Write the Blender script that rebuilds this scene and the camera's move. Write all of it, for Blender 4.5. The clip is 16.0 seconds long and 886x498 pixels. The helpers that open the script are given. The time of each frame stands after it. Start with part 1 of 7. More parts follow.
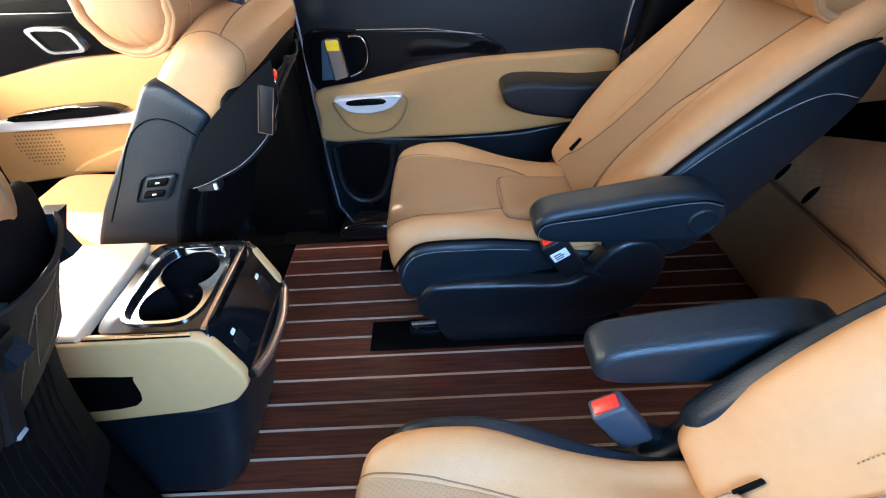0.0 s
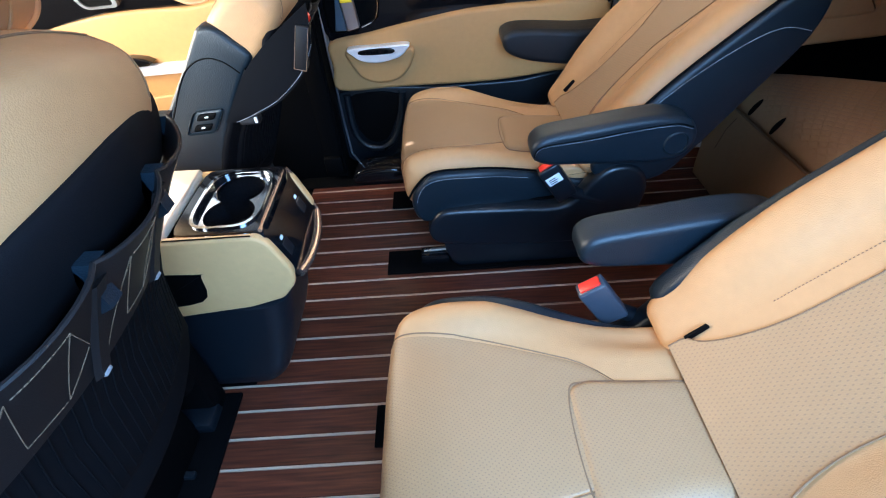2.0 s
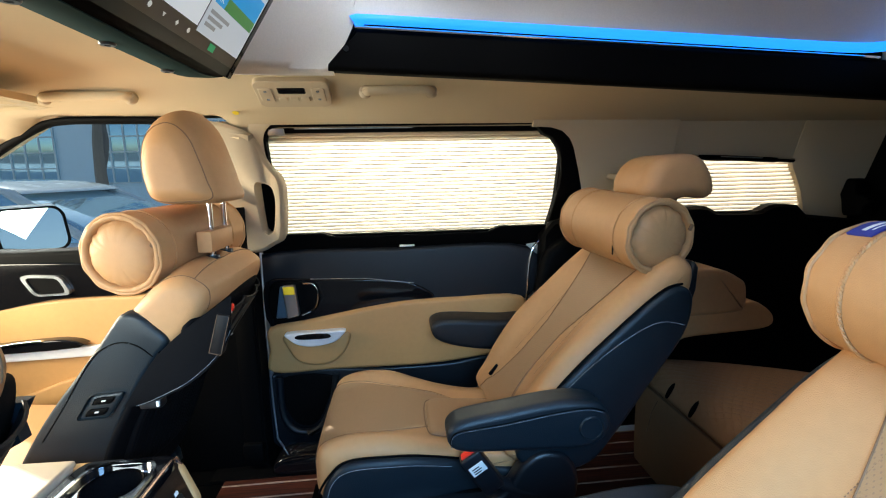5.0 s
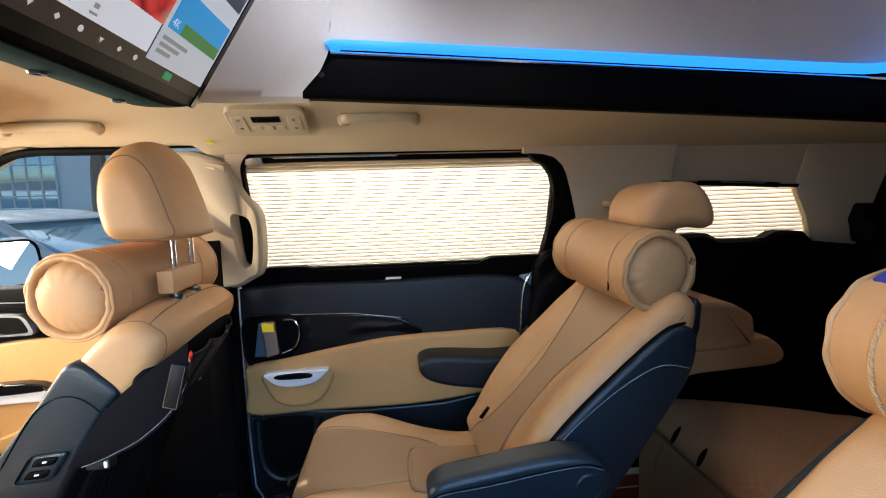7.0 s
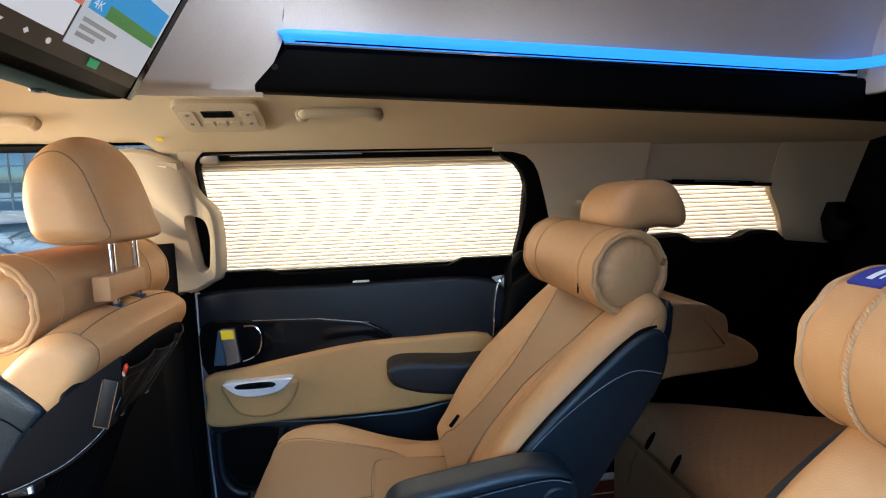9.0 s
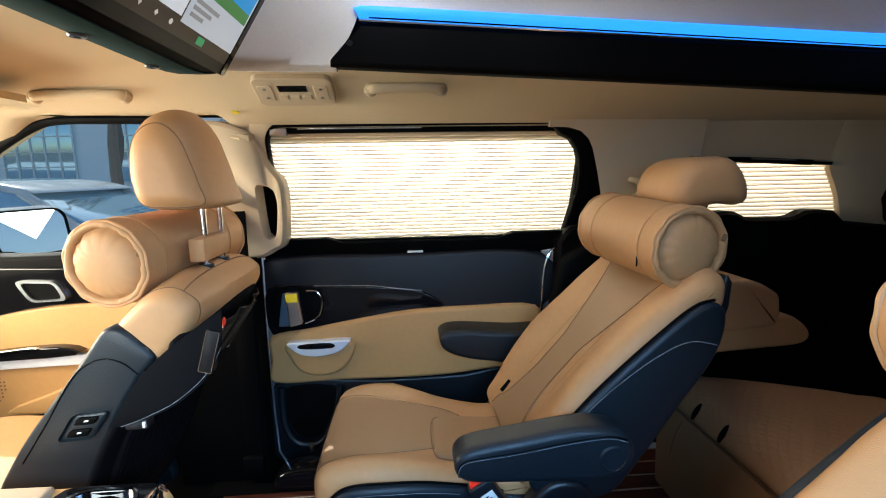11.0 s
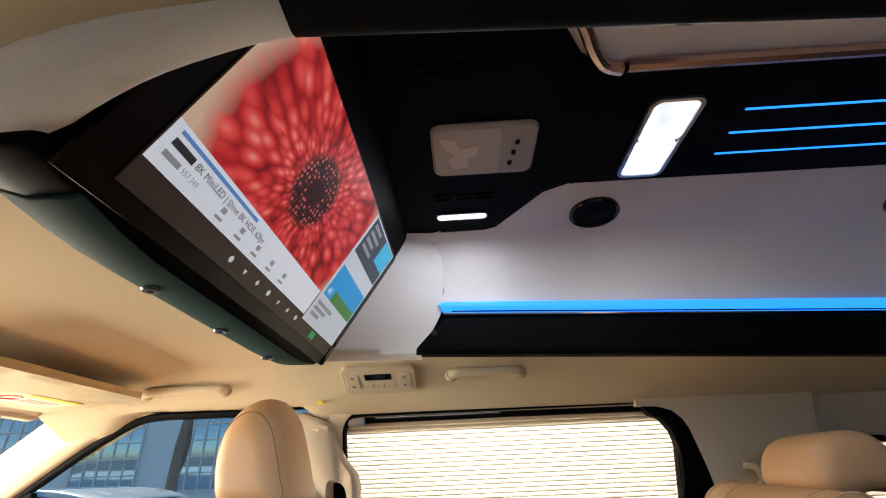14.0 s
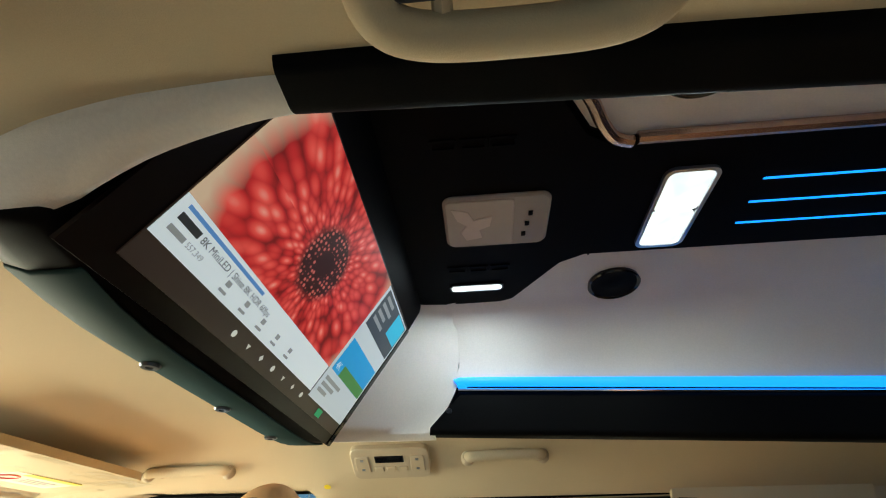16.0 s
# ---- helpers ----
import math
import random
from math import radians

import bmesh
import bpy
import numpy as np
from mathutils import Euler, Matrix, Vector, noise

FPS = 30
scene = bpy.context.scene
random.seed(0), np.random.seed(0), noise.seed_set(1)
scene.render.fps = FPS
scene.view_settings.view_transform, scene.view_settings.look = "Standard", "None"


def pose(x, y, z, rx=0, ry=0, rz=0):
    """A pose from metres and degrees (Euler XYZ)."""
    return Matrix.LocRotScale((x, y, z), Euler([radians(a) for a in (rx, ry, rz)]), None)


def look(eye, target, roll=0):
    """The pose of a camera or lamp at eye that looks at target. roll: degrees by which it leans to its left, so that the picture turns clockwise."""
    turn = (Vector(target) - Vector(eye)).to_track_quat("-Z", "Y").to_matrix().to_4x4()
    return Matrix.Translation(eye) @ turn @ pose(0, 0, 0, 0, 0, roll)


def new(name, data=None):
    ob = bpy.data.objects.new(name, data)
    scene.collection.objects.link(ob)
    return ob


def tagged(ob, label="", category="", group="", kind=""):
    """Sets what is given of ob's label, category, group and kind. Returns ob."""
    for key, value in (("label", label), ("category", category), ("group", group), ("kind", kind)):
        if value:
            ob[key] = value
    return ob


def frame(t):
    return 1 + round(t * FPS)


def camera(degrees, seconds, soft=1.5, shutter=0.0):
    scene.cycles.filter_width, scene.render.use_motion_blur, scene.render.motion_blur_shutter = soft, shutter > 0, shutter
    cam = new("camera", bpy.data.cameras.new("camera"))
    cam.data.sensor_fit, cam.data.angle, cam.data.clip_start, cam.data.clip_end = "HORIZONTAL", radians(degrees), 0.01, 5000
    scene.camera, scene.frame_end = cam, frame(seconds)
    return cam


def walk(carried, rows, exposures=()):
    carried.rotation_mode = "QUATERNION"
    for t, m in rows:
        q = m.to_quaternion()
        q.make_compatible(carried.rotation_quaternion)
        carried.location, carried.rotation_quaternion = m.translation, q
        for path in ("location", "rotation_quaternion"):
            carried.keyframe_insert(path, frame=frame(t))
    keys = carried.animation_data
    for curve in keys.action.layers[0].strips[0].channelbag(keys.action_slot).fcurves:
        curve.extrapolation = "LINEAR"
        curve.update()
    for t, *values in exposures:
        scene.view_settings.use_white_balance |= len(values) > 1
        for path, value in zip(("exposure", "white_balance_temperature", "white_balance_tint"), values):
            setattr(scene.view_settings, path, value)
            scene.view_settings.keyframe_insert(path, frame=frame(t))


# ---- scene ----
cam = camera(87.3, 16.0, 1.1)
PATH = [
    (0, (0.033, 0.01, 0.986), (0.009, 1.568, -0.268), -3.4),
    (0.5, (0.037, -0.01, 1.003), (0.053, 1.489, -0.321), -3.1),
    (1, (0.032, -0.062, 0.998), (0.013, 1.403, -0.363), -1.9),
    (1.5, (0.017, -0.12, 1.01), (-0.031, 1.362, -0.332), -2.6),
    (2, (0.003, -0.176, 1.005), (-0.026, 1.295, -0.35), -4.5),
    (2.5, (0.008, -0.209, 1.009), (0.021, 1.385, -0.199), -2.7),
    (2.6, (0.013, -0.226, 1.012), (0.037, 1.417, -0.129), -2.5),
    (3, (0.047, -0.251, 1.019), (0.074, 1.547, 0.143), -2.7),
    (3.2, (0.057, -0.246, 1.012), (0.123, 1.608, 0.264), -2.2),
    (3.5, (0.088, -0.228, 1.013), (0.166, 1.672, 0.394), -3.2),
    (4, (0.11, -0.208, 1.014), (0.261, 1.735, 0.563), -2.6),
    (4.5, (0.111, -0.192, 1.009), (0.318, 1.766, 0.658), -1.0),
    (4.7, (0.107, -0.189, 1.009), (0.304, 1.772, 0.671), -1.1),
    (7, (0.163, -0.102, 1.029), (0.353, 1.875, 0.799), -1.8),
    (7.5, (0.172, -0.087, 1.034), (0.392, 1.89, 0.829), -1.9),
    (8, (0.208, -0.069, 1.032), (0.473, 1.9, 0.807), -1.6),
    (8.2, (0.218, -0.06, 1.03), (0.494, 1.908, 0.807), -1.5),
    (10.3, (0.186, -0.051, 1.017), (0.379, 1.919, 0.734), -2.1),
    (10.5, (0.165, -0.061, 1.017), (0.35, 1.905, 0.701), -1.4),
    (11, (0.126, -0.098, 1.02), (0.265, 1.87, 0.693), -1.1),
    (11.5, (0.092, -0.131, 1.025), (0.213, 1.841, 0.716), -1.1),
    (12, (0.053, -0.147, 1.01), (0.154, 1.838, 0.786), -2.1),
    (12.5, (0.062, -0.124, 0.996), (0.128, 1.874, 0.973), -2.5),
    (13, (0.086, -0.102, 1.0), (0.066, 1.876, 1.291), -1.9),
    (13.5, (0.088, -0.09, 1.005), (0.051, 1.815, 1.613), -2.5),
    (14, (0.063, -0.099, 0.991), (0.013, 1.697, 1.87), -2.5),
    (14.5, (0.057, -0.098, 0.996), (-0.006, 1.603, 2.045), -2.6),
    (15, (0.064, -0.093, 1.004), (-0.028, 1.56, 2.127), -1.9),
    (15.5, (0.076, -0.084, 1.007), (-0.037, 1.566, 2.132), -1.2),
    (16, (0.077, -0.083, 1.004), (-0.043, 1.557, 2.143), -1.3),
]
EXPOSURES = [(0.0, 0.27, 6100, 10), (2.5, 0.22, 6000, 8), (3.5, -0.08, 6200, 5), (4.5, -0.26, 6400, 1), (7.0, -0.30, 6500, 9), (8.0, -0.28, 6500, 9), (10.5, -0.26, 6500, 6), (12.0, -0.26, 6500, 5), (13.5, -0.30, 6500, 10), (14.5, -0.27, 6500, 2), (15.5, -0.20, 6500, -8), (16.0, -0.18, 6500, -8)]
walk(cam, [(t, look(eye, target, roll)) for t, eye, target, roll in PATH], EXPOSURES)

# ---- world and light ----
MID = 0.60  # the middle plane of the cabin
world = bpy.data.worlds.new("sky")
scene.world = world
world.use_nodes = True
wn = world.node_tree.nodes
sky = wn.new("ShaderNodeTexSky")
sky.sky_type, sky.sun_disc = "NISHITA", False
sun_dir = Vector((-0.66, 0.68, 0.72)).normalized()
sky.sun_elevation = math.asin(sun_dir.z)
sky.sun_rotation = math.atan2(sun_dir.x, sun_dir.y)
world.node_tree.links.new(sky.outputs[0], wn["Background"].inputs[0])
wn["Background"].inputs[1].default_value = 0.15
sun = new("sun", bpy.data.lights.new("sun", "SUN"))
sun.data.energy, sun.data.angle, sun.data.color = 5.0, radians(0.6), (1.0, 0.95, 0.88)
sun.matrix_world = look(sun_dir * 20, (0, 0, 0))


def area(name, eye, target, w, h, watts, colour):
    ob = new(name, bpy.data.lights.new(name, "AREA"))
    ob.data.shape, ob.data.size, ob.data.size_y = "RECTANGLE", w, h
    ob.data.energy, ob.data.color = watts, colour
    ob.matrix_world = look(eye, target)
    return ob


# daylight through the open sliding door and the windscreen
area("doorway_daylight", (0.40, -0.64, 1.24), (0.36, 0.02, 0.60), 1.15, 0.45, 58, (0.285, 0.56, 1.0))
area("windscreen_daylight", (-1.60, 0.92, 0.97), (-0.4, 0.86, 0.84), 0.9, 0.50, 50, (1.0, 0.88, 0.70))
area("driver_window_daylight", (-0.98, -0.24, 0.93), (-0.45, 0.785, 0.52), 0.75, 0.40, 9, (0.86, 0.95, 1.0)).data.spread = radians(95)
area("side_window_daylight", (0.2, 1.86, 1.36), (0.2, 1.42, 0.95), 1.2, 0.5, 27, (1.0, 0.96, 0.89))
area("quarter_window_daylight", (1.40, 1.78, 1.25), (1.38, 1.40, 0.95), 0.6, 0.35, 4.6, (1.0, 0.72, 0.56))


# the two lit lamps of the overhead panel
area("overhead_lamp_light", (0.456, 0.619, 1.535), (0.456, 0.619, 1.0), 0.08, 0.20, 2.0, (0.92, 0.95, 1.0))
area("reading_lamp_light", (0.085, 0.862, 1.535), (0.085, 0.862, 1.0), 0.11, 0.024, 1.3, (0.80, 0.86, 1.0))


# ---- materials ----
def material(name, colour, rough=0.5, metal=0.0, grain=0.0, scale=60.0, bump=0.0, bump_scale=400.0, coat=0.0, vary=0.0,
             emit=None, strength=0.0, spec=0.5, voronoi=False):
    """A surface with two scales of colour change (stains, grain) and a fine relief."""
    m = bpy.data.materials.new(name)
    m.use_nodes = True
    n, l = m.node_tree.nodes, m.node_tree.links
    b = n["Principled BSDF"]
    b.inputs["Roughness"].default_value, b.inputs["Metallic"].default_value = rough, metal
    b.inputs["Coat Weight"].default_value, b.inputs["Coat Roughness"].default_value = coat, 0.05
    b.inputs["Specular IOR Level"].default_value = spec
    b.inputs["Base Color"].default_value = (*colour, 1)
    co = n.new("ShaderNodeTexCoord")
    if grain or vary:
        big, fine = n.new("ShaderNodeTexNoise"), n.new("ShaderNodeTexNoise")
        big.inputs["Scale"].default_value, fine.inputs["Scale"].default_value = 5.0, scale
        fine.inputs["Detail"].default_value = 6.0
        l.new(co.outputs["Object"], big.inputs["Vector"]), l.new(co.outputs["Object"], fine.inputs["Vector"])
        add = n.new("ShaderNodeMath")
        add.operation = "MULTIPLY_ADD"
        l.new(fine.outputs["Fac"], add.inputs[0])
        add.inputs[1].default_value = grain
        sub = n.new("ShaderNodeMath")
        sub.operation = "MULTIPLY_ADD"
        l.new(big.outputs["Fac"], sub.inputs[0])
        sub.inputs[1].default_value, sub.inputs[2].default_value = vary, 1.0 - 0.5 * (vary + grain)
        l.new(sub.outputs[0], add.inputs[2])
        mix = n.new("ShaderNodeMix")
        mix.data_type, mix.blend_type = "RGBA", "MULTIPLY"
        mix.inputs["Factor"].default_value = 1.0
        mix.inputs["A"].default_value = (*colour, 1)
        l.new(add.outputs[0], mix.inputs["B"])
        l.new(mix.outputs["Result"], b.inputs["Base Color"])
        rr = n.new("ShaderNodeMath")
        rr.operation = "MULTIPLY_ADD"
        l.new(big.outputs["Fac"], rr.inputs[0])
        rr.inputs[1].default_value, rr.inputs[2].default_value = 0.16, rough - 0.08
        l.new(rr.outputs[0], b.inputs["Roughness"])
    if bump:
        t = n.new("ShaderNodeTexVoronoi" if voronoi else "ShaderNodeTexNoise")
        t.inputs["Scale"].default_value = bump_scale
        l.new(co.outputs["Object"], t.inputs["Vector"])
        wide = n.new("ShaderNodeTexNoise")
        wide.inputs["Scale"].default_value, wide.inputs["Detail"].default_value = 14.0, 2.0
        l.new(co.outputs["Object"], wide.inputs["Vector"])
        bw = n.new("ShaderNodeBump")
        bw.inputs["Strength"].default_value, bw.inputs["Distance"].default_value = min(1.0, bump * 0.6), 0.003
        l.new(wide.outputs["Fac"], bw.inputs["Height"])
        bp = n.new("ShaderNodeBump")
        bp.inputs["Strength"].default_value, bp.inputs["Distance"].default_value = bump, 0.0012
        l.new(t.outputs[0], bp.inputs["Height"]), l.new(bw.outputs[0], bp.inputs["Normal"])
        l.new(bp.outputs[0], b.inputs["Normal"])
    if emit:
        b.inputs["Emission Color"].default_value, b.inputs["Emission Strength"].default_value = (*emit, 1), strength
    return m


TAN = material("tan_leather", (0.492, 0.258, 0.110), 0.52, grain=0.16, vary=0.18, bump=0.22, bump_scale=620, voronoi=True, spec=0.4)
OCHRE = material("ochre_tan_leather", (0.51, 0.278, 0.104), 0.52, grain=0.14, vary=0.16, bump=0.22, bump_scale=620, voronoi=True, spec=0.4)
PALETAN = material("pale_tan_leather", (0.64, 0.37, 0.155), 0.5, grain=0.14, vary=0.14, bump=0.2, bump_scale=620, voronoi=True, spec=0.4)
NAVY = material("dark_navy_leather", (0.0062, 0.0122, 0.0178), 0.40, grain=0.12, vary=0.2, bump=0.3, bump_scale=480, voronoi=True, spec=0.4)
PLASTIC = material("dark_blue_grey_plastic", (0.0040, 0.0066, 0.0100), 0.38, grain=0.1, vary=0.15, bump=0.15, bump_scale=900)
BLACK = material("black_trim", (0.0016, 0.0016, 0.0019), 0.62, grain=0.1, vary=0.2, bump=0.15, bump_scale=700, spec=0.06)
FABRIC = material("black_organizer_fabric", (0.004, 0.004, 0.005), 0.7, grain=0.3, vary=0.2, scale=300, bump=0.3, bump_scale=900, spec=0.08)
GLOSS = material("piano_black", (0.005, 0.005, 0.006), 0.07, coat=0.15, vary=0.1, spec=0.35)
CHROME = material("chrome", (0.8, 0.81, 0.83), 0.1, 1.0, vary=0.05)
SATIN = material("satin_silver", (0.62, 0.64, 0.68), 0.3, 1.0, vary=0.08, grain=0.06)
BRONZE = material("rose_bronze_trim", (0.55, 0.38, 0.30), 0.25, 0.9, vary=0.08)
HEADLINER = material("beige_headliner_cloth", (0.56, 0.455, 0.302), 0.9, grain=0.12, vary=0.06, scale=700, bump=0.2, bump_scale=1200, spec=0.2)
BEIGE = material("beige_pillar_plastic", (0.46, 0.365, 0.245), 0.6, grain=0.06, vary=0.05, bump=0.1, bump_scale=1400)
SUEDE = material("pale_suede_roof_lining", (0.80, 0.745, 0.68), 0.85, grain=0.16, vary=0.14, scale=260, bump=0.25, bump_scale=800, spec=0.25)
# black lacquer; the teal it reflects is put into the base colour
TEAL = material("teal_reflection_lacquer", (0.026, 0.056, 0.057), 0.65, 0.0, vary=0.1, spec=0.03)
BROWN = material("dark_brown_plastic", (0.0018, 0.0012, 0.0012), 0.6, vary=0.15, grain=0.1, spec=0.04)
DARKSTEEL = material("dark_steel", (0.10, 0.11, 0.12), 0.3, 1.0, vary=0.2, grain=0.1)
BEZEL = material("dark_brown_bezel", (0.0045, 0.0022, 0.0018), 0.35, vary=0.15, grain=0.1, spec=0.10)
THREAD = material("pale_thread", (0.30, 0.31, 0.33), 0.7)
TAN_THREAD = material("tan_thread", (0.125, 0.075, 0.042), 0.7)
POCKET = material("brown_black_pocket_leather", (0.011, 0.009, 0.009), 0.5, grain=0.2, vary=0.2, scale=200, bump=0.3, bump_scale=600, spec=0.25)
SEAM = material("tan_seam_fold", (0.20, 0.105, 0.05), 0.7)
DARKHIDE = material("black_leather", (0.010, 0.011, 0.014), 0.42, grain=0.12, vary=0.2, bump=0.3, bump_scale=480, voronoi=True, spec=0.35)
BUCKLE = material("blue_grey_buckle_plastic", (0.045, 0.052, 0.066), 0.35, grain=0.1, vary=0.1)
RED = material("red_button_plastic", (0.75, 0.03, 0.015), 0.4, grain=0.05)
WHITE = material("white_paper", (0.8, 0.8, 0.78), 0.6, grain=0.05)
YELLOW = material("yellow_sticker", (0.8, 0.6, 0.02), 0.5, grain=0.05)
BLUE_LABEL = material("blue_woven_label", (0.02, 0.03, 0.25), 0.7, grain=0.2)
STRIP = material("pale_floor_inlay", (0.50, 0.36, 0.26), 0.5, grain=0.2, scale=200)
SILVER = material("pale_silver", (0.82, 0.83, 0.86), 0.30, 0.25, vary=0.06)
GREY = material("grey_icon", (0.25, 0.25, 0.26), 0.5)


def glow(name, colour, strength):
    m = bpy.data.materials.new(name)
    m.use_nodes = True
    b = m.node_tree.nodes["Principled BSDF"]
    b.inputs["Base Color"].default_value = (*[0.5 * c for c in colour], 1)
    b.inputs["Emission Color"].default_value, b.inputs["Emission Strength"].default_value = (*colour, 1), strength
    return m


LED = glow("blue_led_diffuser", (0.02, 0.24, 1.0), 2.2)
LAMP = glow("white_lamp_diffuser", (0.90, 0.94, 1.0), 1.5)


def ribbed(m):
    """Lets the lit diffuser show its moulded pattern."""
    n, l = m.node_tree.nodes, m.node_tree.links
    co, no, rp = n.new("ShaderNodeTexCoord"), n.new("ShaderNodeTexNoise"), n.new("ShaderNodeValToRGB")
    no.inputs["Scale"].default_value, no.inputs["Detail"].default_value = 22.0, 1.0
    rp.color_ramp.elements[0].position, rp.color_ramp.elements[1].position = 0.34, 0.56
    rp.color_ramp.elements[0].color, rp.color_ramp.elements[1].color = (0.66, 0.69, 0.75, 1), (0.95, 0.97, 1.0, 1)
    l.new(co.outputs["Object"], no.inputs["Vector"]), l.new(no.outputs["Fac"], rp.inputs[0])
    l.new(rp.outputs[0], n["Principled BSDF"].inputs["Emission Color"])


ribbed(LAMP)


def glass(name, tint, sheen=None):
    m = bpy.data.materials.new(name)
    m.use_nodes = True
    n, l = m.node_tree.nodes, m.node_tree.links
    out = n["Material Output"]
    n.remove(n["Principled BSDF"])
    tr, gl, mx, fr = (n.new("ShaderNode" + k) for k in ("BsdfTransparent", "BsdfGlossy", "MixShader", "Fresnel"))
    tr.inputs[0].default_value = (*tint, 1)
    gl.inputs["Roughness"].default_value = 0.02
    fr.inputs[0].default_value = 1.25
    if sheen is None:
        l.new(fr.outputs[0], mx.inputs[0])
    else:
        mx.inputs[0].default_value = sheen
    l.new(tr.outputs[0], mx.inputs[1]), l.new(gl.outputs[0], mx.inputs[2])
    l.new(mx.outputs[0], out.inputs[0])
    return m


GLASS = glass("tinted_side_glass", (0.92, 0.98, 1.0))


def wood():
    m = material("dark_red_teak_floor", (0.06, 0.022, 0.014), 0.36)
    n, l = m.node_tree.nodes, m.node_tree.links
    b = n["Principled BSDF"]
    co, mp, no, ob = n.new("ShaderNodeTexCoord"), n.new("ShaderNodeMapping"), n.new("ShaderNodeTexNoise"), n.new("ShaderNodeObjectInfo")
    mp.inputs["Scale"].default_value = (5, 90, 40)
    no.inputs["Scale"].default_value, no.inputs["Detail"].default_value = 1.6, 8
    off = n.new("ShaderNodeVectorMath")
    off.operation = "MULTIPLY_ADD"
    l.new(ob.outputs["Random"], off.inputs[0])
    off.inputs[1].default_value = (17, 31, 7)
    l.new(co.outputs["Object"], mp.inputs[0]), l.new(mp.outputs[0], off.inputs[2]), l.new(off.outputs[0], no.inputs["Vector"])
    rp = n.new("ShaderNodeValToRGB")
    rp.color_ramp.elements[0].position, rp.color_ramp.elements[1].position = 0.3, 0.75
    rp.color_ramp.elements[0].color, rp.color_ramp.elements[1].color = (0.044, 0.011, 0.0065, 1), (0.160, 0.042, 0.020, 1)
    l.new(no.outputs["Fac"], rp.inputs[0])
    hv = n.new("ShaderNodeHueSaturation")
    mr = n.new("ShaderNodeMapRange")
    mr.inputs[3].default_value, mr.inputs[4].default_value = 0.8, 1.25
    l.new(ob.outputs["Random"], mr.inputs[0]), l.new(mr.outputs[0], hv.inputs["Value"])
    l.new(rp.outputs[0], hv.inputs["Color"]), l.new(hv.outputs[0], b.inputs["Base Color"])
    bp = n.new("ShaderNodeBump")
    bp.inputs["Strength"].default_value, bp.inputs["Distance"].default_value = 0.25, 0.001
    l.new(no.outputs["Fac"], bp.inputs["Height"]), l.new(bp.outputs[0], b.inputs["Normal"])
    return m


WOOD = wood()


def perforated():
    """Tan leather with rows of tiny punched holes."""
    m = material("perforated_tan_leather", (0.355, 0.196, 0.090), 0.5, grain=0.1, vary=0.14, bump=0.2, bump_scale=520, voronoi=True)
    n, l = m.node_tree.nodes, m.node_tree.links
    b = n["Principled BSDF"]
    co = n.new("ShaderNodeTexCoord")
    mp = n.new("ShaderNodeMapping")
    mp.inputs["Rotation"].default_value, mp.inputs["Scale"].default_value = (0, 0, radians(38)), (165, 215, 0.001)
    vo = n.new("ShaderNodeTexVoronoi")
    vo.inputs["Scale"].default_value, vo.inputs["Randomness"].default_value = 1.0, 0.0
    l.new(co.outputs["Object"], mp.inputs[0]), l.new(mp.outputs[0], vo.inputs["Vector"])
    st = n.new("ShaderNodeMath")
    st.operation, st.inputs[1].default_value = "GREATER_THAN", 0.19
    l.new(vo.outputs["Distance"], st.inputs[0])
    mx = n.new("ShaderNodeMix")
    mx.data_type, mx.blend_type = "RGBA", "MIX"
    src = b.inputs["Base Color"].links[0].from_socket
    mx.inputs["A"].default_value = (0.265, 0.152, 0.078, 1)
    l.new(st.outputs[0], mx.inputs["Factor"]), l.new(src, mx.inputs["B"]), l.new(mx.outputs["Result"], b.inputs["Base Color"])
    return m


PERF = perforated()


def quilted():
    """Tan leather sewn in small diamonds."""
    m = material("quilted_tan_leather", (0.39, 0.200, 0.092), 0.55, grain=0.14, vary=0.18, bump=0.2, bump_scale=620, voronoi=True, spec=0.35)
    n, l = m.node_tree.nodes, m.node_tree.links
    co, sep = n.new("ShaderNodeTexCoord"), n.new("ShaderNodeSeparateXYZ")
    l.new(co.outputs["Object"], sep.inputs[0])
    def op(kind, a, b):
        q = n.new("ShaderNodeMath")
        q.operation = kind
        for i, v in enumerate((a, b)):
            if isinstance(v, (int, float)):
                q.inputs[i].default_value = v
            else:
                l.new(v, q.inputs[i])
        return q.outputs[0]
    along = op("ADD", sep.outputs["X"], sep.outputs["Z"])
    waves = [op("ABSOLUTE", op("SINE", op("MULTIPLY", op(k, along, sep.outputs["Y"]), 95.0), 0.0), 0.0) for k in ("ADD", "SUBTRACT")]
    bp = n.new("ShaderNodeBump")
    bp.inputs["Strength"].default_value, bp.inputs["Distance"].default_value = 0.45, 0.004
    top = n.new("ShaderNodeMapRange")
    top.inputs[1].default_value, top.inputs[2].default_value = -0.247, -0.235
    l.new(sep.outputs["X"], top.inputs[0])
    l.new(op("MULTIPLY", op("POWER", op("MULTIPLY", waves[0], waves[1]), 0.5), top.outputs[0]), bp.inputs["Height"])
    old = n["Principled BSDF"].inputs["Normal"].links[0].from_node
    l.new(bp.outputs[0], old.inputs["Normal"])
    return m


QUILT = quilted()


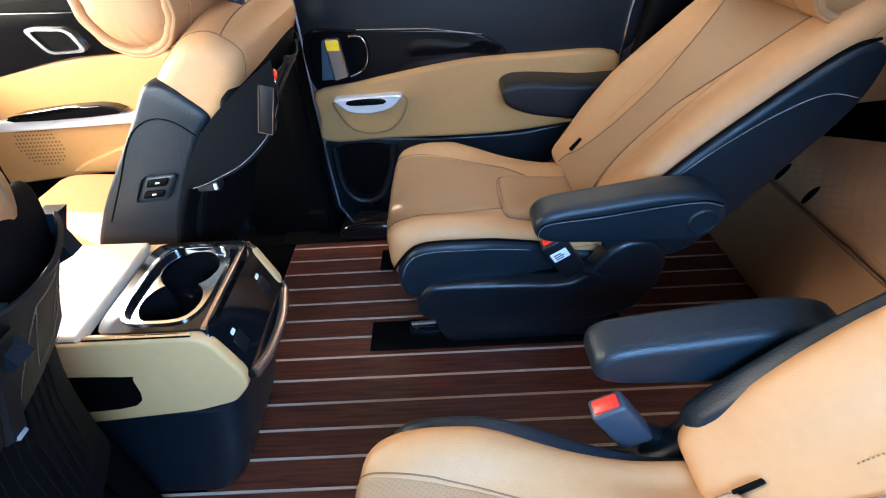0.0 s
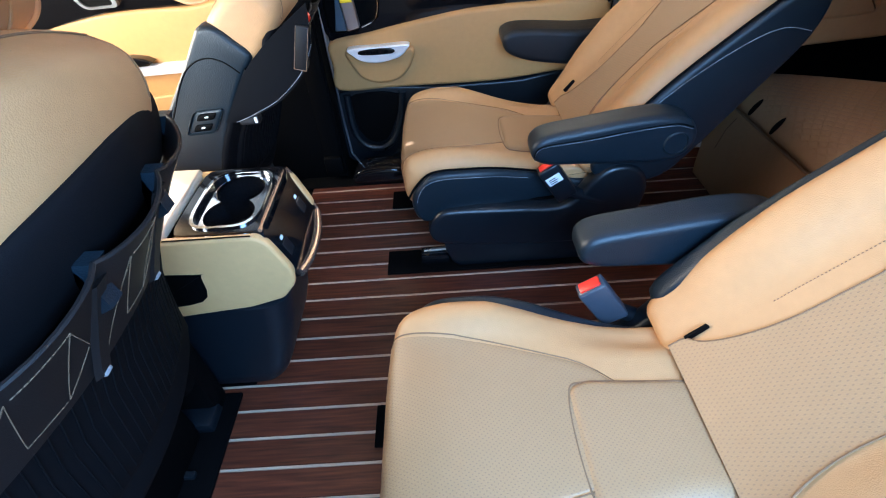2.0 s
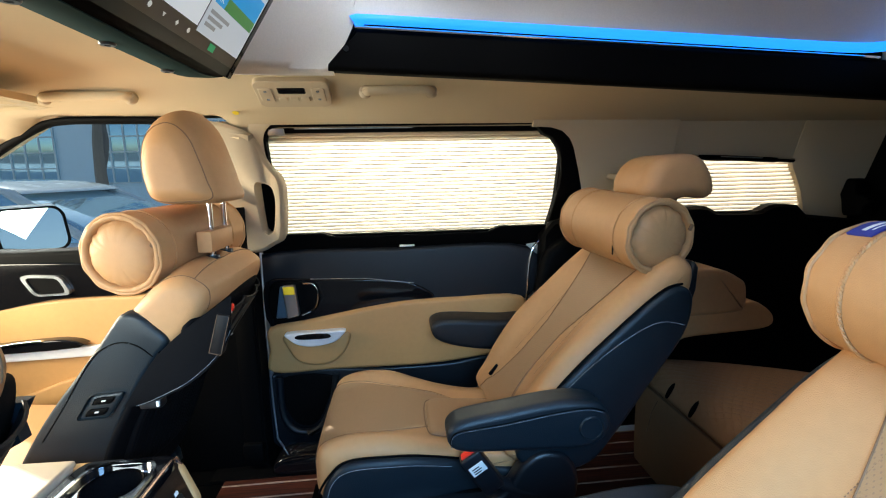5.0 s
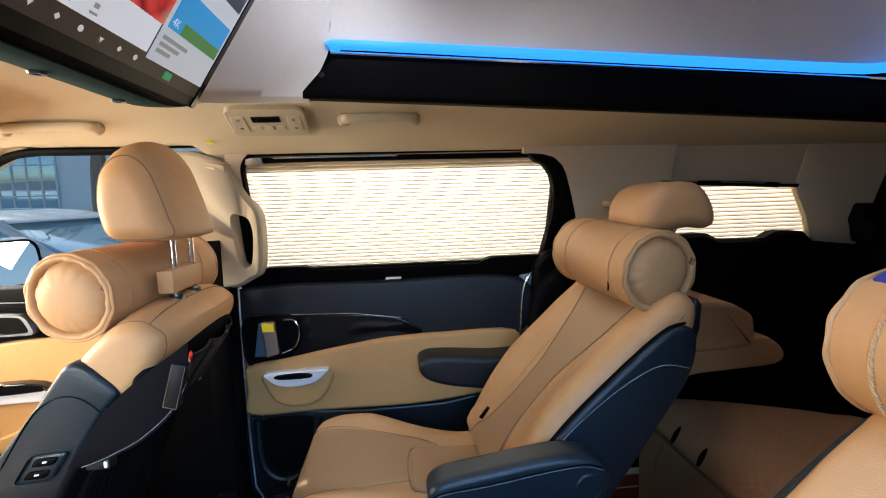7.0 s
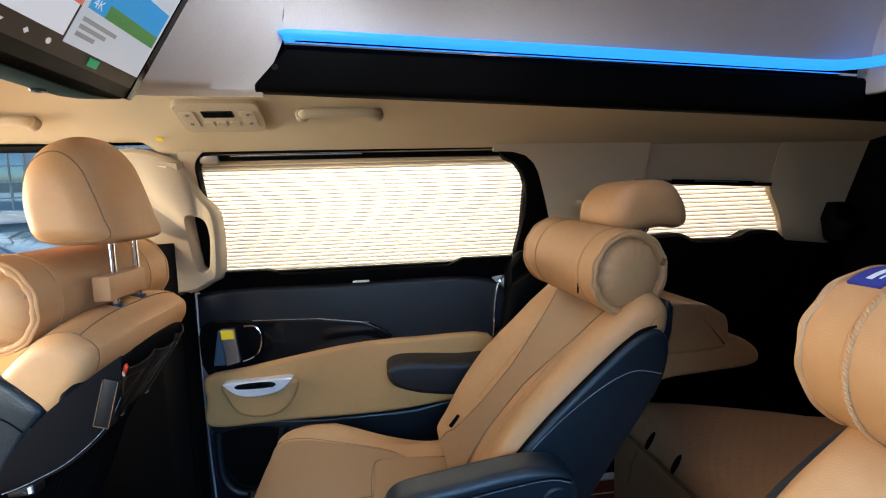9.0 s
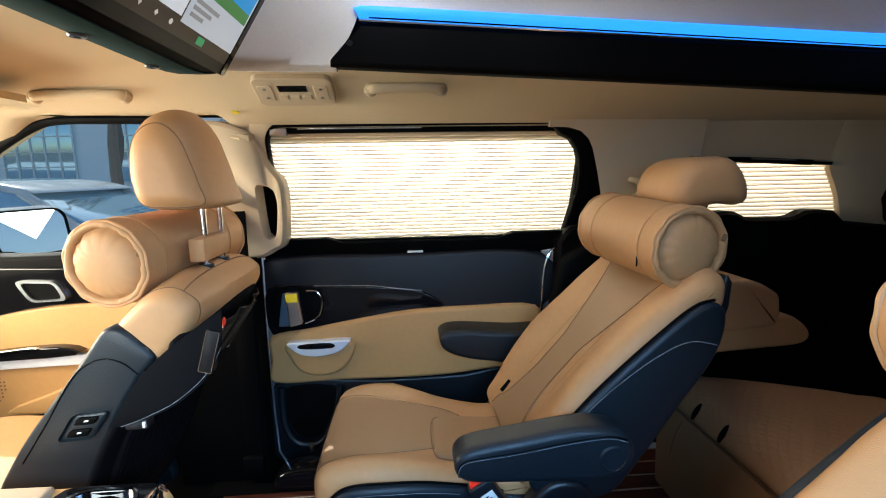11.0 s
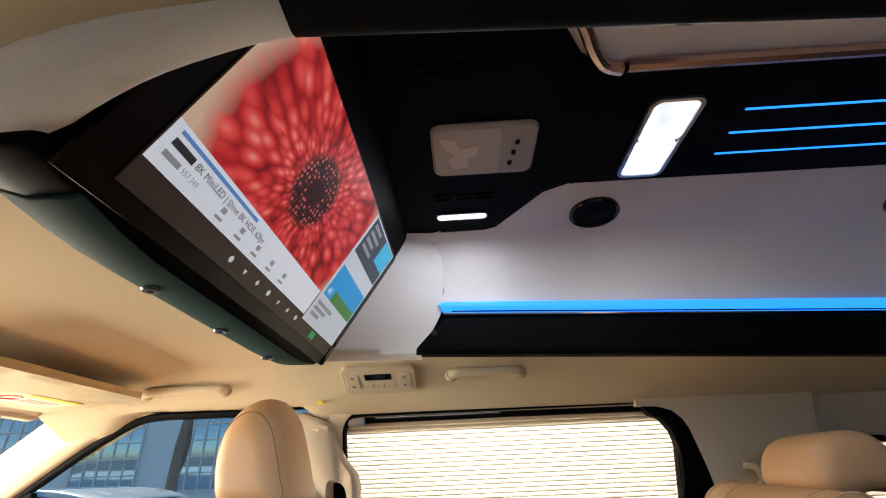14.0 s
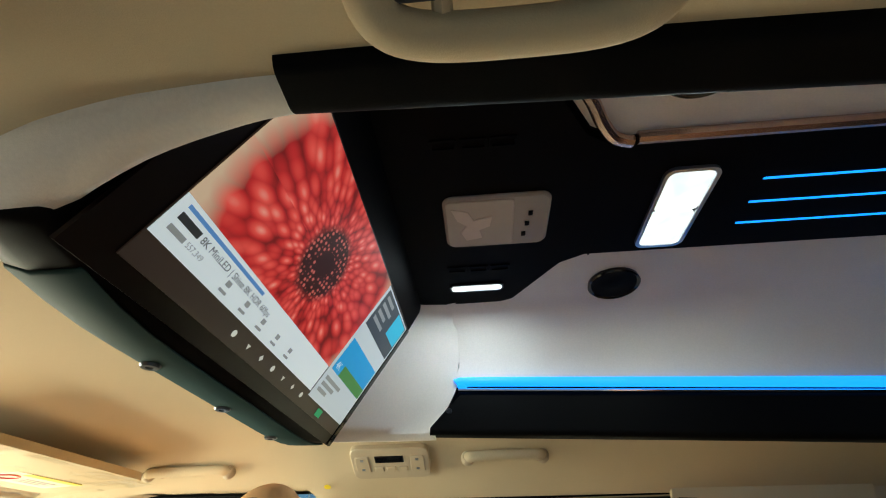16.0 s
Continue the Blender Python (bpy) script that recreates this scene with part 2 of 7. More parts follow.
def blind_cloth():
    m = bpy.data.materials.new("pleated_blind_cloth")
    m.use_nodes = True
    n, l = m.node_tree.nodes, m.node_tree.links
    b = n["Principled BSDF"]
    b.inputs["Base Color"].default_value, b.inputs["Roughness"].default_value = (0.85, 0.76, 0.64, 1), 0.8
    tl, mx, no = n.new("ShaderNodeBsdfTranslucent"), n.new("ShaderNodeMixShader"), n.new("ShaderNodeTexNoise")
    co, mp, rp = n.new("ShaderNodeTexCoord"), n.new("ShaderNodeMapping"), n.new("ShaderNodeValToRGB")
    mp.inputs["Scale"].default_value = (9, 9, 60)
    no.inputs["Scale"].default_value = 2.0
    rp.color_ramp.elements[0].color, rp.color_ramp.elements[1].color = (0.88, 0.77, 0.60, 1), (0.93, 0.84, 0.69, 1)
    l.new(co.outputs["Object"], mp.inputs[0]), l.new(mp.outputs[0], no.inputs["Vector"]), l.new(no.outputs["Fac"], rp.inputs[0])
    l.new(rp.outputs[0], tl.inputs[0])
    mx.inputs[0].default_value = 0.72
    l.new(b.outputs[0], mx.inputs[1]), l.new(tl.outputs[0], mx.inputs[2]), l.new(mx.outputs[0], n["Material Output"].inputs[0])
    return m


BLIND = blind_cloth()
# colour of the shade where backlit pleats lie double
PLEAT_SHADE = material("tan_pleat_shade", (0.56, 0.42, 0.28), 0.8)


# ---- shape helpers ----
def finish(name, bm, mat, smooth=True, sharp=40):
    bmesh.ops.recalc_face_normals(bm, faces=bm.faces)
    me = bpy.data.meshes.new(name)
    bm.to_mesh(me)
    bm.free()
    me.materials.append(mat)
    if smooth:
        me.shade_smooth()
        me.set_sharp_from_angle(angle=radians(sharp))
    return me


def thing(name, at, label, category, group="", kind=""):
    ob = new(name)
    ob.empty_display_size = 0.05
    ob.location = at
    return tagged(ob, label, category, group, kind)


def base_of(ob):
    v = Vector(ob.location)
    while ob.parent:
        ob = ob.parent
        v += Vector(ob.location)
    return v


def part(name, bm, mat, parent, label="", sharp=40):
    me = finish(name, bm, mat, True, sharp)
    me.transform(Matrix.Translation(-base_of(parent)))
    ob = new(name, me)
    ob.parent = parent
    if label:
        ob["label"] = label
    return ob


def solo(name, bm, mat, label, category, group="", kind="", sharp=40):
    me = finish(name, bm, mat, True, sharp)
    vs = [v.co for v in me.vertices]
    c = Vector(((min(v.x for v in vs) + max(v.x for v in vs)) / 2, (min(v.y for v in vs) + max(v.y for v in vs)) / 2, min(v.z for v in vs)))
    me.transform(Matrix.Translation(-c))
    ob = new(name, me)
    ob.location = c
    return tagged(ob, label, category, group, kind)


def spline(pts, n, closed=True):
    """Catmull-Rom through the points, n steps a span."""
    pts = [Vector(p) for p in pts]
    out, m = [], len(pts)
    for i in range(m if closed else m - 1):
        if closed:
            a, b, c, d = (pts[(i + k) % m] for k in (-1, 0, 1, 2))
        else:
            a, b, c, d = pts[max(i - 1, 0)], pts[i], pts[i + 1], pts[min(i + 2, m - 1)]
        for k in range(n):
            t = k / n
            out.append(0.5 * ((2 * b) + (c - a) * t + (2 * a - 5 * b + 4 * c - d) * t * t + (3 * b - a - 3 * c + d) * t ** 3))
    if not closed:
        out.append(pts[-1])
    return out


def inset(ring, d):
    """A closed 2D ring moved inwards by d."""
    m = len(ring)
    turn = sum(ring[i].x * ring[(i + 1) % m].y - ring[(i + 1) % m].x * ring[i].y for i in range(m))
    s = 1 if turn > 0 else -1
    out = []
    for i in range(m):
        t = ring[(i + 1) % m] - ring[i - 1]
        nrm = Vector((-t.y, t.x)) * s
        nrm.normalize()
        out.append(ring[i] + nrm * d)
    return out


def rings_mesh(rings, caps=True, closed=True):
    bm = bmesh.new()
    vs = [[bm.verts.new(p) for p in r] for r in rings]
    m = len(rings[0])
    for a, b in zip(vs, vs[1:]):
        for i in range(m if closed else m - 1):
            j = (i + 1) % m
            bm.faces.new((a[i], a[j], b[j], b[i]))
    if caps:
        bm.faces.new(vs[0])
        bm.faces.new(vs[-1])
    return bm


AXES = {"y": lambda p, w: Vector((p.x, w, p.y)), "x": lambda p, w: Vector((w, p.x, p.y)), "z": lambda p, w: Vector((p.x, p.y, w))}


def pillow(profile, lo, hi, r, n=6, steps=6, mid=10, warp=None, axis="y", smooth=True, shrink=False):
    """A soft body: a closed outline swept along an axis, its ends rounded by r. warp(co, w) moves each point."""
    ring = spline(profile, n) if smooth else [Vector(p) for p in profile]
    rows = []
    for k in range(steps + 1):
        a = k / steps * math.pi / 2
        rows.append((lo + r * (1 - math.cos(a)), r * (1 - math.sin(a))))
    for k in range(1, mid):
        rows.append((lo + r + (hi - lo - 2 * r) * k / mid, 0))
    rows += [(hi - (w - lo), d) for w, d in rows[:steps + 1][::-1]]
    rings = []
    cx, cy = (sum(f(p[i] for p in ring) for f in (min, max)) / 2 for i in (0, 1))
    hx, hy = (max(p[i] for p in ring) - c for i, c in ((0, cx), (1, cy)))
    for w, d in rows:
        flat = [Vector((cx + (p.x - cx) * (1 - d / hx), cy + (p.y - cy) * (1 - d / hy))) for p in ring] if shrink else inset(ring, d)
        pts = [AXES[axis](p, w) for p in flat]
        rings.append([warp(p, w) for p in pts] if warp else pts)
    return rings_mesh(rings)


def box(lo, hi, bevel=0.004, seg=2):
    bm = bmesh.new()
    bmesh.ops.create_cube(bm, size=1)
    lo, hi = Vector(lo), Vector(hi)
    for v in bm.verts:
        v.co = Vector([(lo[i] + hi[i]) / 2 + v.co[i] * (hi[i] - lo[i]) for i in range(3)])
    if bevel:
        bmesh.ops.bevel(bm, geom=bm.edges[:], offset=bevel, segments=seg, profile=0.5, affect="EDGES")
    return bm


def turn_bm(bm, m):
    bmesh.ops.transform(bm, matrix=m, verts=bm.verts)
    return bm


def join(*bms):
    out = bmesh.new()
    for b in bms:
        me = bpy.data.meshes.new("tmp")
        b.to_mesh(me)
        b.free()
        out.from_mesh(me)
        bpy.data.meshes.remove(me)
    return out


def tube(pts, r, n=8, flat=1.0):
    """A round rod along points, its ends closed."""
    pts = [Vector(p) for p in pts]
    rings, side = [], None
    for i, p in enumerate(pts):
        d = (pts[min(i + 1, len(pts) - 1)] - pts[max(i - 1, 0)]).normalized()
        if side is None:
            side = d.orthogonal().normalized()
        side = (side - d * side.dot(d)).normalized()
        up = d.cross(side)
        rings.append([p + (side * math.cos(a) + up * math.sin(a) * flat) * r for a in (2 * math.pi * k / n for k in range(n))])
    return rings_mesh(rings)


def lathe(profile, at, axis=(0, 0, 1), n=32):
    """A turned body: (radius, along) pairs about an axis through at."""
    rot = Vector((0, 0, 1)).rotation_difference(Vector(axis)).to_matrix()
    rings = [[Vector(at) + rot @ Vector((r * math.cos(a), r * math.sin(a), h)) for a in (2 * math.pi * k / n for k in range(n))] for r, h in profile]
    return rings_mesh(rings)


def rounded(x0, x1, y0, y1, r, n=6):
    """A rounded rectangle as a closed 2D ring."""
    out = []
    for cx, cy, a0 in ((x1 - r, y1 - r, 0), (x0 + r, y1 - r, 90), (x0 + r, y0 + r, 180), (x1 - r, y0 + r, 270)):
        for k in range(n + 1):
            a = radians(a0 + 90 * k / n)
            out.append(Vector((cx + r * math.cos(a), cy + r * math.sin(a))))
    return out


def plate(outline, lo, hi, axis, bevel=0.003):
    """A flat piece of an outline, with thin rounded edges."""
    ring = [Vector(p) for p in outline]
    rows = [(lo, bevel), (lo + bevel, 0), (hi - bevel, 0), (hi, bevel)]
    return rings_mesh([[AXES[axis](p, w) for p in inset(ring, d)] for w, d in rows])


def frame_plate(outer, inner, lo, hi, axis):
    """A flat ring between two outlines with the same number of points."""
    rings = [[AXES[axis](Vector(p), w) for p in ring] for ring, w in ((outer, lo), (outer, hi), (inner, hi), (inner, lo), (outer, lo))]
    return rings_mesh(rings, caps=False)


def dashes(pts, r, on=0.0045, off=0.003):
    """Single stitches along a line of points."""
    pts = [Vector(p) for p in pts]
    marks = [0.0]
    for a, b in zip(pts, pts[1:]):
        marks.append(marks[-1] + (b - a).length)
    def at(s):
        for k in range(len(pts) - 1):
            if s <= marks[k + 1] or k == len(pts) - 2:
                return pts[k].lerp(pts[k + 1], (s - marks[k]) / max(1e-9, marks[k + 1] - marks[k]))
    bm, s = bmesh.new(), 0.0
    while s + on < marks[-1]:
        p, e = at(s), at(s + on)
        d = (e - p).normalized()
        side = d.orthogonal().normalized() * r
        up = d.cross(side)
        ends = [[bm.verts.new(c + side * u + up * v) for u, v in ((1, 1), (-1, 1), (-1, -1), (1, -1))] for c in (p, e)]
        for k in range(4):
            bm.faces.new((ends[0][k], ends[0][(k + 1) % 4], ends[1][(k + 1) % 4], ends[1][k]))
        bm.faces.new(ends[0]), bm.faces.new(ends[1])
        s += on + off
    return bm


def stitches(pts, r, mat, parent, label, on=0.0045, off=0.003):
    return tagged(part("stitching", dashes(pts, r, on, off), mat, parent, label), kind="stuff")


def V2(*pts):
    return [Vector(p) for p in pts]

# ---- large structure ----
def wy(z):
    """The leaning side wall above the belt line."""
    return 1.5 - 0.35 * (z - 0.75)


def lean_bm(bm, mirror=False):
    """Takes a flat piece drawn at y = offset into the leaning side wall."""
    for v in bm.verts:
        v.co.y += wy(v.co.z)
        if mirror:
            v.co.y = 2 * MID - v.co.y
    return bm


def strip(profile, x0, x1, thick=0.02, nx=8, warp=None, keep=None):
    """A curved shell: an open outline in (y, z) swept along x, with a thickness upwards."""
    line = [p for p in spline([Vector(p) for p in profile], 5, closed=False) if keep is None or keep(p.x)]
    ring = line + [p + Vector((0, thick)) for p in reversed(line)]
    rings = []
    for k in range(nx + 1):
        x = x0 + (x1 - x0) * k / nx
        pts = [Vector((x, p.x, p.y)) for p in ring]
        rings.append([warp(p) for p in pts] if warp else pts)
    return rings_mesh(rings)


def mirrored(bm):
    for v in bm.verts:
        v.co.y = 2 * MID - 0.013 - v.co.y
    bmesh.ops.reverse_faces(bm, faces=bm.faces)
    return bm


tagged(solo("ground", box((-60, -60, -0.75), (60, 60, -0.45), 0), material("grey_asphalt", (0.11, 0.11, 0.115), 0.9, grain=0.3, vary=0.3, bump=0.3, bump_scale=80),
            "grey asphalt ground of the yard around the van", "ground"), kind="structure")

# floor pan under the planks, and the planks with pale inlays
PITCH = 0.0680
floor = thing("floor", (0.3, MID, 0), "glossy dark red teak plank floor with pale inlaid lines", "floor", kind="structure")
part("subfloor", box((-1.5, -0.22, -0.06), (1.75, 1.42, -0.010), 0), BLACK, floor, "black floor pan")


# right side: front headliner, side headliner, raised roof
SIDE = [(1.085, 1.272), (1.14, 1.258), (1.24, 1.215), (1.33, 1.172), (1.375, 1.150), (1.40, 1.12)]
FRONT = [(2 * MID - y, z) for y, z in SIDE[::-1]] + [(0.17, 1.2765), (0.28, 1.278), (MID, 1.2785), (0.92, 1.278), (1.03, 1.2765)] + SIDE


def front_drop(p):
    d = max(0.0, -0.45 - p.x)
    z = p.z - 0.10 * d * d
    if abs(p.y - MID) > 0.66 and p.x < -0.40:  # the edge stays over the door glass
        z = max(z, min(1.195, 1.195 + (p.x + 0.90) * 0.60))
    return Vector((p.x, p.y, z))


ceiling = thing("ceiling", (0, MID, 1.27), "beige cloth headliner of the van", "ceiling", kind="structure")
part("front_headliner", strip(FRONT, -1.12, -0.315, 0.02, 24, front_drop), HEADLINER, ceiling)
def side_drop(p):
    """The lining sinks towards the tail along the rail, and stays at the windows."""
    k = max(0.0, min(1.0, (0.775 - abs(p.y - MID)) / 0.29))
    return Vector((p.x, p.y, p.z - 0.044 * max(0.0, p.x) * k))


part("side_headliner", strip(FRONT, -0.316, 1.85, 0.02, 24, side_drop, keep=lambda y: y > 1.08), HEADLINER, ceiling)
part("side_headliner", strip(FRONT, -0.316, 1.85, 0.02, 24, side_drop, keep=lambda y: y < 2 * MID - 1.08), HEADLINER, ceiling)
CORNER = V2((-0.33, 0.95), (-0.30, 0.99), (-0.263, 1.03), (-0.168, 1.07), (-0.082, 1.09), (-0.04, 1.105), (-0.33, 1.105))
def corner_piece():
    bm = plate([Vector(p) for p in CORNER], 1.2675, 1.285, "z", 0.0005)
    for v in bm.verts:
        v.co.z += (1.105 - v.co.y) * 0.07
    return bm


part("corner_headliner", corner_piece(), HEADLINER, ceiling)
part("corner_headliner", mirrored(corner_piece()), HEADLINER, ceiling)
part("rear_headliner", strip(FRONT[4:-4], 1.52, 1.85, 0.02, 4), HEADLINER, ceiling)

# the raised roof: pale suede flanks, dark middle
def fall(bm):
    """The raised roof sinks a little towards the tail."""
    for v in bm.verts:
        if v.co.x > 0:
            k = max(0.0, min(1.0, (1.56 - v.co.z) / 0.175))
            v.co.z -= (0.014 + 0.034 * k) * v.co.x
    return bm


LINER = [(1.045, 1.385), (1.036, 1.44), (1.005, 1.505), (0.955, 1.545), (0.90, 1.560), (0.745, 1.568)]
raised = thing("raised_ceiling", (0.5, MID, 1.55), "pale suede lining of the raised roof", "ceiling", kind="structure")
part("flank_lining", fall(strip(LINER, 0.02, 1.52, 0.02, 10)), SUEDE, raised)
part("flank_lining", mirrored(fall(strip(LINER, 0.02, 1.52, 0.02, 10))), SUEDE, raised)
part("rear_lining", box((1.50, 0.12, 1.25), (1.53, 1.08, 1.62), 0.006), SUEDE, raised)
part("roof_skin", box((-0.35, 0.06, 1.63), (1.60, 1.14, 1.66), 0.01), BLACK, raised)
part("roof_skin", box((-0.35, 1.115, 1.29), (1.60, 1.14, 1.64), 0.005), BLACK, raised)
part("roof_skin", box((-0.35, 0.06, 1.29), (1.60, 0.085, 1.64), 0.005), BLACK, raised)
part("roof_skin", box((-0.40, 0.06, 1.30), (-0.37, 1.14, 1.64), 0.005), BLACK, raised)


def cheek(tuck=0.0, spread=0.0):
    """The suede corner between the screen's side and the rail: a curved wall with a thick rounded lip below."""
    foot = spline([(-0.300, 0.955, 1.250), (-0.263, 0.992, 1.252), (-0.168, 1.034, 1.258), (-0.082, 1.056, 1.262), (-0.036, 1.062, 1.263)], 4, closed=False)
    wall0 = spline([(-0.268, 0.955, 1.262), (-0.208, 0.951, 1.345), (-0.146, 0.947, 1.440), (-0.095, 0.940, 1.520), (-0.085, 0.900, 1.560), (-0.08, 0.745, 1.568)], 4, closed=False)
    wall1 = spline([(-0.034, 1.062, 1.275), (0.025, 1.046, 1.382)] + [(0.030, y, z) for y, z in LINER[1:4]] + [(0.030, 0.745, 1.567)], 4, closed=False)
    rings = []
    n = len(foot) - 1
    for k, f in enumerate(foot):
        t = k / n
        wide = spread * (1 - t) ** 2
        lip = [f + Vector((0.0, 0.045 + wide, 0.05)), f + Vector((0.0, 0.046 + wide, 0.015)), f + Vector((0, 0.034 + wide, 0.0)), f + Vector((0, 0.012, -0.003)), f + Vector((0.0, 0.001, 0.010))]
        wall = []
        for i, (a, b) in enumerate(zip(wall0, wall1)):
            p = a.lerp(b, t)
            g = max(0.0, 1 - i / 14)
            wall.append(p + Vector((0, (0.030 * math.sin(math.pi * t) + tuck * (1 - t)) * g, 0)))
        rings.append(lip + wall + [wall[-1] + Vector((0, 0, 0.03)), f + Vector((0, 0.045, 0.34))])
    return rings_mesh(rings, caps=True)


for mir in (False, True):
    flip = mirrored if mir else (lambda b: b)
    def hang(bm):
        """The rail over the open door sits a finger lower."""
        return turn_bm(flip(bm), Matrix.Translation((0.012, -0.016, -0.012) if mir else (0, 0, 0)))
    part("cheek", flip(cheek(0.075, 0.05) if mir else cheek()), SUEDE, raised, "pale suede corner beside the screen", sharp=70)
    # dark side rail with its bright line and light strip
    rail = thing("side_rail", (0.6, 2 * MID - 1.075 if mir else 1.075, 1.262), "satin black roof side rail with a light strip", "rail", "roof side rails")
    pr = V2((-0.048, 1.268), (0.7, 1.266), (1.85, 1.262), (1.85, 1.368), (0.7, 1.368), (0.024, 1.368))
    part("fascia", hang(fall(pillow(pr, 1.052, 1.102, 0.014, smooth=False, mid=2))), BLACK, rail)
    part("bright_line", hang(fall(tube([(0.024, 1.047, 1.3685), (0.6, 1.047, 1.3685), (1.46, 1.047, 1.3685)], 0.0045, 8))), CHROME, rail)
    led = spline([(0.030, 1.056, 1.376), (0.040, 1.047, 1.382), (0.06, 1.044, 1.387), (0.5, 1.044, 1.387), (0.95, 1.044, 1.387), (1.33, 1.044, 1.387), (1.43, 1.02, 1.387), (1.47, 0.95, 1.387), (1.475, 0.8, 1.387)], 5, closed=False)
    part("light_strip", hang(fall(tube(led, 0.0115, 10))), LED, rail, "glowing blue light strip")
    part("screw_cap", flip(lathe([(0.0001, 0), (0.007, 0), (0.006, 0.0025), (0.0001, 0.003)], (0.0, 1.0515, 1.318), (0, -1, 0), 16)), PLASTIC, rail)

# dark overhead middle panel
panel = thing("overhead_console", (0.5, MID, 1.55), "black overhead console board with thin light lines", "ceiling panel")
edge = V2((-0.14, -0.350), (0.140, -0.350), (0.175, -0.335), (0.272, -0.185), (0.315, -0.160), (1.50, -0.160), (1.50, 0.160), (0.315, 0.160), (0.272, 0.185), (0.175, 0.335), (0.140, 0.350), (-0.14, 0.350))
edge = [Vector((p.x, p.y + MID)) for p in edge]
part("board", plate(edge, 1.548, 1.63, "z", 0.008), BROWN, panel, "black-brown overhead board")
part("joint", box((0.322, MID - 0.158, 1.5480), (0.325, MID + 0.158, 1.551), 0.0005), BLACK, panel)
TRIM = spline([(0.20, 0.290, 1.549), (0.235, 0.320, 1.549), (0.262, 0.357, 1.549), (0.285, 0.400, 1.549), (0.309, 0.430, 1.549), (0.338, 0.441, 1.549)], 5, closed=False)
part("bronze_edge", tube(TRIM, 0.0105, 8), BRONZE, panel, "bronze edge strip")
part("bronze_edge", tube([(0.345, 0.434, 1.549), (0.7, 0.434, 1.549), (1.50, 0.434, 1.549)], 0.0105, 8), BRONZE, panel, "bronze edge strip")
for k, y in enumerate((0.549, 0.612, 0.675)):
    part("light_line", box((0.585 + 0.003 * k, y - 0.0028, 1.5465), (1.45, y + 0.0028, 1.5505), 0.001, 1), LED, panel, "thin blue light line")


def ceiling_lamp(x0, x1, y0, y1, z, skew, label):
    t = thing("ceiling_lamp", ((x0 + x1) / 2, (y0 + y1) / 2, z), label, "lamp", "overhead lamps")
    def sk(bm):
        for v in bm.verts:
            v.co.x += skew * (v.co.y - y0)
        return bm
    part("bezel", sk(frame_plate(rounded(x0 - 0.007, x1 + 0.007, y0 - 0.007, y1 + 0.007, 0.02), rounded(x0, x1, y0, y1, 0.016), z - 0.004, z + 0.004, "z")), SATIN, t)
    my = (y0 + y1) / 2
    for a, b in ((y0, my - 0.0015), (my + 0.0015, y1)):
        part("diffuser", sk(plate(rounded(x0, x1, a, b, 0.012), z - 0.003, z + 0.004, "z", 0.002)), LAMP, t, "glowing white diffuser")
    return t


ceiling_lamp(0.416, 0.496, 0.512, 0.726, 1.545, 0.0, "lit white two-part lamp on the overhead panel")
small = thing("reading_lamp", (0.085, 0.86, 1.543), "small lit white reading lamp on the overhead panel", "lamp")
part("diffuser", plate(rounded(0.026, 0.143, 0.850, 0.874, 0.010), 1.542, 1.551, "z", 0.002), LAMP, small, "glowing white diffuser")
part("bezel", frame_plate(rounded(0.022, 0.147, 0.846, 0.878, 0.013), rounded(0.026, 0.143, 0.850, 0.874, 0.010), 1.5435, 1.551, "z"), PLASTIC, small)
for s in (-1, 1):
    v = thing("air_vent", (0.09, MID + s * 0.182, 1.543), "slim black three-slot air vent on the overhead panel", "vent", "overhead vents")
    for k in range(3):
        x = 0.022 + 0.047 * k
        part("slot", frame_plate(rounded(x, x + 0.043, MID + s * 0.182 - 0.011, MID + s * 0.182 + 0.011, 0.003, 2), rounded(x + 0.004, x + 0.039, MID + s * 0.182 - 0.007, MID + s * 0.182 + 0.007, 0.002, 2), 1.545, 1.552, "z"), BLACK, v)
ctl = thing("overhead_control_unit", (0.13, 0.615, 1.538), "beige overhead control unit with a film-covered mirror-like panel", "control panel")
part("body", plate(rounded(0.030, 0.226, 0.540, 0.690, 0.02), 1.540, 1.552, "z", 0.004), material("grey_beige_plastic", (0.33, 0.29, 0.25), 0.45, grain=0.08, vary=0.1), ctl)
part("display", plate(rounded(0.036, 0.160, 0.548, 0.682, 0.008), 1.5385, 1.5415, "z", 0.001), material("film_covered_panel", (0.42, 0.36, 0.31), 0.3, vary=0.3, grain=0.1), ctl, "pale film-covered display")
for x, y in ((0.19, 0.59), (0.185, 0.62), (0.18, 0.652)):
    part("button", box((x - 0.004, y - 0.006, 1.5375), (x + 0.004, y + 0.006, 1.541), 0.001), BLACK, ctl)
film = V2((0.045, 0.565), (0.075, 0.575), (0.085, 0.60), (0.12, 0.59), (0.115, 0.62), (0.095, 0.63), (0.10, 0.655), (0.07, 0.662), (0.06, 0.635), (0.072, 0.615), (0.055, 0.60))
part("peeling_film", plate(film, 1.5372, 1.5388, "z", 0.0004), material("peeling_film", (0.6, 0.52, 0.46), 0.5, grain=0.1), ctl)

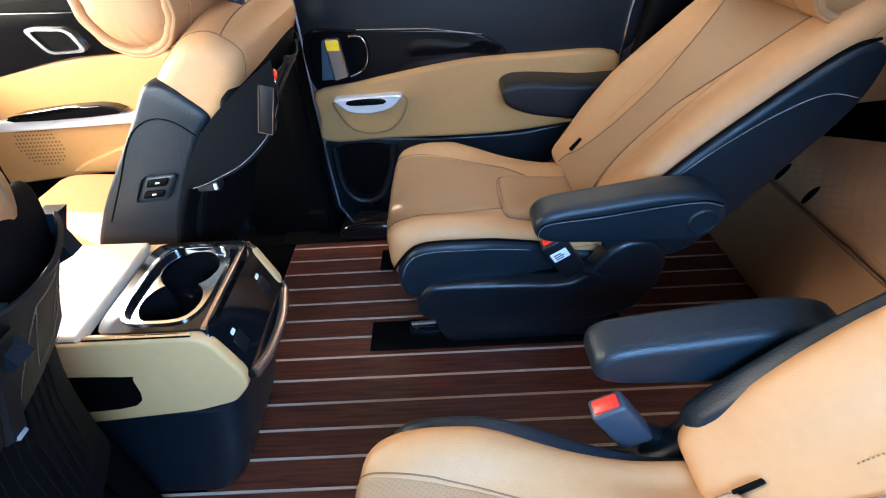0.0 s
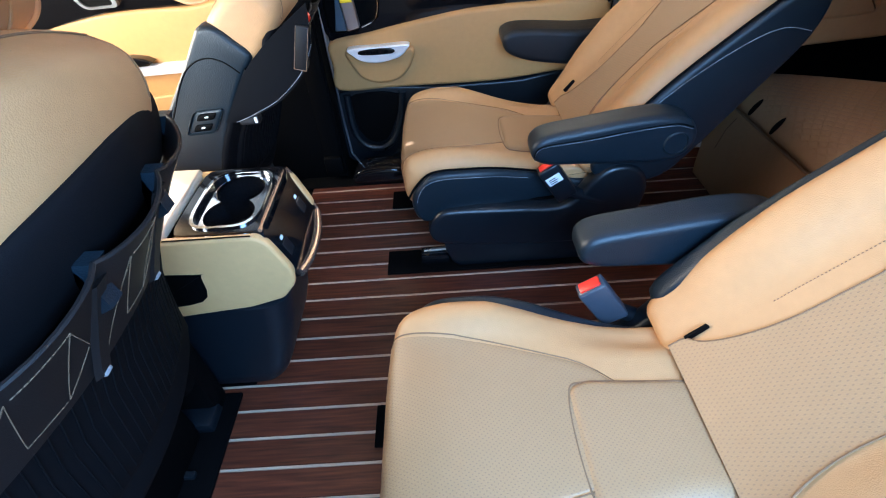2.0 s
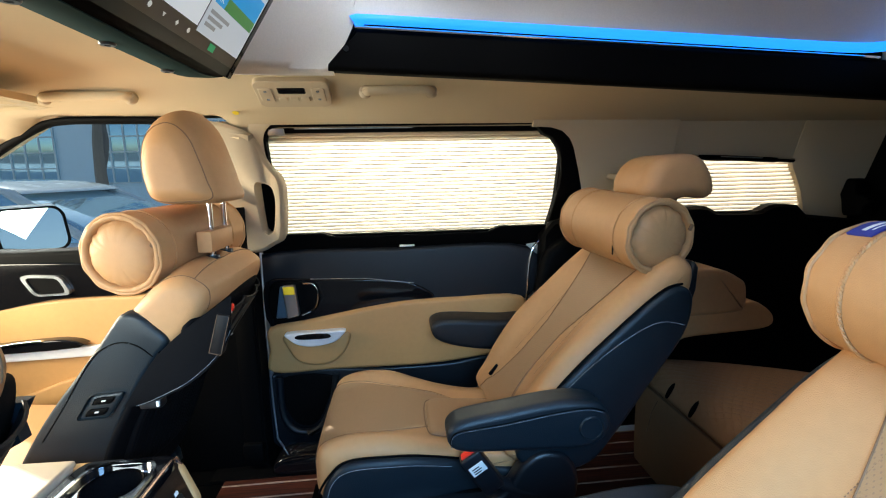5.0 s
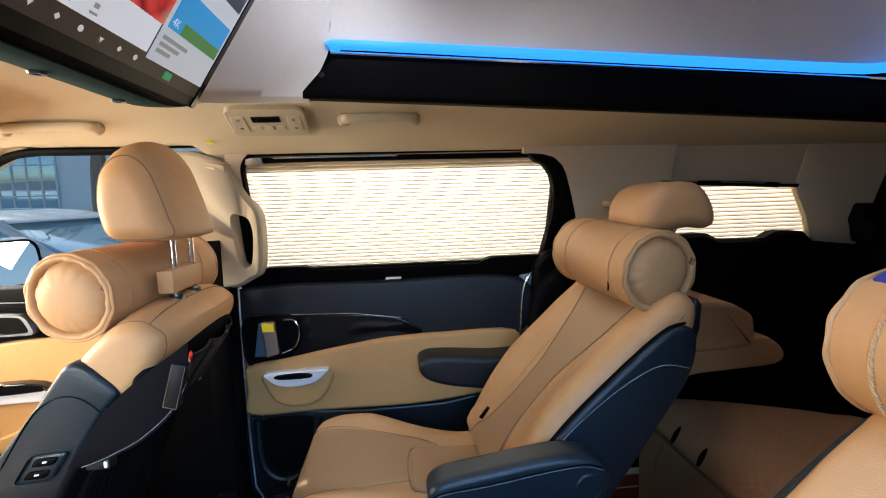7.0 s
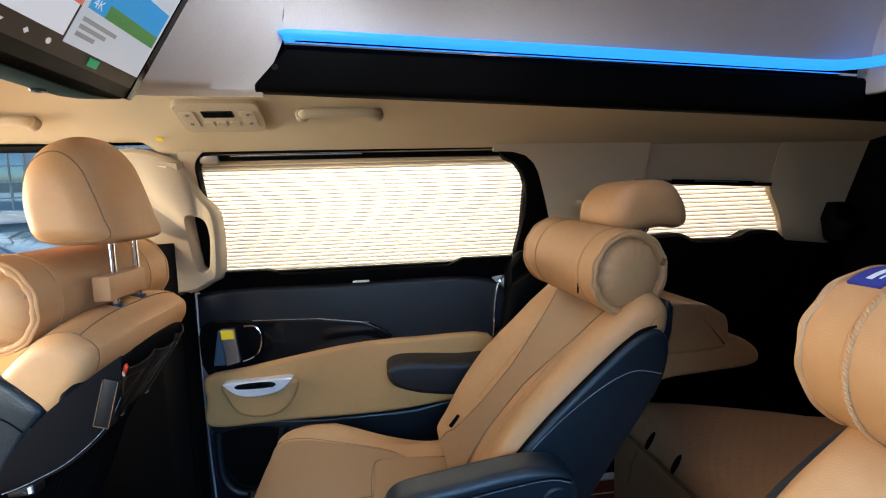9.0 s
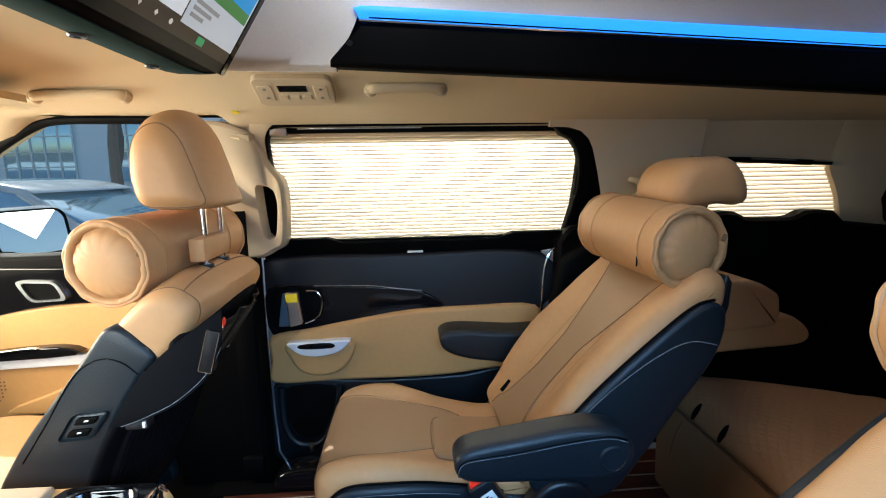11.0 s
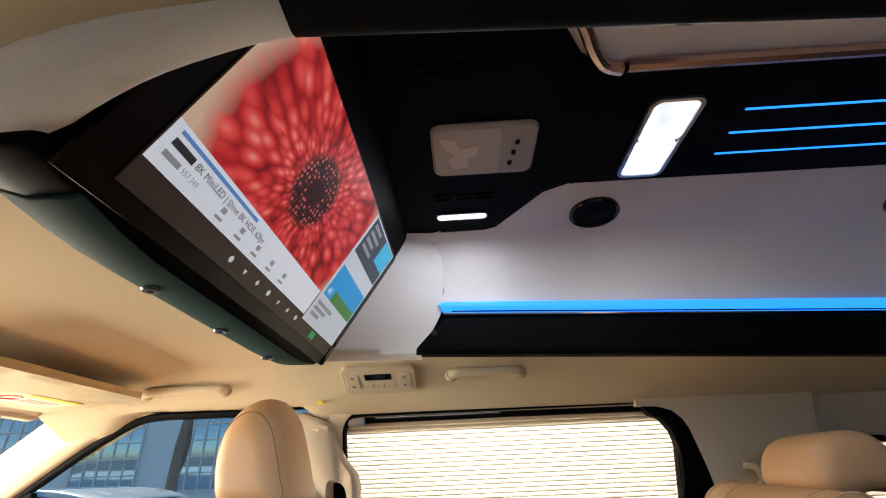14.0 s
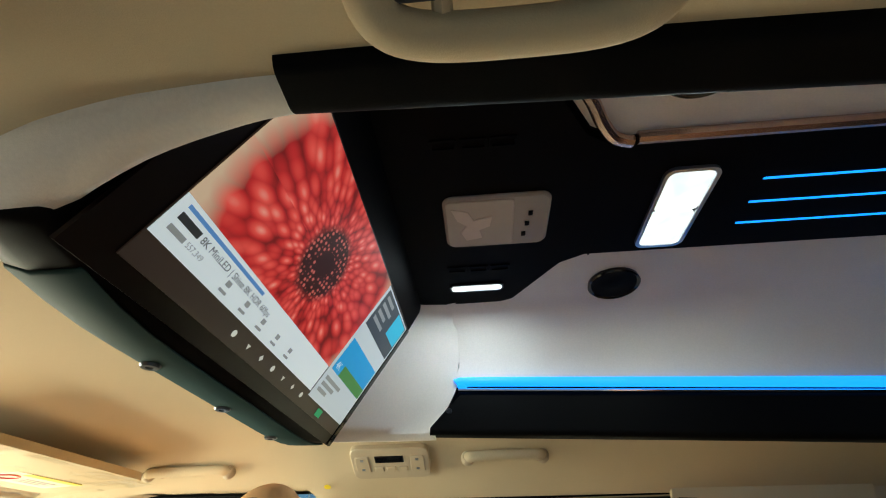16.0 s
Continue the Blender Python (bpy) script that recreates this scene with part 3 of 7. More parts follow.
for s in (-1, 1):
    for x in (0.405, 1.16):
        y, z = MID + s * 0.290, 1.5535 - 0.012 * x
        sp = thing("roof_speaker", (x, y, z), "round black roof loudspeaker in the suede lining", "speaker", "roof speakers")
        ax = Vector((-0.02, -0.08 * s, -0.996))
        part("ring", lathe([(0.058, -0.01), (0.060, 0.002), (0.057, 0.005), (0.052, 0.003), (0.048, -0.004)], (x, y, z), ax, 40), GLOSS, sp)
        part("cone", lathe([(0.0001, 0.001), (0.012, 0.003), (0.018, 0.0), (0.051, 0.002), (0.051, -0.006), (0.0001, -0.006)], (x, y, z), ax, 40), BLACK, sp)


# ---- roof screen ----
def screen_unit():
    t = thing("roof_screen", (-0.24, MID, 1.22), "wide roof-mounted display showing a video page, in a dark housing", "screen")
    foot, head = Vector((-0.2546, 0, 1.222)), Vector((-0.0867, 0, 1.4825))
    up = (head - foot).normalized()
    out = Vector((up.z, 0, -up.x))
    def on(u, v, d=0.0):
        return Vector((0, u, 0)) + foot + up * v + out * d
    H = (head - foot).length
    def flat(u0, u1, v0, v1, d, thick=0.002):
        bm = box((0, 0, 0), (1, 1, 1), 0)
        for w in bm.verts:
            u, v, e = w.co
            w.co = on(u0 + (u1 - u0) * u, v0 + (v1 - v0) * v, d - thick * (1 - e))
        return bm
    # housing with a curved lacquered underside
    prof = V2((-0.36, 1.262), (-0.345, 1.228), (-0.315, 1.214), (-0.275, 1.213), (-0.262, 1.215), (-0.2546, 1.222), (-0.0867, 1.4825), (-0.06, 1.53), (-0.045, 1.60), (-0.36, 1.60))
    def round_ends(p, w):
        k = abs(w - 0.585) / 0.37
        low = max(0.0, (1.27 - p.z) / 0.06)
        return Vector((p.x, p.y, p.z + 0.022 * max(0.0, k - 0.55) ** 2 / 0.2 * min(1.0, low)))
    part("housing", pillow(prof, 0.172, 0.955, 0.015, smooth=False, mid=14, warp=round_ends), BROWN, t, "black-brown housing")
    lip = V2((-0.362, 1.262), (-0.347, 1.226), (-0.316, 1.211), (-0.276, 1.2095), (-0.2635, 1.2115), (-0.270, 1.222), (-0.315, 1.225), (-0.345, 1.240), (-0.356, 1.264))
    part("underside", pillow(lip, 0.235, 0.945, 0.004, smooth=False, mid=14, warp=round_ends), TEAL, t, "lacquered underside with its teal reflection put into the colour")
    part("bezel", flat(0.185, 0.932, 0.004, H - 0.002, 0.004, 0.006), BEZEL, t, "dark brown bezel")
    part("frame_edge", flat(0.912, 0.929, 0.006, H - 0.006, 0.008, 0.006), GLOSS, t)
    for y in (0.235, 0.416, 0.596, 0.781, 0.962)[1:4]:
        part("screw", lathe([(0.0001, 0), (0.010, 0), (0.012, 0.002), (0.010, 0.005), (0.005, 0.005), (0.004, 0.003), (0.0001, 0.003)], (-0.310, y, 1.2120), (0, 0, -1), 20), DARKSTEEL, t)
    pict = part("display", flat(0.2310, 0.9085, 0.026, H - 0.006, 0.0065, 0.002), glow("screen_black_brown", (0.022, 0.011, 0.008), 0.6), t, "lit display with a red flower video page")
    return t, flat, on, H, pict


SCREEN, sflat, son, SH, PICT = screen_unit()


def flower():
    """A red many-petalled flower on a lit screen: rings of petals about a dark seeded heart."""
    m = bpy.data.materials.new("lit_flower_picture")
    m.use_nodes = True
    n, l = m.node_tree.nodes, m.node_tree.links
    b = n["Principled BSDF"]
    co = n.new("ShaderNodeTexCoord")
    sep = n.new("ShaderNodeSeparateXYZ")
    l.new(co.outputs["Generated"], sep.inputs[0])
    def math_node(op, a, c=None, d=None):
        q = n.new("ShaderNodeMath")
        q.operation = op
        for i, v in enumerate((a, c, d)):
            if v is None:
                continue
            if isinstance(v, (int, float)):
                q.inputs[i].default_value = v
            else:
                l.new(v, q.inputs[i])
        return q.outputs[0]
    u = math_node("MULTIPLY_ADD", sep.outputs["Y"], 2.15, -2.15 * 0.535)
    v = math_node("MULTIPLY_ADD", sep.outputs["Z"], 1.0, -0.46)
    r = math_node("SQRT", math_node("ADD", math_node("MULTIPLY", u, u), math_node("MULTIPLY", v, v)))
    a = math_node("ARCTAN2", v, u)
    lr = math_node("LOGARITHM", math_node("ADD", r, 0.03), 1.35)
    cv = n.new("ShaderNodeCombineXYZ")
    l.new(math_node("MULTIPLY", a, 52 / (2 * math.pi)), cv.inputs[0]), l.new(math_node("MULTIPLY", lr, 1.35), cv.inputs[1])
    vo = n.new("ShaderNodeTexVoronoi")
    vo.inputs["Scale"].default_value, vo.inputs["Randomness"].default_value = 1.0, 0.75
    l.new(cv.outputs[0], vo.inputs["Vector"])
    petal = n.new("ShaderNodeValToRGB")
    e = petal.color_ramp.elements
    e[0].color, e[0].position = (1.0, 0.36, 0.30, 1), 0.0
    e[1].color, e[1].position = (0.22, 0.004, 0.006, 1), 0.85
    k = e.new(0.32)
    k.color = (0.90, 0.09, 0.075, 1)
    k = e.new(0.6)
    k.color = (0.62, 0.022, 0.025, 1)
    l.new(vo.outputs["Distance"], petal.inputs[0])
    heart = n.new("ShaderNodeValToRGB")
    h = heart.color_ramp.elements
    h[0].color, h[0].position = (0.70, 0.16, 0.13, 1), 0.22
    h[1].color, h[1].position = (0.035, 0.004, 0.004, 1), 0.42
    dots = n.new("ShaderNodeTexVoronoi")
    dots.inputs["Scale"].default_value, dots.inputs["Randomness"].default_value = 24.0, 0.45
    uv = n.new("ShaderNodeCombineXYZ")
    l.new(u, uv.inputs[0]), l.new(v, uv.inputs[1]), l.new(uv.outputs[0], dots.inputs["Vector"])
    inner = math_node("MULTIPLY", math_node("LESS_THAN", r, 0.10), 0.5)
    l.new(math_node("ADD", dots.outputs["Distance"], inner), heart.inputs[0])
    mk = n.new("ShaderNodeMapRange")
    mk.inputs[1].default_value, mk.inputs[2].default_value = 0.25, 0.32
    l.new(r, mk.inputs[0])
    mx = n.new("ShaderNodeMix")
    mx.data_type = "RGBA"
    l.new(mk.outputs[0], mx.inputs["Factor"]), l.new(heart.outputs[0], mx.inputs["A"]), l.new(petal.outputs[0], mx.inputs["B"])
    # the pale bare ground beyond the petals
    mk2 = n.new("ShaderNodeMapRange")
    mk2.inputs[1].default_value, mk2.inputs[2].default_value = 1.05, 1.22
    wob = math_node("ADD", r, math_node("MULTIPLY", vo.outputs["Distance"], 0.10))
    l.new(wob, mk2.inputs[0])
    mx2 = n.new("ShaderNodeMix")
    mx2.data_type = "RGBA"
    mx2.inputs["B"].default_value = (0.75, 0.50, 0.36, 1)
    l.new(mk2.outputs[0], mx2.inputs["Factor"]), l.new(mx.outputs["Result"], mx2.inputs["A"])
    b.inputs["Base Color"].default_value = (0.02, 0.02, 0.02, 1)
    l.new(mx2.outputs["Result"], b.inputs["Emission Color"])
    b.inputs["Emission Strength"].default_value = 0.75
    b.inputs["Roughness"].default_value, b.inputs["Specular IOR Level"].default_value = 0.4, 0.1
    return m


# page layout on the display, v up, u towards the right side of the van
U0, U1, V1 = 0.232, 0.908, SH - 0.008
UM = 0.714
VM = 0.1076
PAGE = glow("lit_white_page", (0.79, 0.82, 0.92), 0.64)
INK = glow("page_ink", (0.03, 0.03, 0.035), 0.4)
PALE = glow("page_grey_ink", (0.30, 0.30, 0.32), 0.6)
part("video_picture", sflat(U0, UM - 0.012, VM, V1, 0.0078, 0.001), flower(), PICT, "red flower close-up on the lit display")
part("page", sflat(U0, UM - 0.016, 0.0575, VM, 0.0078, 0.001), PAGE, PICT, "white information page")
part("side_page", sflat(UM - 0.010, U1, 0.050, V1 - 0.002, 0.0074, 0.001), glow("lit_grey_page", (0.62, 0.66, 0.74), 0.6), PICT)
part("thumbnail", sflat(UM, U1 - 0.008, 0.213, 0.296, 0.0084, 0.001), glow("lit_dark_thumbnail", (0.035, 0.045, 0.06), 0.8), PICT)
part("thumbnail", sflat(UM, U1 - 0.008, 0.110, 0.178, 0.0084, 0.001), glow("lit_blue_thumbnail", (0.02, 0.28, 0.62), 0.8), PICT, "blue lake picture")
part("thumbnail_shape", sflat(UM + 0.04, U1 - 0.008, 0.110, 0.132, 0.0088, 0.001), glow("lit_green_hill", (0.06, 0.20, 0.05), 0.8), PICT)
part("thumbnail_shape", sflat(UM + 0.105, U1 - 0.012, 0.243, 0.294, 0.0088, 0.001), glow("lit_cyan_blob", (0.03, 0.4, 0.6), 0.8), PICT)


def words(text, u, v, size, mat, parent, d=0.0092):
    c = bpy.data.curves.new("text", "FONT")
    c.body, c.size = text, size
    tmp = new("text", c)
    bpy.context.view_layer.update()
    me = bpy.data.meshes.new_from_object(tmp.evaluated_get(bpy.context.evaluated_depsgraph_get()))
    bpy.data.objects.remove(tmp)
    for w in me.vertices:
        w.co = son(u + w.co.x, v + w.co.y, d) - base_of(parent)
    me.materials.clear()
    me.materials.append(mat)
    ob = new("writing", me)
    ob.parent = parent
    return ob


words("8K MiniLED | Shine 8K HDR 60fps", U0 + 0.052, VM - 0.024, 0.0125, INK, PICT)
part("writing_bar", sflat(U0 + 0.012, U0 + 0.048, VM - 0.024, VM - 0.0155, 0.0086, 0.0008), INK, PICT)
words("557,349", U0 + 0.042, VM - 0.0375, 0.0095, PALE, PICT)
part("writing_bar", sflat(U0 + 0.012, U0 + 0.039, VM - 0.0375, VM - 0.031, 0.0086, 0.0008), PALE, PICT)
part("writing_bar", sflat(U0 + 0.012, U0 + 0.19, VM - 0.010, VM - 0.0055, 0.0086, 0.0008), glow("page_blue_ink", (0.12, 0.28, 0.65), 0.6), PICT)
words("4K", UM + 0.004, 0.116, 0.02, PAGE, PICT)
for k in range(3):
    part("writing_bar", sflat(UM + 0.002, UM + 0.085 - 0.02 * k, 0.090 - 0.012 * k, 0.097 - 0.012 * k, 0.0086, 0.0008), PALE, PICT)
for k in range(4):
    part("writing_bar", sflat(UM + 0.010, UM + 0.075 - 0.012 * (k % 2), 0.232 + 0.016 * k, 0.240 + 0.016 * k, 0.0090, 0.0008), PALE, PICT)
for k in range(5):
    u = U0 + 0.125 + 0.050 * k
    part("page_icon", sflat(u, u + 0.009, 0.0735, 0.0805, 0.0086, 0.0008), PALE, PICT)
    part("page_icon", sflat(u - 0.003, u + 0.012, 0.0645, 0.068, 0.0086, 0.0008), PALE, PICT)
for k in range(7):
    u = 0.430 + 0.0413 * k
    c = son(u, 0.042, 0.0088)
    part("nav_icon", lathe([(0.0036, 0), (0.0046, 0.0004), (0.0046, 0), (0.0036, -0.0004), (0.0036, 0)], c, son(0, 0, 1) - son(0, 0, 0), (16, 3, 4)[k % 3]), glow("nav_icon_white", (0.6, 0.6, 0.6), 0.7) if k == 0 else bpy.data.materials["nav_icon_white"], PICT)
part("nav_icon", sflat(0.770, 0.795, 0.032, 0.046, 0.0084, 0.0008), glow("green_icon", (0.02, 0.30, 0.12), 0.7), PICT)


# ---- right side wall ----
def slab(outline, lo, hi, bevel=0.004):
    """A piece drawn in (x, z), thick along y."""
    return plate([Vector(p) for p in outline], lo, hi, "y", bevel)


def soft(outline, lo, hi, r, n=5):
    return pillow([Vector(p) for p in outline], lo, hi, r, n=n, mid=2)


wall_r = thing("wall_right", (0.6, 1.5, 0), "beige and black side trim of the van", "wall", kind="structure")
WIN_OUT = rounded(-0.325, 0.735, 0.745, 1.178, 0.055, 8)
part("pillar_trim", lean_bm(slab([(-0.50, 0.74), (-0.318, 0.74), (-0.318, 1.18), (-0.50, 1.18)], 0.0, 0.03)), BEIGE, wall_r, "beige door pillar trim")
part("pillar_trim", lean_bm(slab([(0.728, 0.845), (1.10, 0.845), (1.06, 1.20), (0.728, 1.20)], -0.02, 0.02, 0.001)), HEADLINER, wall_r, "beige rear pillar trim")
part("pillar_trim", lean_bm(slab([(1.675, 0.80), (1.86, 0.80), (1.86, 1.18), (1.53, 1.20), (1.53, 1.03), (1.547, 1.0), (1.582, 0.957), (1.617, 0.911), (1.652, 0.85)], -0.0205, 0.02, 0.001)), HEADLINER, wall_r, "beige tail pillar trim")
part("window_header", lean_bm(slab([(1.056, 1.056), (1.57, 1.030), (1.57, 1.20), (1.056, 1.20)], -0.0195, 0.02, 0.001)), HEADLINER, wall_r)
arc = [(-0.237 - 0.062 * math.sin(a), 1.112 + 0.062 * math.cos(a)) for a in (math.pi / 2 * k / 8 for k in range(9))]
part("pillar_corner", lean_bm(slab([(-0.237, 1.19)] + arc + [(-0.299, 1.03), (-0.335, 1.03), (-0.335, 1.19)], -0.0165, 0.0, 0.0)), BEIGE, wall_r, "beige corner of the window surround")
REAR_EDGE = [(0.56, 1.151), (0.62, 1.148), (0.66, 1.137), (0.689, 1.113), (0.706, 1.086), (0.716, 1.06), (0.735, 1.01), (0.752, 0.96), (0.764, 0.92), (0.774, 0.88), (0.780, 0.846)]
part("pillar_corner", lean_bm(slab([(0.56, 1.19)] + REAR_EDGE + [(1.098, 0.846), (1.062, 1.048), (1.062, 1.19)], -0.0300, -0.0125, 0.0)), HEADLINER, wall_r, "beige corner of the window surround")
part("quarter_panel", slab([(0.60, 0.02), (1.86, 0.02), (1.86, 0.80), (1.64, 0.825), (1.60, 0.862), (1.52, 0.868), (1.49, 0.864), (1.455, 0.846), (1.43, 0.843), (1.30, 0.845), (1.275, 0.848), (1.24, 0.866), (1.21, 0.870), (0.74, 0.85), (0.66, 0.83), (0.62, 0.78)], 1.405, 1.47, 0.012), BLACK, wall_r, "black quarter panel under the rear window")
part("belt_post", slab([(-0.66, 0.0), (-0.372, 0.0), (-0.372, 0.76), (-0.55, 0.76), (-0.66, 0.60)], 1.37, 1.47), BLACK, wall_r, "black lower door post")
part("door_sill", box((-1.75, 1.30, -0.07), (-0.30, 1.555, -0.004), 0.004), BLACK, wall_r, "black door sill")
part("outer_skin", slab([(-0.52, -0.3), (1.86, -0.3), (1.86, 0.74), (-0.52, 0.74)], 1.56, 1.58), material("white_body_paint", (0.75, 0.75, 0.75), 0.3, coat=0.5), wall_r)

# sliding door window, with frame, glass and pleated blind
win = thing("window_1", (0.2, 1.45, 0.8), "sliding door window with a closed pleated cream blind", "window", kind="structure")
inner = rounded(-0.292, 0.672, 0.790, 1.160, 0.045, 8)
for p in inner:  # the sill dips between two shoulders
    if p.y < 0.9:
        p.y = 0.802
part("window_frame", lean_bm(frame_plate(WIN_OUT, inner, -0.012, 0.03, "y")), BLACK, win, "black window frame")
part("sill_shoulder", lean_bm(slab([(-0.36, 0.742), (0.58, 0.742), (0.70, 0.76), (0.70, 0.815), (0.48, 0.815), (0.43, 0.795), (-0.10, 0.795), (-0.15, 0.81), (-0.36, 0.81)], -0.03, 0.012)), BLACK, win, "black window sill")
part("rear_frame", lean_bm(slab([(0.645, 0.765), (0.73, 0.765), (0.785, 0.84)] + [(x + 0.012, z + 0.004) for x, z in REAR_EDGE[::-1]] + [(0.60, 1.128), (0.630, 1.116), (0.656, 1.085), (0.669, 1.05), (0.675, 1.01), (0.675, 0.95), (0.664, 0.88), (0.655, 0.83)], -0.0285, 0.012)), BLACK, win)
part("glass", lean_bm(slab([(-0.31, 0.77), (0.72, 0.77), (0.72, 1.17), (-0.31, 1.17)], 0.034, 0.038, 0.0)), GLASS, win).visible_shadow = False


def blind(x0, x1, z0, z1, off, folds, parent, name="blind_cloth"):
    """Folded cloth: one fold a step, ridges along x. Thin tan tubes stand in for the folds' shade."""
    rings = []
    for k in range(2 * folds + 1):
        z = z0 + (z1 - z0) * k / (2 * folds)
        y = off + (0.0035 if k % 2 else -0.0035)
        rings.append([Vector((x0 + (x1 - x0) * i / 12, y, z)) for i in range(13)])
    return part(name, lean_bm(rings_mesh(rings, caps=False, closed=False)), BLIND, parent, "cream pleated cloth", sharp=10), tagged(part("pleat_shade_lines", join(*[lean_bm(tube([(x0, off - 0.0042, z0 + (z1 - z0) * k / folds), ((x0 + x1) / 2, off - 0.0042, z0 + (z1 - z0) * k / folds), (x1, off - 0.0042, z0 + (z1 - z0) * k / folds)], 0.0015, 5)) for k in range(folds + 1)]), PLEAT_SHADE, parent, "tan lines added for the shade in the blind's folds"), kind="stuff")


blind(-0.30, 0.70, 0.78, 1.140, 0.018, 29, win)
part("blind_rail", lean_bm(tube([(-0.235, 0.004, 1.150), (0.2, 0.004, 1.150), (0.60, 0.004, 1.148)], 0.0085, 10)), BLACK, win)
part("blind_rail_glint", lean_bm(box((-0.20, -0.007, 1.153), (0.17, -0.004, 1.156), 0.0008)), SATIN, win)
for x in (-0.262, 0.618):
    part("blind_end", lean_bm(box((x - 0.02, -0.012, 1.135), (x + 0.03, 0.008, 1.156), 0.003)), SATIN, win)
part("blind_catch", lean_bm(box((0.115, -0.045, 0.752), (0.168, -0.028, 0.759), 0.002)), WHITE, win, "white blind catch")

q = thing("window_2", (1.38, 1.4, 0.85), "rear quarter window with a closed pleated blind", "window", kind="structure")
part("glass", lean_bm(slab([(1.03, 0.83), (1.73, 0.83), (1.73, 1.09), (1.03, 1.09)], 0.014, 0.018, 0.0)), GLASS, q).visible_shadow = False
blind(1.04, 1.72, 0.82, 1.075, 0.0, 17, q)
part("blind_rail", lean_bm(tube([(1.16, -0.028, 1.043), (1.30, -0.028, 1.037), (1.46, -0.028, 1.028)], 0.009, 10)), BLACK, q)
for x0, x1 in ((1.03, 1.165), (1.44, 1.53)):
    part("blind_end", lean_bm(tube([(x0, -0.028, 1.051 - 0.05 * (x0 - 1.0)), (x1, -0.028, 1.051 - 0.05 * (x1 - 1.0))], 0.0085, 10)), CHROME, q, "chrome blind end")
part("blind_glint", lean_bm(tube([(1.24, -0.037, 1.044), (1.40, -0.037, 1.036)], 0.002, 6)), SATIN, q)

# grip on the door pillar
grip = thing("pillar_grip", (-0.31, 1.38, 0.78), "beige moulded pull grip on the door pillar", "grab handle")
g_out = spline([(-0.50, 1.165), (-0.345, 1.150), (-0.288, 1.052), (-0.252, 1.004), (-0.249, 0.94), (-0.270, 0.81), (-0.305, 0.78), (-0.366, 0.755), (-0.49, 0.765), (-0.505, 0.95)], 5)
g_in = spline([(-0.328, 0.980), (-0.310, 0.988), (-0.292, 0.982), (-0.281, 0.965), (-0.280, 0.92), (-0.296, 0.842), (-0.308, 0.826), (-0.320, 0.824), (-0.330, 0.84), (-0.331, 0.91)], 5)
g_rows = ((inset(g_out, 0.012), -0.082), (inset(g_out, 0.004), -0.077), (g_out, -0.068), (g_out, -0.020), (g_in, -0.020), (g_in, -0.070), (inset(g_in, -0.005), -0.080), (inset(g_out, 0.012), -0.082))
part("grip_bow", lean_bm(rings_mesh([[Vector((p.x, w + (max(0.0, min(1.0, (p.y - 1.0) / 0.08)) * 0.052 if w < -0.05 else 0), p.y)) for p in ring] for ring, w in g_rows], caps=False)), BEIGE, grip, sharp=60)
part("mount", lean_bm(slab([(-0.47, 0.76), (-0.335, 0.76), (-0.325, 1.14), (-0.47, 1.16)], -0.035, 0.0, 0.012)), BEIGE, grip)
part("belt_slot", lean_bm(slab([(-0.334, 0.83), (-0.305, 0.83), (-0.305, 0.99), (-0.334, 0.99)], -0.006, 0.004, 0.001)), BLACK, grip)
st = thing("dot_sticker", (-0.347, 1.30, 1.13), "small round yellow sticker on the headliner", "sticker")
part("disc", lathe([(0.0001, 0), (0.009, 0), (0.009, 0.001), (0.0001, 0.001)], (-0.347, 1.272, 1.1945), (0, -0.45, -0.9), 20), YELLOW, st)
solo("paper_label", lean_bm(slab([(-0.410, 1.085), (-0.366, 1.082), (-0.362, 1.130), (-0.405, 1.132)], -0.0385, -0.0365, 0.0002)), material("cream_paper", (0.72, 0.6, 0.38), 0.7, grain=0.05), "cream paper label on the door pillar", "label")


def rounded_poly(pts, r, n=5):
    out = []
    m = len(pts)
    for i in range(m):
        p, a, b = pts[i], (pts[i - 1] - pts[i]).normalized(), (pts[(i + 1) % m] - pts[i]).normalized()
        s, e = p + a * r, p + b * r
        for k in range(n + 1):
            t = k / n
            out.append(s * (1 - t) ** 2 + p * 2 * t * (1 - t) + e * t * t)
    return out


# ---- sliding door ----
door = thing("door_1", (0.1, 1.5, 0), "sliding door panel in tan leather, black trim and gloss inlay", "door", kind="structure")
part("upper_pad", soft([(-0.362, 0.63), (-0.362, 0.742), (0.1, 0.750), (0.585, 0.735), (0.578, 0.54), (0.2, 0.54)], 1.452, 1.50, 0.016), DARKHIDE, door, "black upper pad")
part("carrier", slab([(-0.362, 0.01), (0.565, 0.01), (0.585, 0.74), (-0.362, 0.745)], 1.482, 1.53, 0.006), BLACK, door)
part("leather_panel", soft([(-0.358, 0.40), (-0.352, 0.482), (-0.22, 0.505), (-0.093, 0.527), (0.11, 0.556), (0.318, 0.562), (0.556, 0.555), (0.562, 0.45), (0.55, 0.35), (0.42, 0.334), (0.188, 0.313), (-0.14, 0.315), (-0.352, 0.316)], 1.432, 1.50, 0.016, 4), OCHRE, door, "tan leather middle panel")
part("gloss_inlay", soft([(-0.350, 0.486), (-0.354, 0.645), (-0.187, 0.650), (0.05, 0.638), (0.163, 0.618), (0.235, 0.563), (0.11, 0.553), (-0.093, 0.523), (-0.22, 0.502)], 1.446, 1.49, 0.006, 4), GLOSS, door, "gloss black inlay")
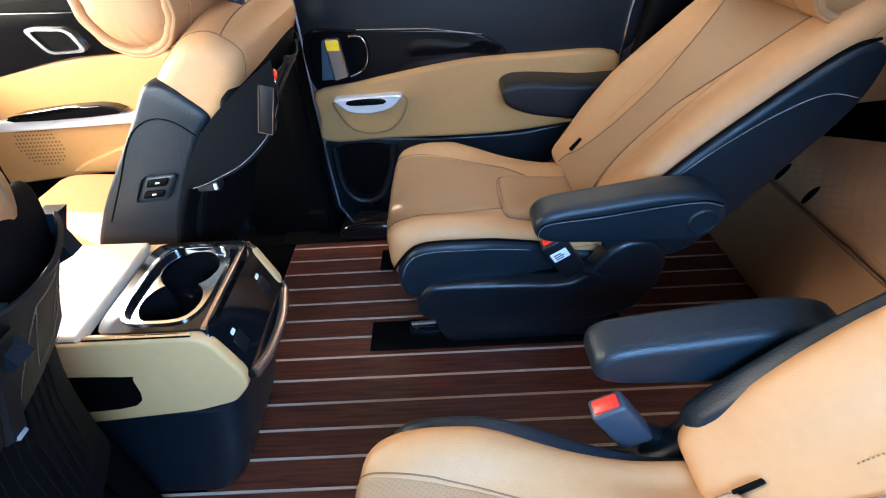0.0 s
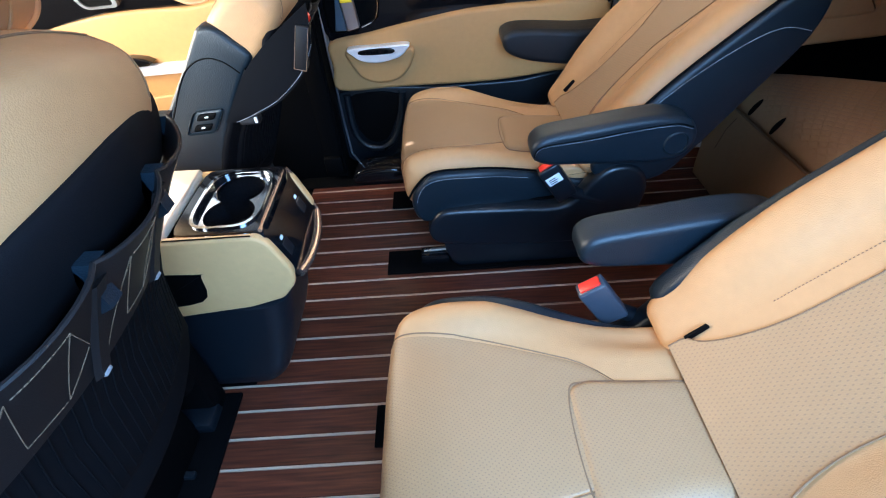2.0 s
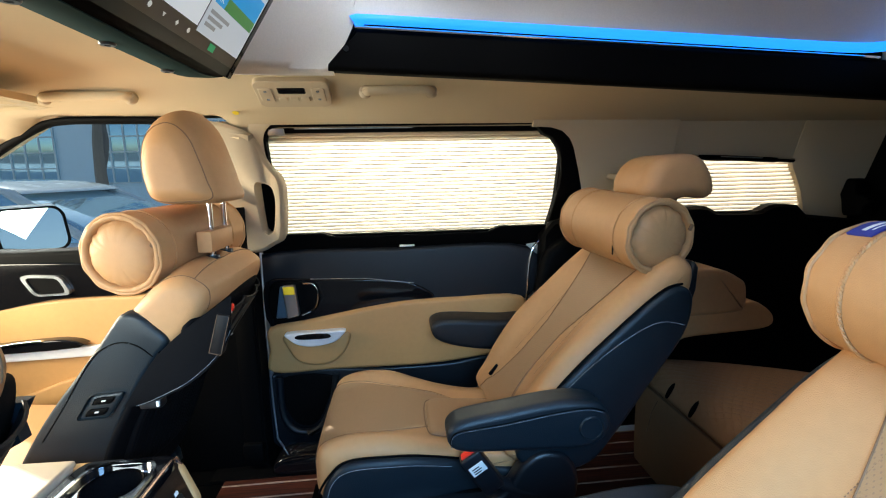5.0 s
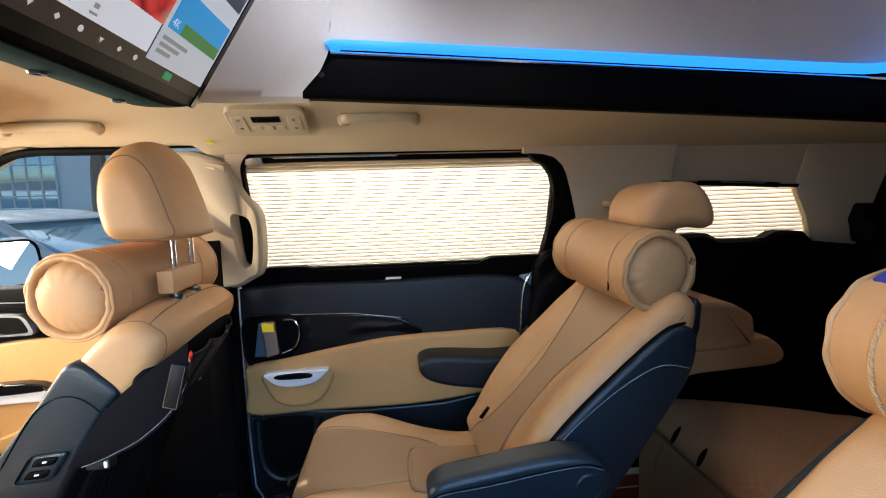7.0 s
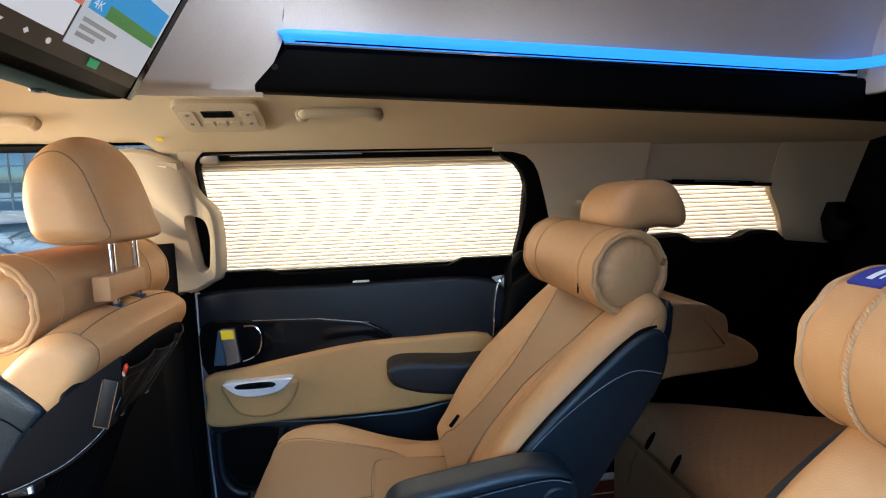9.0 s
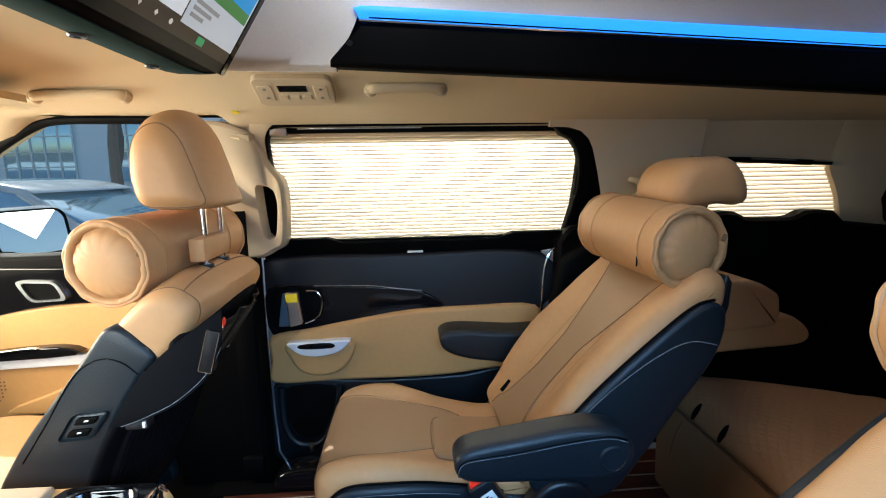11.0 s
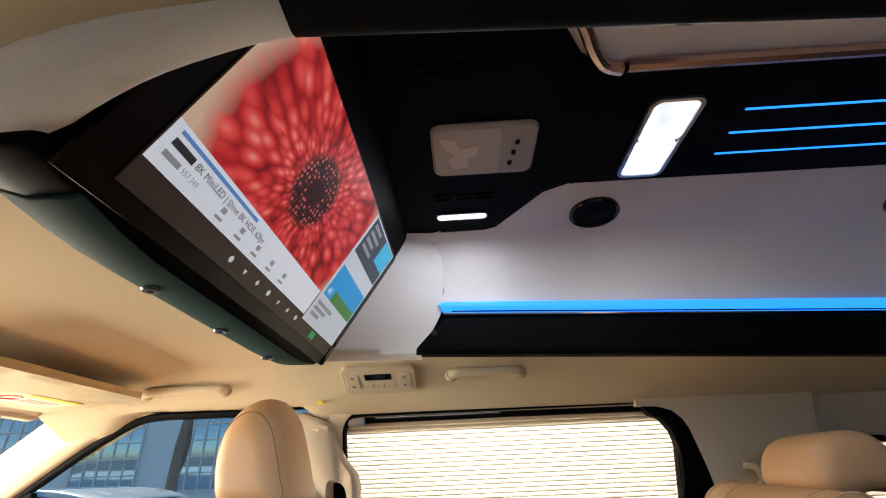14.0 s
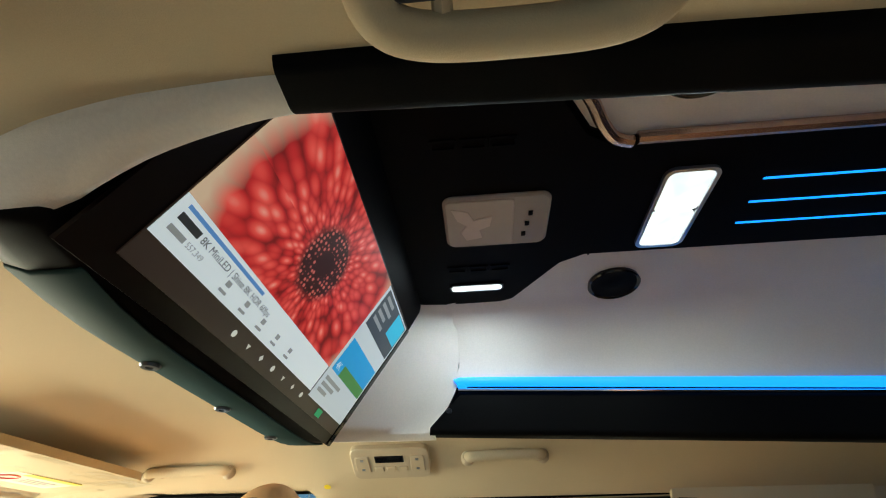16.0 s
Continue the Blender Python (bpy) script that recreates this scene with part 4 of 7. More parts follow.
part("inlay_line", tube([(-0.20, 1.444, 0.652), (0.0, 1.444, 0.645), (0.16, 1.444, 0.622)], 0.0014, 6), SATIN, door)
part("lower_panel", soft([(-0.355, 0.02), (-0.355, 0.305), (0.0, 0.308), (0.3, 0.312), (0.55, 0.33), (0.55, 0.02)], 1.445, 1.49, 0.012, 3), PLASTIC, door, "black lower panel")
part("edge_strip", tube([(-0.364, 1.452, 0.75), (-0.366, 1.448, 0.45), (-0.362, 1.444, 0.2), (-0.356, 1.442, 0.06), (-0.33, 1.438, 0.015)], 0.004, 8), SATIN, door, "bright edge strip")
part("edge_strip", tube(spline([(0.66, 1.452, 0.775), (0.605, 1.450, 0.74), (0.583, 1.448, 0.66), (0.575, 1.446, 0.50), (0.57, 1.446, 0.35)], 5, closed=False), 0.0045, 8), CHROME, door, "bright edge strip")
bow = spline([(-0.33, 1.436, 0.30), (-0.325, 1.430, 0.16), (-0.28, 1.424, 0.095), (-0.20, 1.424, 0.10), (-0.15, 1.430, 0.19), (-0.13, 1.436, 0.30)], 6, closed=False)
part("bottle_pocket", tube(bow, 0.013, 10), PLASTIC, door, "black bottle pocket rim")
part("pocket_recess", soft([(-0.322, 0.29), (-0.312, 0.17), (-0.27, 0.11), (-0.21, 0.115), (-0.165, 0.20), (-0.145, 0.29)], 1.437, 1.448, 0.003), BLACK, door)
gb = []
for i in range(9):
    for j in range(9):
        if (i - 4) ** 2 + (j - 4) ** 2 < 19:
            gb.append(lathe([(0.0001, 0), (0.0032, 0), (0.0026, 0.0016), (0.0001, 0.0018)], (-0.055 + 0.010 * i + 0.005 * (j % 2), 1.4445, 0.19 + 0.009 * j), (0, -1, 0), 6))
tagged(part("speaker_grille", join(*gb), BLACK, door, "dotted black speaker grille"), kind="stuff")
part("door_armrest", soft([(0.212, 0.475), (0.222, 0.503), (0.28, 0.513), (0.45, 0.500), (0.60, 0.49), (0.60, 0.37), (0.44, 0.392), (0.31, 0.412), (0.235, 0.440)], 1.33, 1.45, 0.018, 5), DARKHIDE, door, "black padded armrest")
swt = part("switch_plate", soft([(-0.290, 0.468), (-0.19, 0.470), (-0.092, 0.472), (-0.098, 0.452), (-0.128, 0.430), (-0.19, 0.418), (-0.245, 0.424), (-0.278, 0.445)], 1.402, 1.44, 0.006, 4), SILVER, door, "silver window switch surround")
part("switch", soft([(-0.248, 0.447), (-0.248, 0.463), (-0.15, 0.465), (-0.145, 0.447)], 1.400, 1.41, 0.003, 3), GLOSS, swt, "black window switches")
for x in (-0.225, -0.20, -0.165):
    part("switch_key", box((x - 0.008, 1.396, 0.450), (x + 0.008, 1.402, 0.461), 0.002), BLACK, swt)
part("pull_cup", soft([(-0.30, 0.455), (-0.19, 0.46), (-0.078, 0.458), (-0.085, 0.40), (-0.13, 0.352), (-0.20, 0.340), (-0.26, 0.360), (-0.292, 0.41)], 1.418, 1.45, 0.014, 5), OCHRE, door, "tan leather pull cup")
hd = part("handle_recess", soft([(-0.335, 0.512), (-0.33, 0.640), (-0.20, 0.640), (-0.175, 0.62), (-0.172, 0.575), (-0.20, 0.535)], 1.438, 1.455, 0.006, 4), BLACK, door, "black handle recess")
part("recess_ring", tube(spline([(-0.225, 1.436, 0.638), (-0.19, 1.434, 0.634), (-0.176, 1.434, 0.60), (-0.19, 1.434, 0.55), (-0.235, 1.436, 0.527)], 6, closed=False), 0.004, 8), CHROME, hd)
part("lever", plate(rounded_poly(V2((-0.292, 0.637), (-0.250, 0.637), (-0.240, 0.530), (-0.282, 0.520)), 0.006), 1.414, 1.438, "y", 0.004), SATIN, hd, "satin silver door lever")
part("lever_sticker", slab([(-0.288, 0.606), (-0.250, 0.606), (-0.252, 0.634), (-0.289, 0.634)], 1.4120, 1.4145, 0.0005), YELLOW, hd, "yellow sticker")
part("lever_back", plate(rounded_poly(V2((-0.322, 0.520), (-0.302, 0.632), (-0.292, 0.632), (-0.284, 0.520)), 0.004), 1.424, 1.44, "y", 0.003), material("blue_grey_plastic", (0.06, 0.10, 0.14), 0.3, vary=0.1), hd)

# black housing with a switch pad behind the door
ctlr = thing("side_switch_pad", (0.70, 1.44, 0.6), "black trim housing with seat switches behind the sliding door", "control panel")
part("housing", soft([(0.60, 0.35), (0.60, 0.66), (0.66, 0.76), (0.78, 0.79), (0.95, 0.78), (0.95, 0.35)], 1.36, 1.42, 0.03, 4), BLACK, ctlr)
part("pad", soft([(0.685, 0.60), (0.68, 0.665), (0.715, 0.69), (0.76, 0.68), (0.755, 0.61), (0.72, 0.59)], 1.350, 1.365, 0.004, 4), GLOSS, ctlr)
for z in (0.622, 0.655):
    part("key", box((0.70, 1.346, z), (0.735, 1.352, z + 0.018), 0.003), PLASTIC, ctlr)

# plastic-wrapped bundle in the step well
wrap = []
for k in range(10):
    a = random.uniform(-0.5, 0.9)
    p = Vector((-0.26 + random.uniform(-0.06, 0.08), 1.35 + random.uniform(-0.03, 0.03), 0.055 + random.uniform(0, 0.05)))
    fm_ = bmesh.new()
    cols = []
    for i in range(7):
        u = i / 6
        c_ = p + Vector((0.12 * u * math.cos(a), 0.012 * math.sin(5 * u), 0.12 * u * math.sin(a)))
        wd = 0.005 + 0.012 * math.sin(math.pi * u) * random.uniform(0.5, 1.2)
        cols.append([fm_.verts.new(c_ + Vector((random.uniform(-0.003, 0.003), 0.006 * e + random.uniform(-0.004, 0.004), wd * e))) for e in (-1, -0.3, 0.3, 1)])
    for c0_, c1_ in zip(cols, cols[1:]):
        for e in range(3):
            fm_.faces.new((c0_[e], c0_[e + 1], c1_[e + 1], c1_[e]))
    wrap.append(fm_)
WRAP = glass("clear_crinkled_wrap", (0.82, 0.86, 0.9))
step = thing("plastic_bundle", (-0.24, 1.36, 0.0), "crumpled clear plastic wrap lying by the door sill", "plastic wrap")
tagged(part("wrap", join(*wrap), WRAP, step, "crinkled clear plastic", sharp=5), kind="stuff")
part("bag", soft([(-0.33, 0.0), (-0.33, 0.05), (-0.26, 0.07), (-0.15, 0.06), (-0.14, 0.0)], 1.30, 1.40, 0.02, 4), GLOSS, step)


# ---- front right door ----
fdoor = thing("door_2", (-0.95, 1.45, 0), "front passenger door panel in tan leather with gloss black trim", "door", kind="structure")
part("carrier", slab([(-1.75, 0.0), (-0.56, 0.0), (-0.56, 0.775), (-1.75, 0.775)], 1.45, 1.52, 0.006), BLACK, fdoor)
part("belt_trim", soft([(-1.70, 0.66), (-1.70, 0.79), (-1.1, 0.788), (-0.565, 0.782), (-0.565, 0.66), (-1.1, 0.62)], 1.40, 1.49, 0.015), BLACK, fdoor)
part("gloss_inlay", soft([(-1.70, 0.54), (-1.70, 0.755), (-1.2, 0.757), (-0.75, 0.738), (-0.66, 0.70), (-0.72, 0.64), (-1.0, 0.63), (-1.30, 0.58)], 1.392, 1.42, 0.006, 4), GLOSS, fdoor, "gloss black inlay")
part("leather_panel", soft([(-1.70, 0.25), (-1.70, 0.53), (-1.27, 0.592), (-1.09, 0.620), (-0.93, 0.634), (-0.75, 0.633), (-0.57, 0.62), (-0.57, 0.28), (-1.0, 0.27)], 1.395, 1.47, 0.014, 4), OCHRE, fdoor, "tan leather panel")
# the sky's white reflection on this bar is put into its pale colour
part("silver_bar", soft([(-1.45, 0.43), (-1.45, 0.46), (-0.62, 0.475), (-0.62, 0.448)], 1.375, 1.40, 0.005, 3), SILVER, fdoor, "silver armrest bar")
part("armrest_tray", soft([(-1.25, 0.465), (-1.22, 0.49), (-0.98, 0.505), (-0.93, 0.475)], 1.36, 1.40, 0.006, 3), GLOSS, fdoor)
part("tray_chrome", soft([(-1.24, 0.488), (-1.06, 0.508), (-1.05, 0.499), (-1.23, 0.480)], 1.355, 1.365, 0.002, 3), CHROME, fdoor)
part("pull_pad", soft([(-1.15, 0.28), (-1.05, 0.34), (-0.92, 0.37), (-0.60, 0.37), (-0.60, 0.29)], 1.375, 1.40, 0.008, 4), OCHRE, fdoor)
ho = [Vector(p) for p in ((-1.090, 0.716), (-0.966, 0.710), (-0.938, 0.648), (-1.050, 0.646))]
ro = rounded_poly(ho, 0.022)
cc = sum(ro, Vector((0, 0))) / len(ro)
ri = [cc + (p - cc) * 0.80 for p in ro]
fh = part("handle_ring", frame_plate(ro, ri, 1.378, 1.396, "y"), SATIN, fdoor, "chrome door handle ring")
part("handle_bowl", plate(ri, 1.384, 1.394, "y", 0.001), BLACK, fh)
sg = []
for i in range(13):
    for j in range(11):
        if ((i - 6) / 6.4) ** 2 + ((j - 5) / 5.4) ** 2 < 1:
            sg.append(lathe([(0.0001, 0), (0.0034, 0), (0.003, 0.001), (0.0001, 0.0012)], (-1.318 + 0.0115 * i, 1.3945, 0.310 + 0.0125 * j), (0, -1, 0), 6))
tagged(part("speaker_grille", join(*sg), SEAM, fdoor, "dotted speaker grille"), kind="stuff")
part("door_label", slab([(-1.243, 0.700), (-1.204, 0.700), (-1.204, 0.730), (-1.243, 0.730)], 1.386, 1.3935, 0.0008), WHITE, fdoor, "small white label")

fw = thing("window_3", (-0.95, 1.42, 0.70), "front passenger side window with black seals", "window", kind="structure")
part("glass", lean_bm(slab([(-1.70, 0.74), (-0.52, 0.74), (-0.52, 1.19), (-1.0, 1.19), (-1.45, 0.92)], 0.0, 0.004, 0.0)), GLASS, fw).visible_shadow = False
seal = spline([(-1.62, -0.012, 0.78), (-1.40, -0.012, 0.905), (-1.25, -0.012, 0.995), (-1.055, -0.012, 1.108), (-0.93, -0.012, 1.168), (-0.86, -0.012, 1.183), (-0.75, -0.012, 1.184), (-0.57, -0.012, 1.178), (-0.515, -0.012, 1.14), (-0.50, -0.012, 0.9), (-0.50, -0.012, 0.78)], 5, closed=False)
part("seal", lean_bm(tube(seal, 0.011, 10)), BLACK, fw, "black window seal")
part("division_bar", lean_bm(box((-1.275, -0.02, 0.74), (-1.228, 0.004, 0.995), 0.004)), BLACK, fw, "black quarter-light bar")
ap = thing("pillar_trim", (-1.2, 1.40, 0.7), "beige windscreen pillar trim", "trim", kind="structure")
pl = V2((-0.86, 1.195), (-0.94, 1.178), (-1.06, 1.118), (-1.25, 1.005), (-1.40, 0.915), (-1.66, 0.77), (-1.76, 0.80), (-1.45, 1.02), (-1.18, 1.19), (-1.05, 1.26), (-0.85, 1.27))
part("right_trim", lean_bm(plate(pl, -0.035, 0.02, "y", 0.01)), BEIGE, ap)
part("left_trim", mirrored(lean_bm(plate([Vector(p) for p in pl], -0.035, 0.02, "y", 0.01))), BEIGE, ap)
part("windscreen_header", tube([(-1.13, 0.0, 1.205), (-1.16, 0.6, 1.225), (-1.13, 1.2, 1.205)], 0.035, 10), BEIGE, ap)


# ---- closing walls ----
wl = thing("wall_left", (0.6, -0.28, 0), "dark and beige trim round the open sliding door", "wall", kind="structure")
part("rear_quarter", box((0.70, -0.30, 0.0), (1.86, -0.26, 1.16), 0.01), BEIGE, wl)
part("front_door_panel", box((-1.75, -0.30, 0.0), (-0.52, -0.25, 0.70), 0.01), BLACK, wl)
part("door_post", box((-0.56, -0.30, 0.0), (-0.46, -0.22, 1.16), 0.01), BEIGE, wl)
rear = solo("wall_rear", box((1.86, -0.30, 0.0), (1.90, 1.50, 1.60), 0.01), BLACK, "black trimmed tailgate closing the cabin", "wall", kind="structure")
dash = solo("dashboard", pillow(V2((-1.80, 0.0), (-1.80, 0.70), (-1.60, 0.73), (-1.40, 0.66), (-1.36, 0.50), (-1.42, 0.30), (-1.45, 0.0)), -0.25, 1.44, 0.02, mid=4), BLACK, "dark dashboard closing the front", "dashboard", kind="structure")


# ---- grab handles, visor, roof controls ----
def grab(x0, x1, y, z, ydir, name_label, group="grab handles", d=None, r=0.0105, recess=False):
    t = thing("grab_handle", ((x0 + x1) / 2, y, z), name_label, "grab handle", group)
    d = d or Vector((0, -ydir * 0.42, -0.9))
    p = Vector((0, y, z))
    pts = [Vector((x0, 0, 0)) + p, Vector((x0 + 0.004, 0, 0)) + p + d * 0.024, Vector((x0 + 0.024, 0, 0)) + p + d * 0.034, Vector(((x0 + x1) / 2, 0, 0)) + p + d * 0.036,
           Vector((x1 - 0.024, 0, 0)) + p + d * 0.034, Vector((x1 - 0.004, 0, 0)) + p + d * 0.024, Vector((x1, 0, 0)) + p]
    part("bow", tube(spline(pts, 6, closed=False), r, 12, 1.25), HEADLINER, t)
    for x in (x0, x1):
        part("mount", turn_bm(lathe([(0.0001, 0), (0.017, 0), (0.016, 0.012), (0.012, 0.016), (0.0001, 0.016)], (x, y, z + 0.003), d, 16), Matrix()), BEIGE, t)
    if recess:
        # a dark plate stands in for the shadowed hollow behind the bow
        part("recess", box((x0 + 0.008, y - 0.012, z - 0.010), (x1 - 0.008, y + 0.024, z + 0.006), 0.004), BUCKLE, t, "dark grey plate added as the shade behind the handle")
    part("coat_hook", tube([p + Vector((x0 + 0.035, 0, 0)), p + Vector((x0 + 0.035, 0, 0)) + d * 0.028, p + Vector((x0 + 0.042, 0, 0)) + d * 0.034], 0.005, 8), BEIGE, t)
    return t


grab(0.036, 0.218, 1.160, 1.227, 1, "beige folding grab handle on the side headliner", d=Vector((0, -0.66, 0.16)))
grab(-0.80, -0.585, 1.188, 1.219, 1, "beige folding grab handle over the passenger door", d=Vector((0, -0.62, 0.20)))
grab(0.036, 0.176, 0.001, 1.222, -1, "beige folding grab handle on the side headliner", d=Vector((0, 1.15, -0.25)), r=0.0108, recess=True)

cc_ = thing("climate_control", (-0.16, 1.15, 1.24), "beige rear climate control panel with a black display", "control panel")
q0 = Matrix.Translation((-0.158, 1.170, 1.237)) @ Matrix.Rotation(radians(-27), 4, "X")
def cc_piece(x0, x1, y0, y1, z0, z1, r):
    return turn_bm(plate(rounded(x0, x1, y0, y1, r), z0, z1, "z", 0.002), q0)
part("body", cc_piece(-0.098, 0.098, -0.056, 0.056, -0.012, 0.012, 0.020), BEIGE, cc_)
part("display", cc_piece(-0.038, 0.035, -0.030, -0.006, -0.0145, -0.010, 0.003), GLOSS, cc_, "black display")
for x in (-0.03, 0.0, 0.03):
    part("key", cc_piece(x - 0.012, x + 0.012, 0.008, 0.026, -0.0150, -0.010, 0.003), BEIGE, cc_)
for x in (-0.07, 0.068):
    part("side_keys", cc_piece(x - 0.018, x + 0.018, -0.030, 0.030, -0.0145, -0.010, 0.006), BEIGE, cc_)
    for y in (-0.018, 0.016):
        part("key_mark", cc_piece(x - 0.004, x + 0.004, y - 0.003, y + 0.003, -0.0153, -0.0140, 0.001), GREY, cc_)

vis = thing("sun_visor", (-1.0, 1.05, 1.2), "beige sun visor still in its clear protective film", "sun visor")
def visor_at(x, y, d):
    """A point d below the visor's middle plane."""
    return Vector((x, y, 1.208 + 0.045 * (x + 0.76) - d))


def visor_sheet(outline, d0, d1):
    bm = plate(outline, 0.0, 1.0, "z", 0)
    for v in bm.verts:
        v.co = visor_at(v.co.x, v.co.y, d1 + (d0 - d1) * v.co.z)
    return bm


VISOR = rounded_poly(V2((-1.075, 0.66), (-0.762, 0.66), (-0.764, 1.125), (-1.06, 1.175)), 0.035, 6)
board = visor_sheet(VISOR, -0.009, 0.008)
bmesh.ops.bevel(board, geom=[e for e in board.edges if abs(e.calc_face_angle(0)) > 1.0], offset=0.006, segments=3, affect="EDGES")
part("board", board, HEADLINER, vis)
fm = bmesh.new()
nn = 18
grid = [[fm.verts.new(visor_at(-1.085 + 0.335 * i / nn, 0.652 + 0.495 * j / nn + (0.04 * (1 - i / nn) if j == nn else 0), 0.0135 + random.uniform(-0.0022, 0.0022))) for j in range(nn + 1)] for i in range(nn + 1)]
for i in range(nn):
    for j in range(nn):
        fm.faces.new((grid[i][j], grid[i][j + 1], grid[i + 1][j + 1], grid[i + 1][j]))
FOIL = glass("clear_film", (0.97, 0.98, 0.94), 0.14)
part("film", fm, FOIL, vis, "crinkled clear film", sharp=8).visible_shadow = False
label_ = part("warning_label", visor_sheet(rounded(-1.005, -0.905, 0.91, 1.10, 0.006), 0.0075, 0.0090), material("pale_label", (0.72, 0.68, 0.55), 0.6, grain=0.1), vis, "white and yellow warning label")
part("label_bar", visor_sheet(rounded(-0.925, -0.905, 0.945, 1.10, 0.003), 0.0085, 0.0098), YELLOW, label_)
part("label_ring", tube([visor_at(-0.955 + 0.022 * math.cos(k / 16 * math.tau), 0.94 + 0.022 * math.sin(k / 16 * math.tau), 0.0095) for k in range(17)], 0.0022, 6), RED, label_, "red ring mark")
for k in range(3):
    part("text_bar", visor_sheet(rounded(-0.955 - 0.014 * k, -0.949 - 0.014 * k, 0.985, 1.075 - 0.01 * k, 0.001), 0.0086, 0.0096), GREY, label_)

bg = thing("belt_guide", (0.863, 1.39, 0.94), "beige seat belt guide loop on the rear pillar", "belt guide")
part("loop", lean_bm(tube(spline([(0.845, -0.030, 0.985), (0.868, -0.050, 0.978), (0.882, -0.052, 0.945), (0.870, -0.030, 0.925)], 5, closed=False), 0.010, 10)), BEIGE, bg)


hk = thing("belt_hanger", (1.80, 1.385, 0.82), "black seat belt hanger on the tail pillar", "belt hanger")
part("body", pillow(V2((1.445, 0.948), (1.405, 0.955), (1.377, 0.945), (1.372, 0.905), (1.335, 0.892), (1.313, 0.872), (1.338, 0.850), (1.345, 0.825), (1.41, 0.818), (1.425, 0.87)), 1.785, 1.85, 0.008, n=3, steps=3, mid=2, axis="x"), BLACK, hk)


# ---- second row seats ----
def captain_seat(y_in, s, label):
    """A reclining single seat. y_in: its aisle side; s: +1 when it lies towards the right side of the van."""
    W = 0.485
    def Y(v):
        return y_in + s * v
    def span(a, b):
        return (min(Y(a), Y(b)), max(Y(a), Y(b)))
    t = thing("captain_seat", (0.2, Y(W / 2), 0), label, "seat", "second row seats")
    # cushion, narrowing towards the backrest
    def narrow(q):
        k = max(0.0, min(1.0, (q.x - 0.04) / 0.26))
        q.y = Y(W / 2) + (q.y - Y(W / 2)) * (1 - 0.17 * k * k * (3 - 2 * k))
        return q
    cush = V2((-0.115, 0.30), (-0.102, 0.352), (-0.04, 0.376), (0.06, 0.376), (0.20, 0.362), (0.36, 0.352), (0.44, 0.33), (0.44, 0.24), (0.2, 0.225), (-0.05, 0.225), (-0.105, 0.245))
    def cw(p, w):
        v = abs(w - Y(W / 2)) / (W / 2)
        q = p.copy()
        if p.z > 0.30:
            k = min(1.0, (p.z - 0.30) / 0.06)
            bol = max(0.0, min(1.0, (v - 0.52) / 0.22))
            sink = max(0.0, min(1.0, (p.x - 0.06) / 0.26))
            q.z += k * ((0.020 - 0.050 * sink) * bol * bol * (3 - 2 * bol) - 0.012 * (1 - v * v))
        if p.x < 0:
            q.x += 0.028 * v ** 4
        return narrow(q)
    a, b = span(0.018, W - 0.018)
    cu = part("cushion", pillow(cush, a, b, 0.045, n=7, steps=7, mid=22, warp=cw), TAN, t, "tan leather seat cushion")
    # perforated middle and the raised rear insert
    mid_o = V2((-0.1165, 0.30), (-0.104, 0.3535), (-0.04, 0.3775), (0.06, 0.3775), (0.20, 0.3635), (0.34, 0.3535), (0.34, 0.33), (0.0, 0.33), (-0.09, 0.29))
    def margin(x):
        for (x0, m0), (x1, m1) in zip(MARG, MARG[1:]):
            if x <= x1:
                k = max(0.0, (x - x0) / (x1 - x0))
                return m0 + (m1 - m0) * k
        return MARG[-1][1]
    MARG = ((-0.12, 0.080), (0.0, 0.098), (0.089, 0.116), (0.178, 0.131), (0.205, 0.140), (0.222, 0.152), (0.236, 0.172), (0.30, 0.19))
    def mw(p, w):
        w2 = Y(W / 2) + (w - Y(W / 2)) * (W / 2 - margin(p.x)) / (W / 2 - 0.078)
        return cw(Vector((p.x, w2, p.z)), w2)
    a, b = span(0.078, W - 0.078)
    part("cushion_middle", pillow(mid_o, a, b, 0.010, n=7, steps=4, mid=16, warp=mw), PERF, cu, "perforated tan leather middle")
    ins = V2((0.162, 0.345), (0.170, 0.366), (0.20, 0.371), (0.34, 0.362), (0.38, 0.34), (0.30, 0.32))
    i0, i1 = (0.075, 0.295) if s > 0 else (0.176, 0.400)
    a, b = span(i0, i1)
    def iw(p, w):
        k = max(0.0, min(1.0, (0.205 - p.x) / 0.043))
        w2 = Y((i0 + i1) / 2) + (w - Y((i0 + i1) / 2)) * (1 - 0.22 * k * k)
        return cw(Vector((p.x, w2, p.z)), w2)
    part("cushion_insert", pillow(ins, a, b, 0.012, n=5, steps=4, mid=10, warp=iw), PERF, cu, "padded insert")
    ring = [p for p in spline(cush, 7) if p.y > 0.29 and p.x < 0.26]
    for e in (-1, 1):
        part("seam", tube([cw(Vector((p.x, Y(W / 2 + e * (W / 2 - margin(p.x))), p.y)), Y(W / 2 + e * (W / 2 - margin(p.x)))) + Vector((0, 0, 0.0006)) for p in ring], 0.0011, 6), SEAM, cu)
    lap = [p for p in spline([(0.375, i0 + 0.003), (0.25, i0), (0.195, i0 + 0.003), (0.170, i0 + 0.02), (0.163, (i0 + i1) / 2), (0.170, i1 - 0.02), (0.195, i1 - 0.003), (0.25, i1), (0.375, i1 - 0.003)], 6, closed=False)]
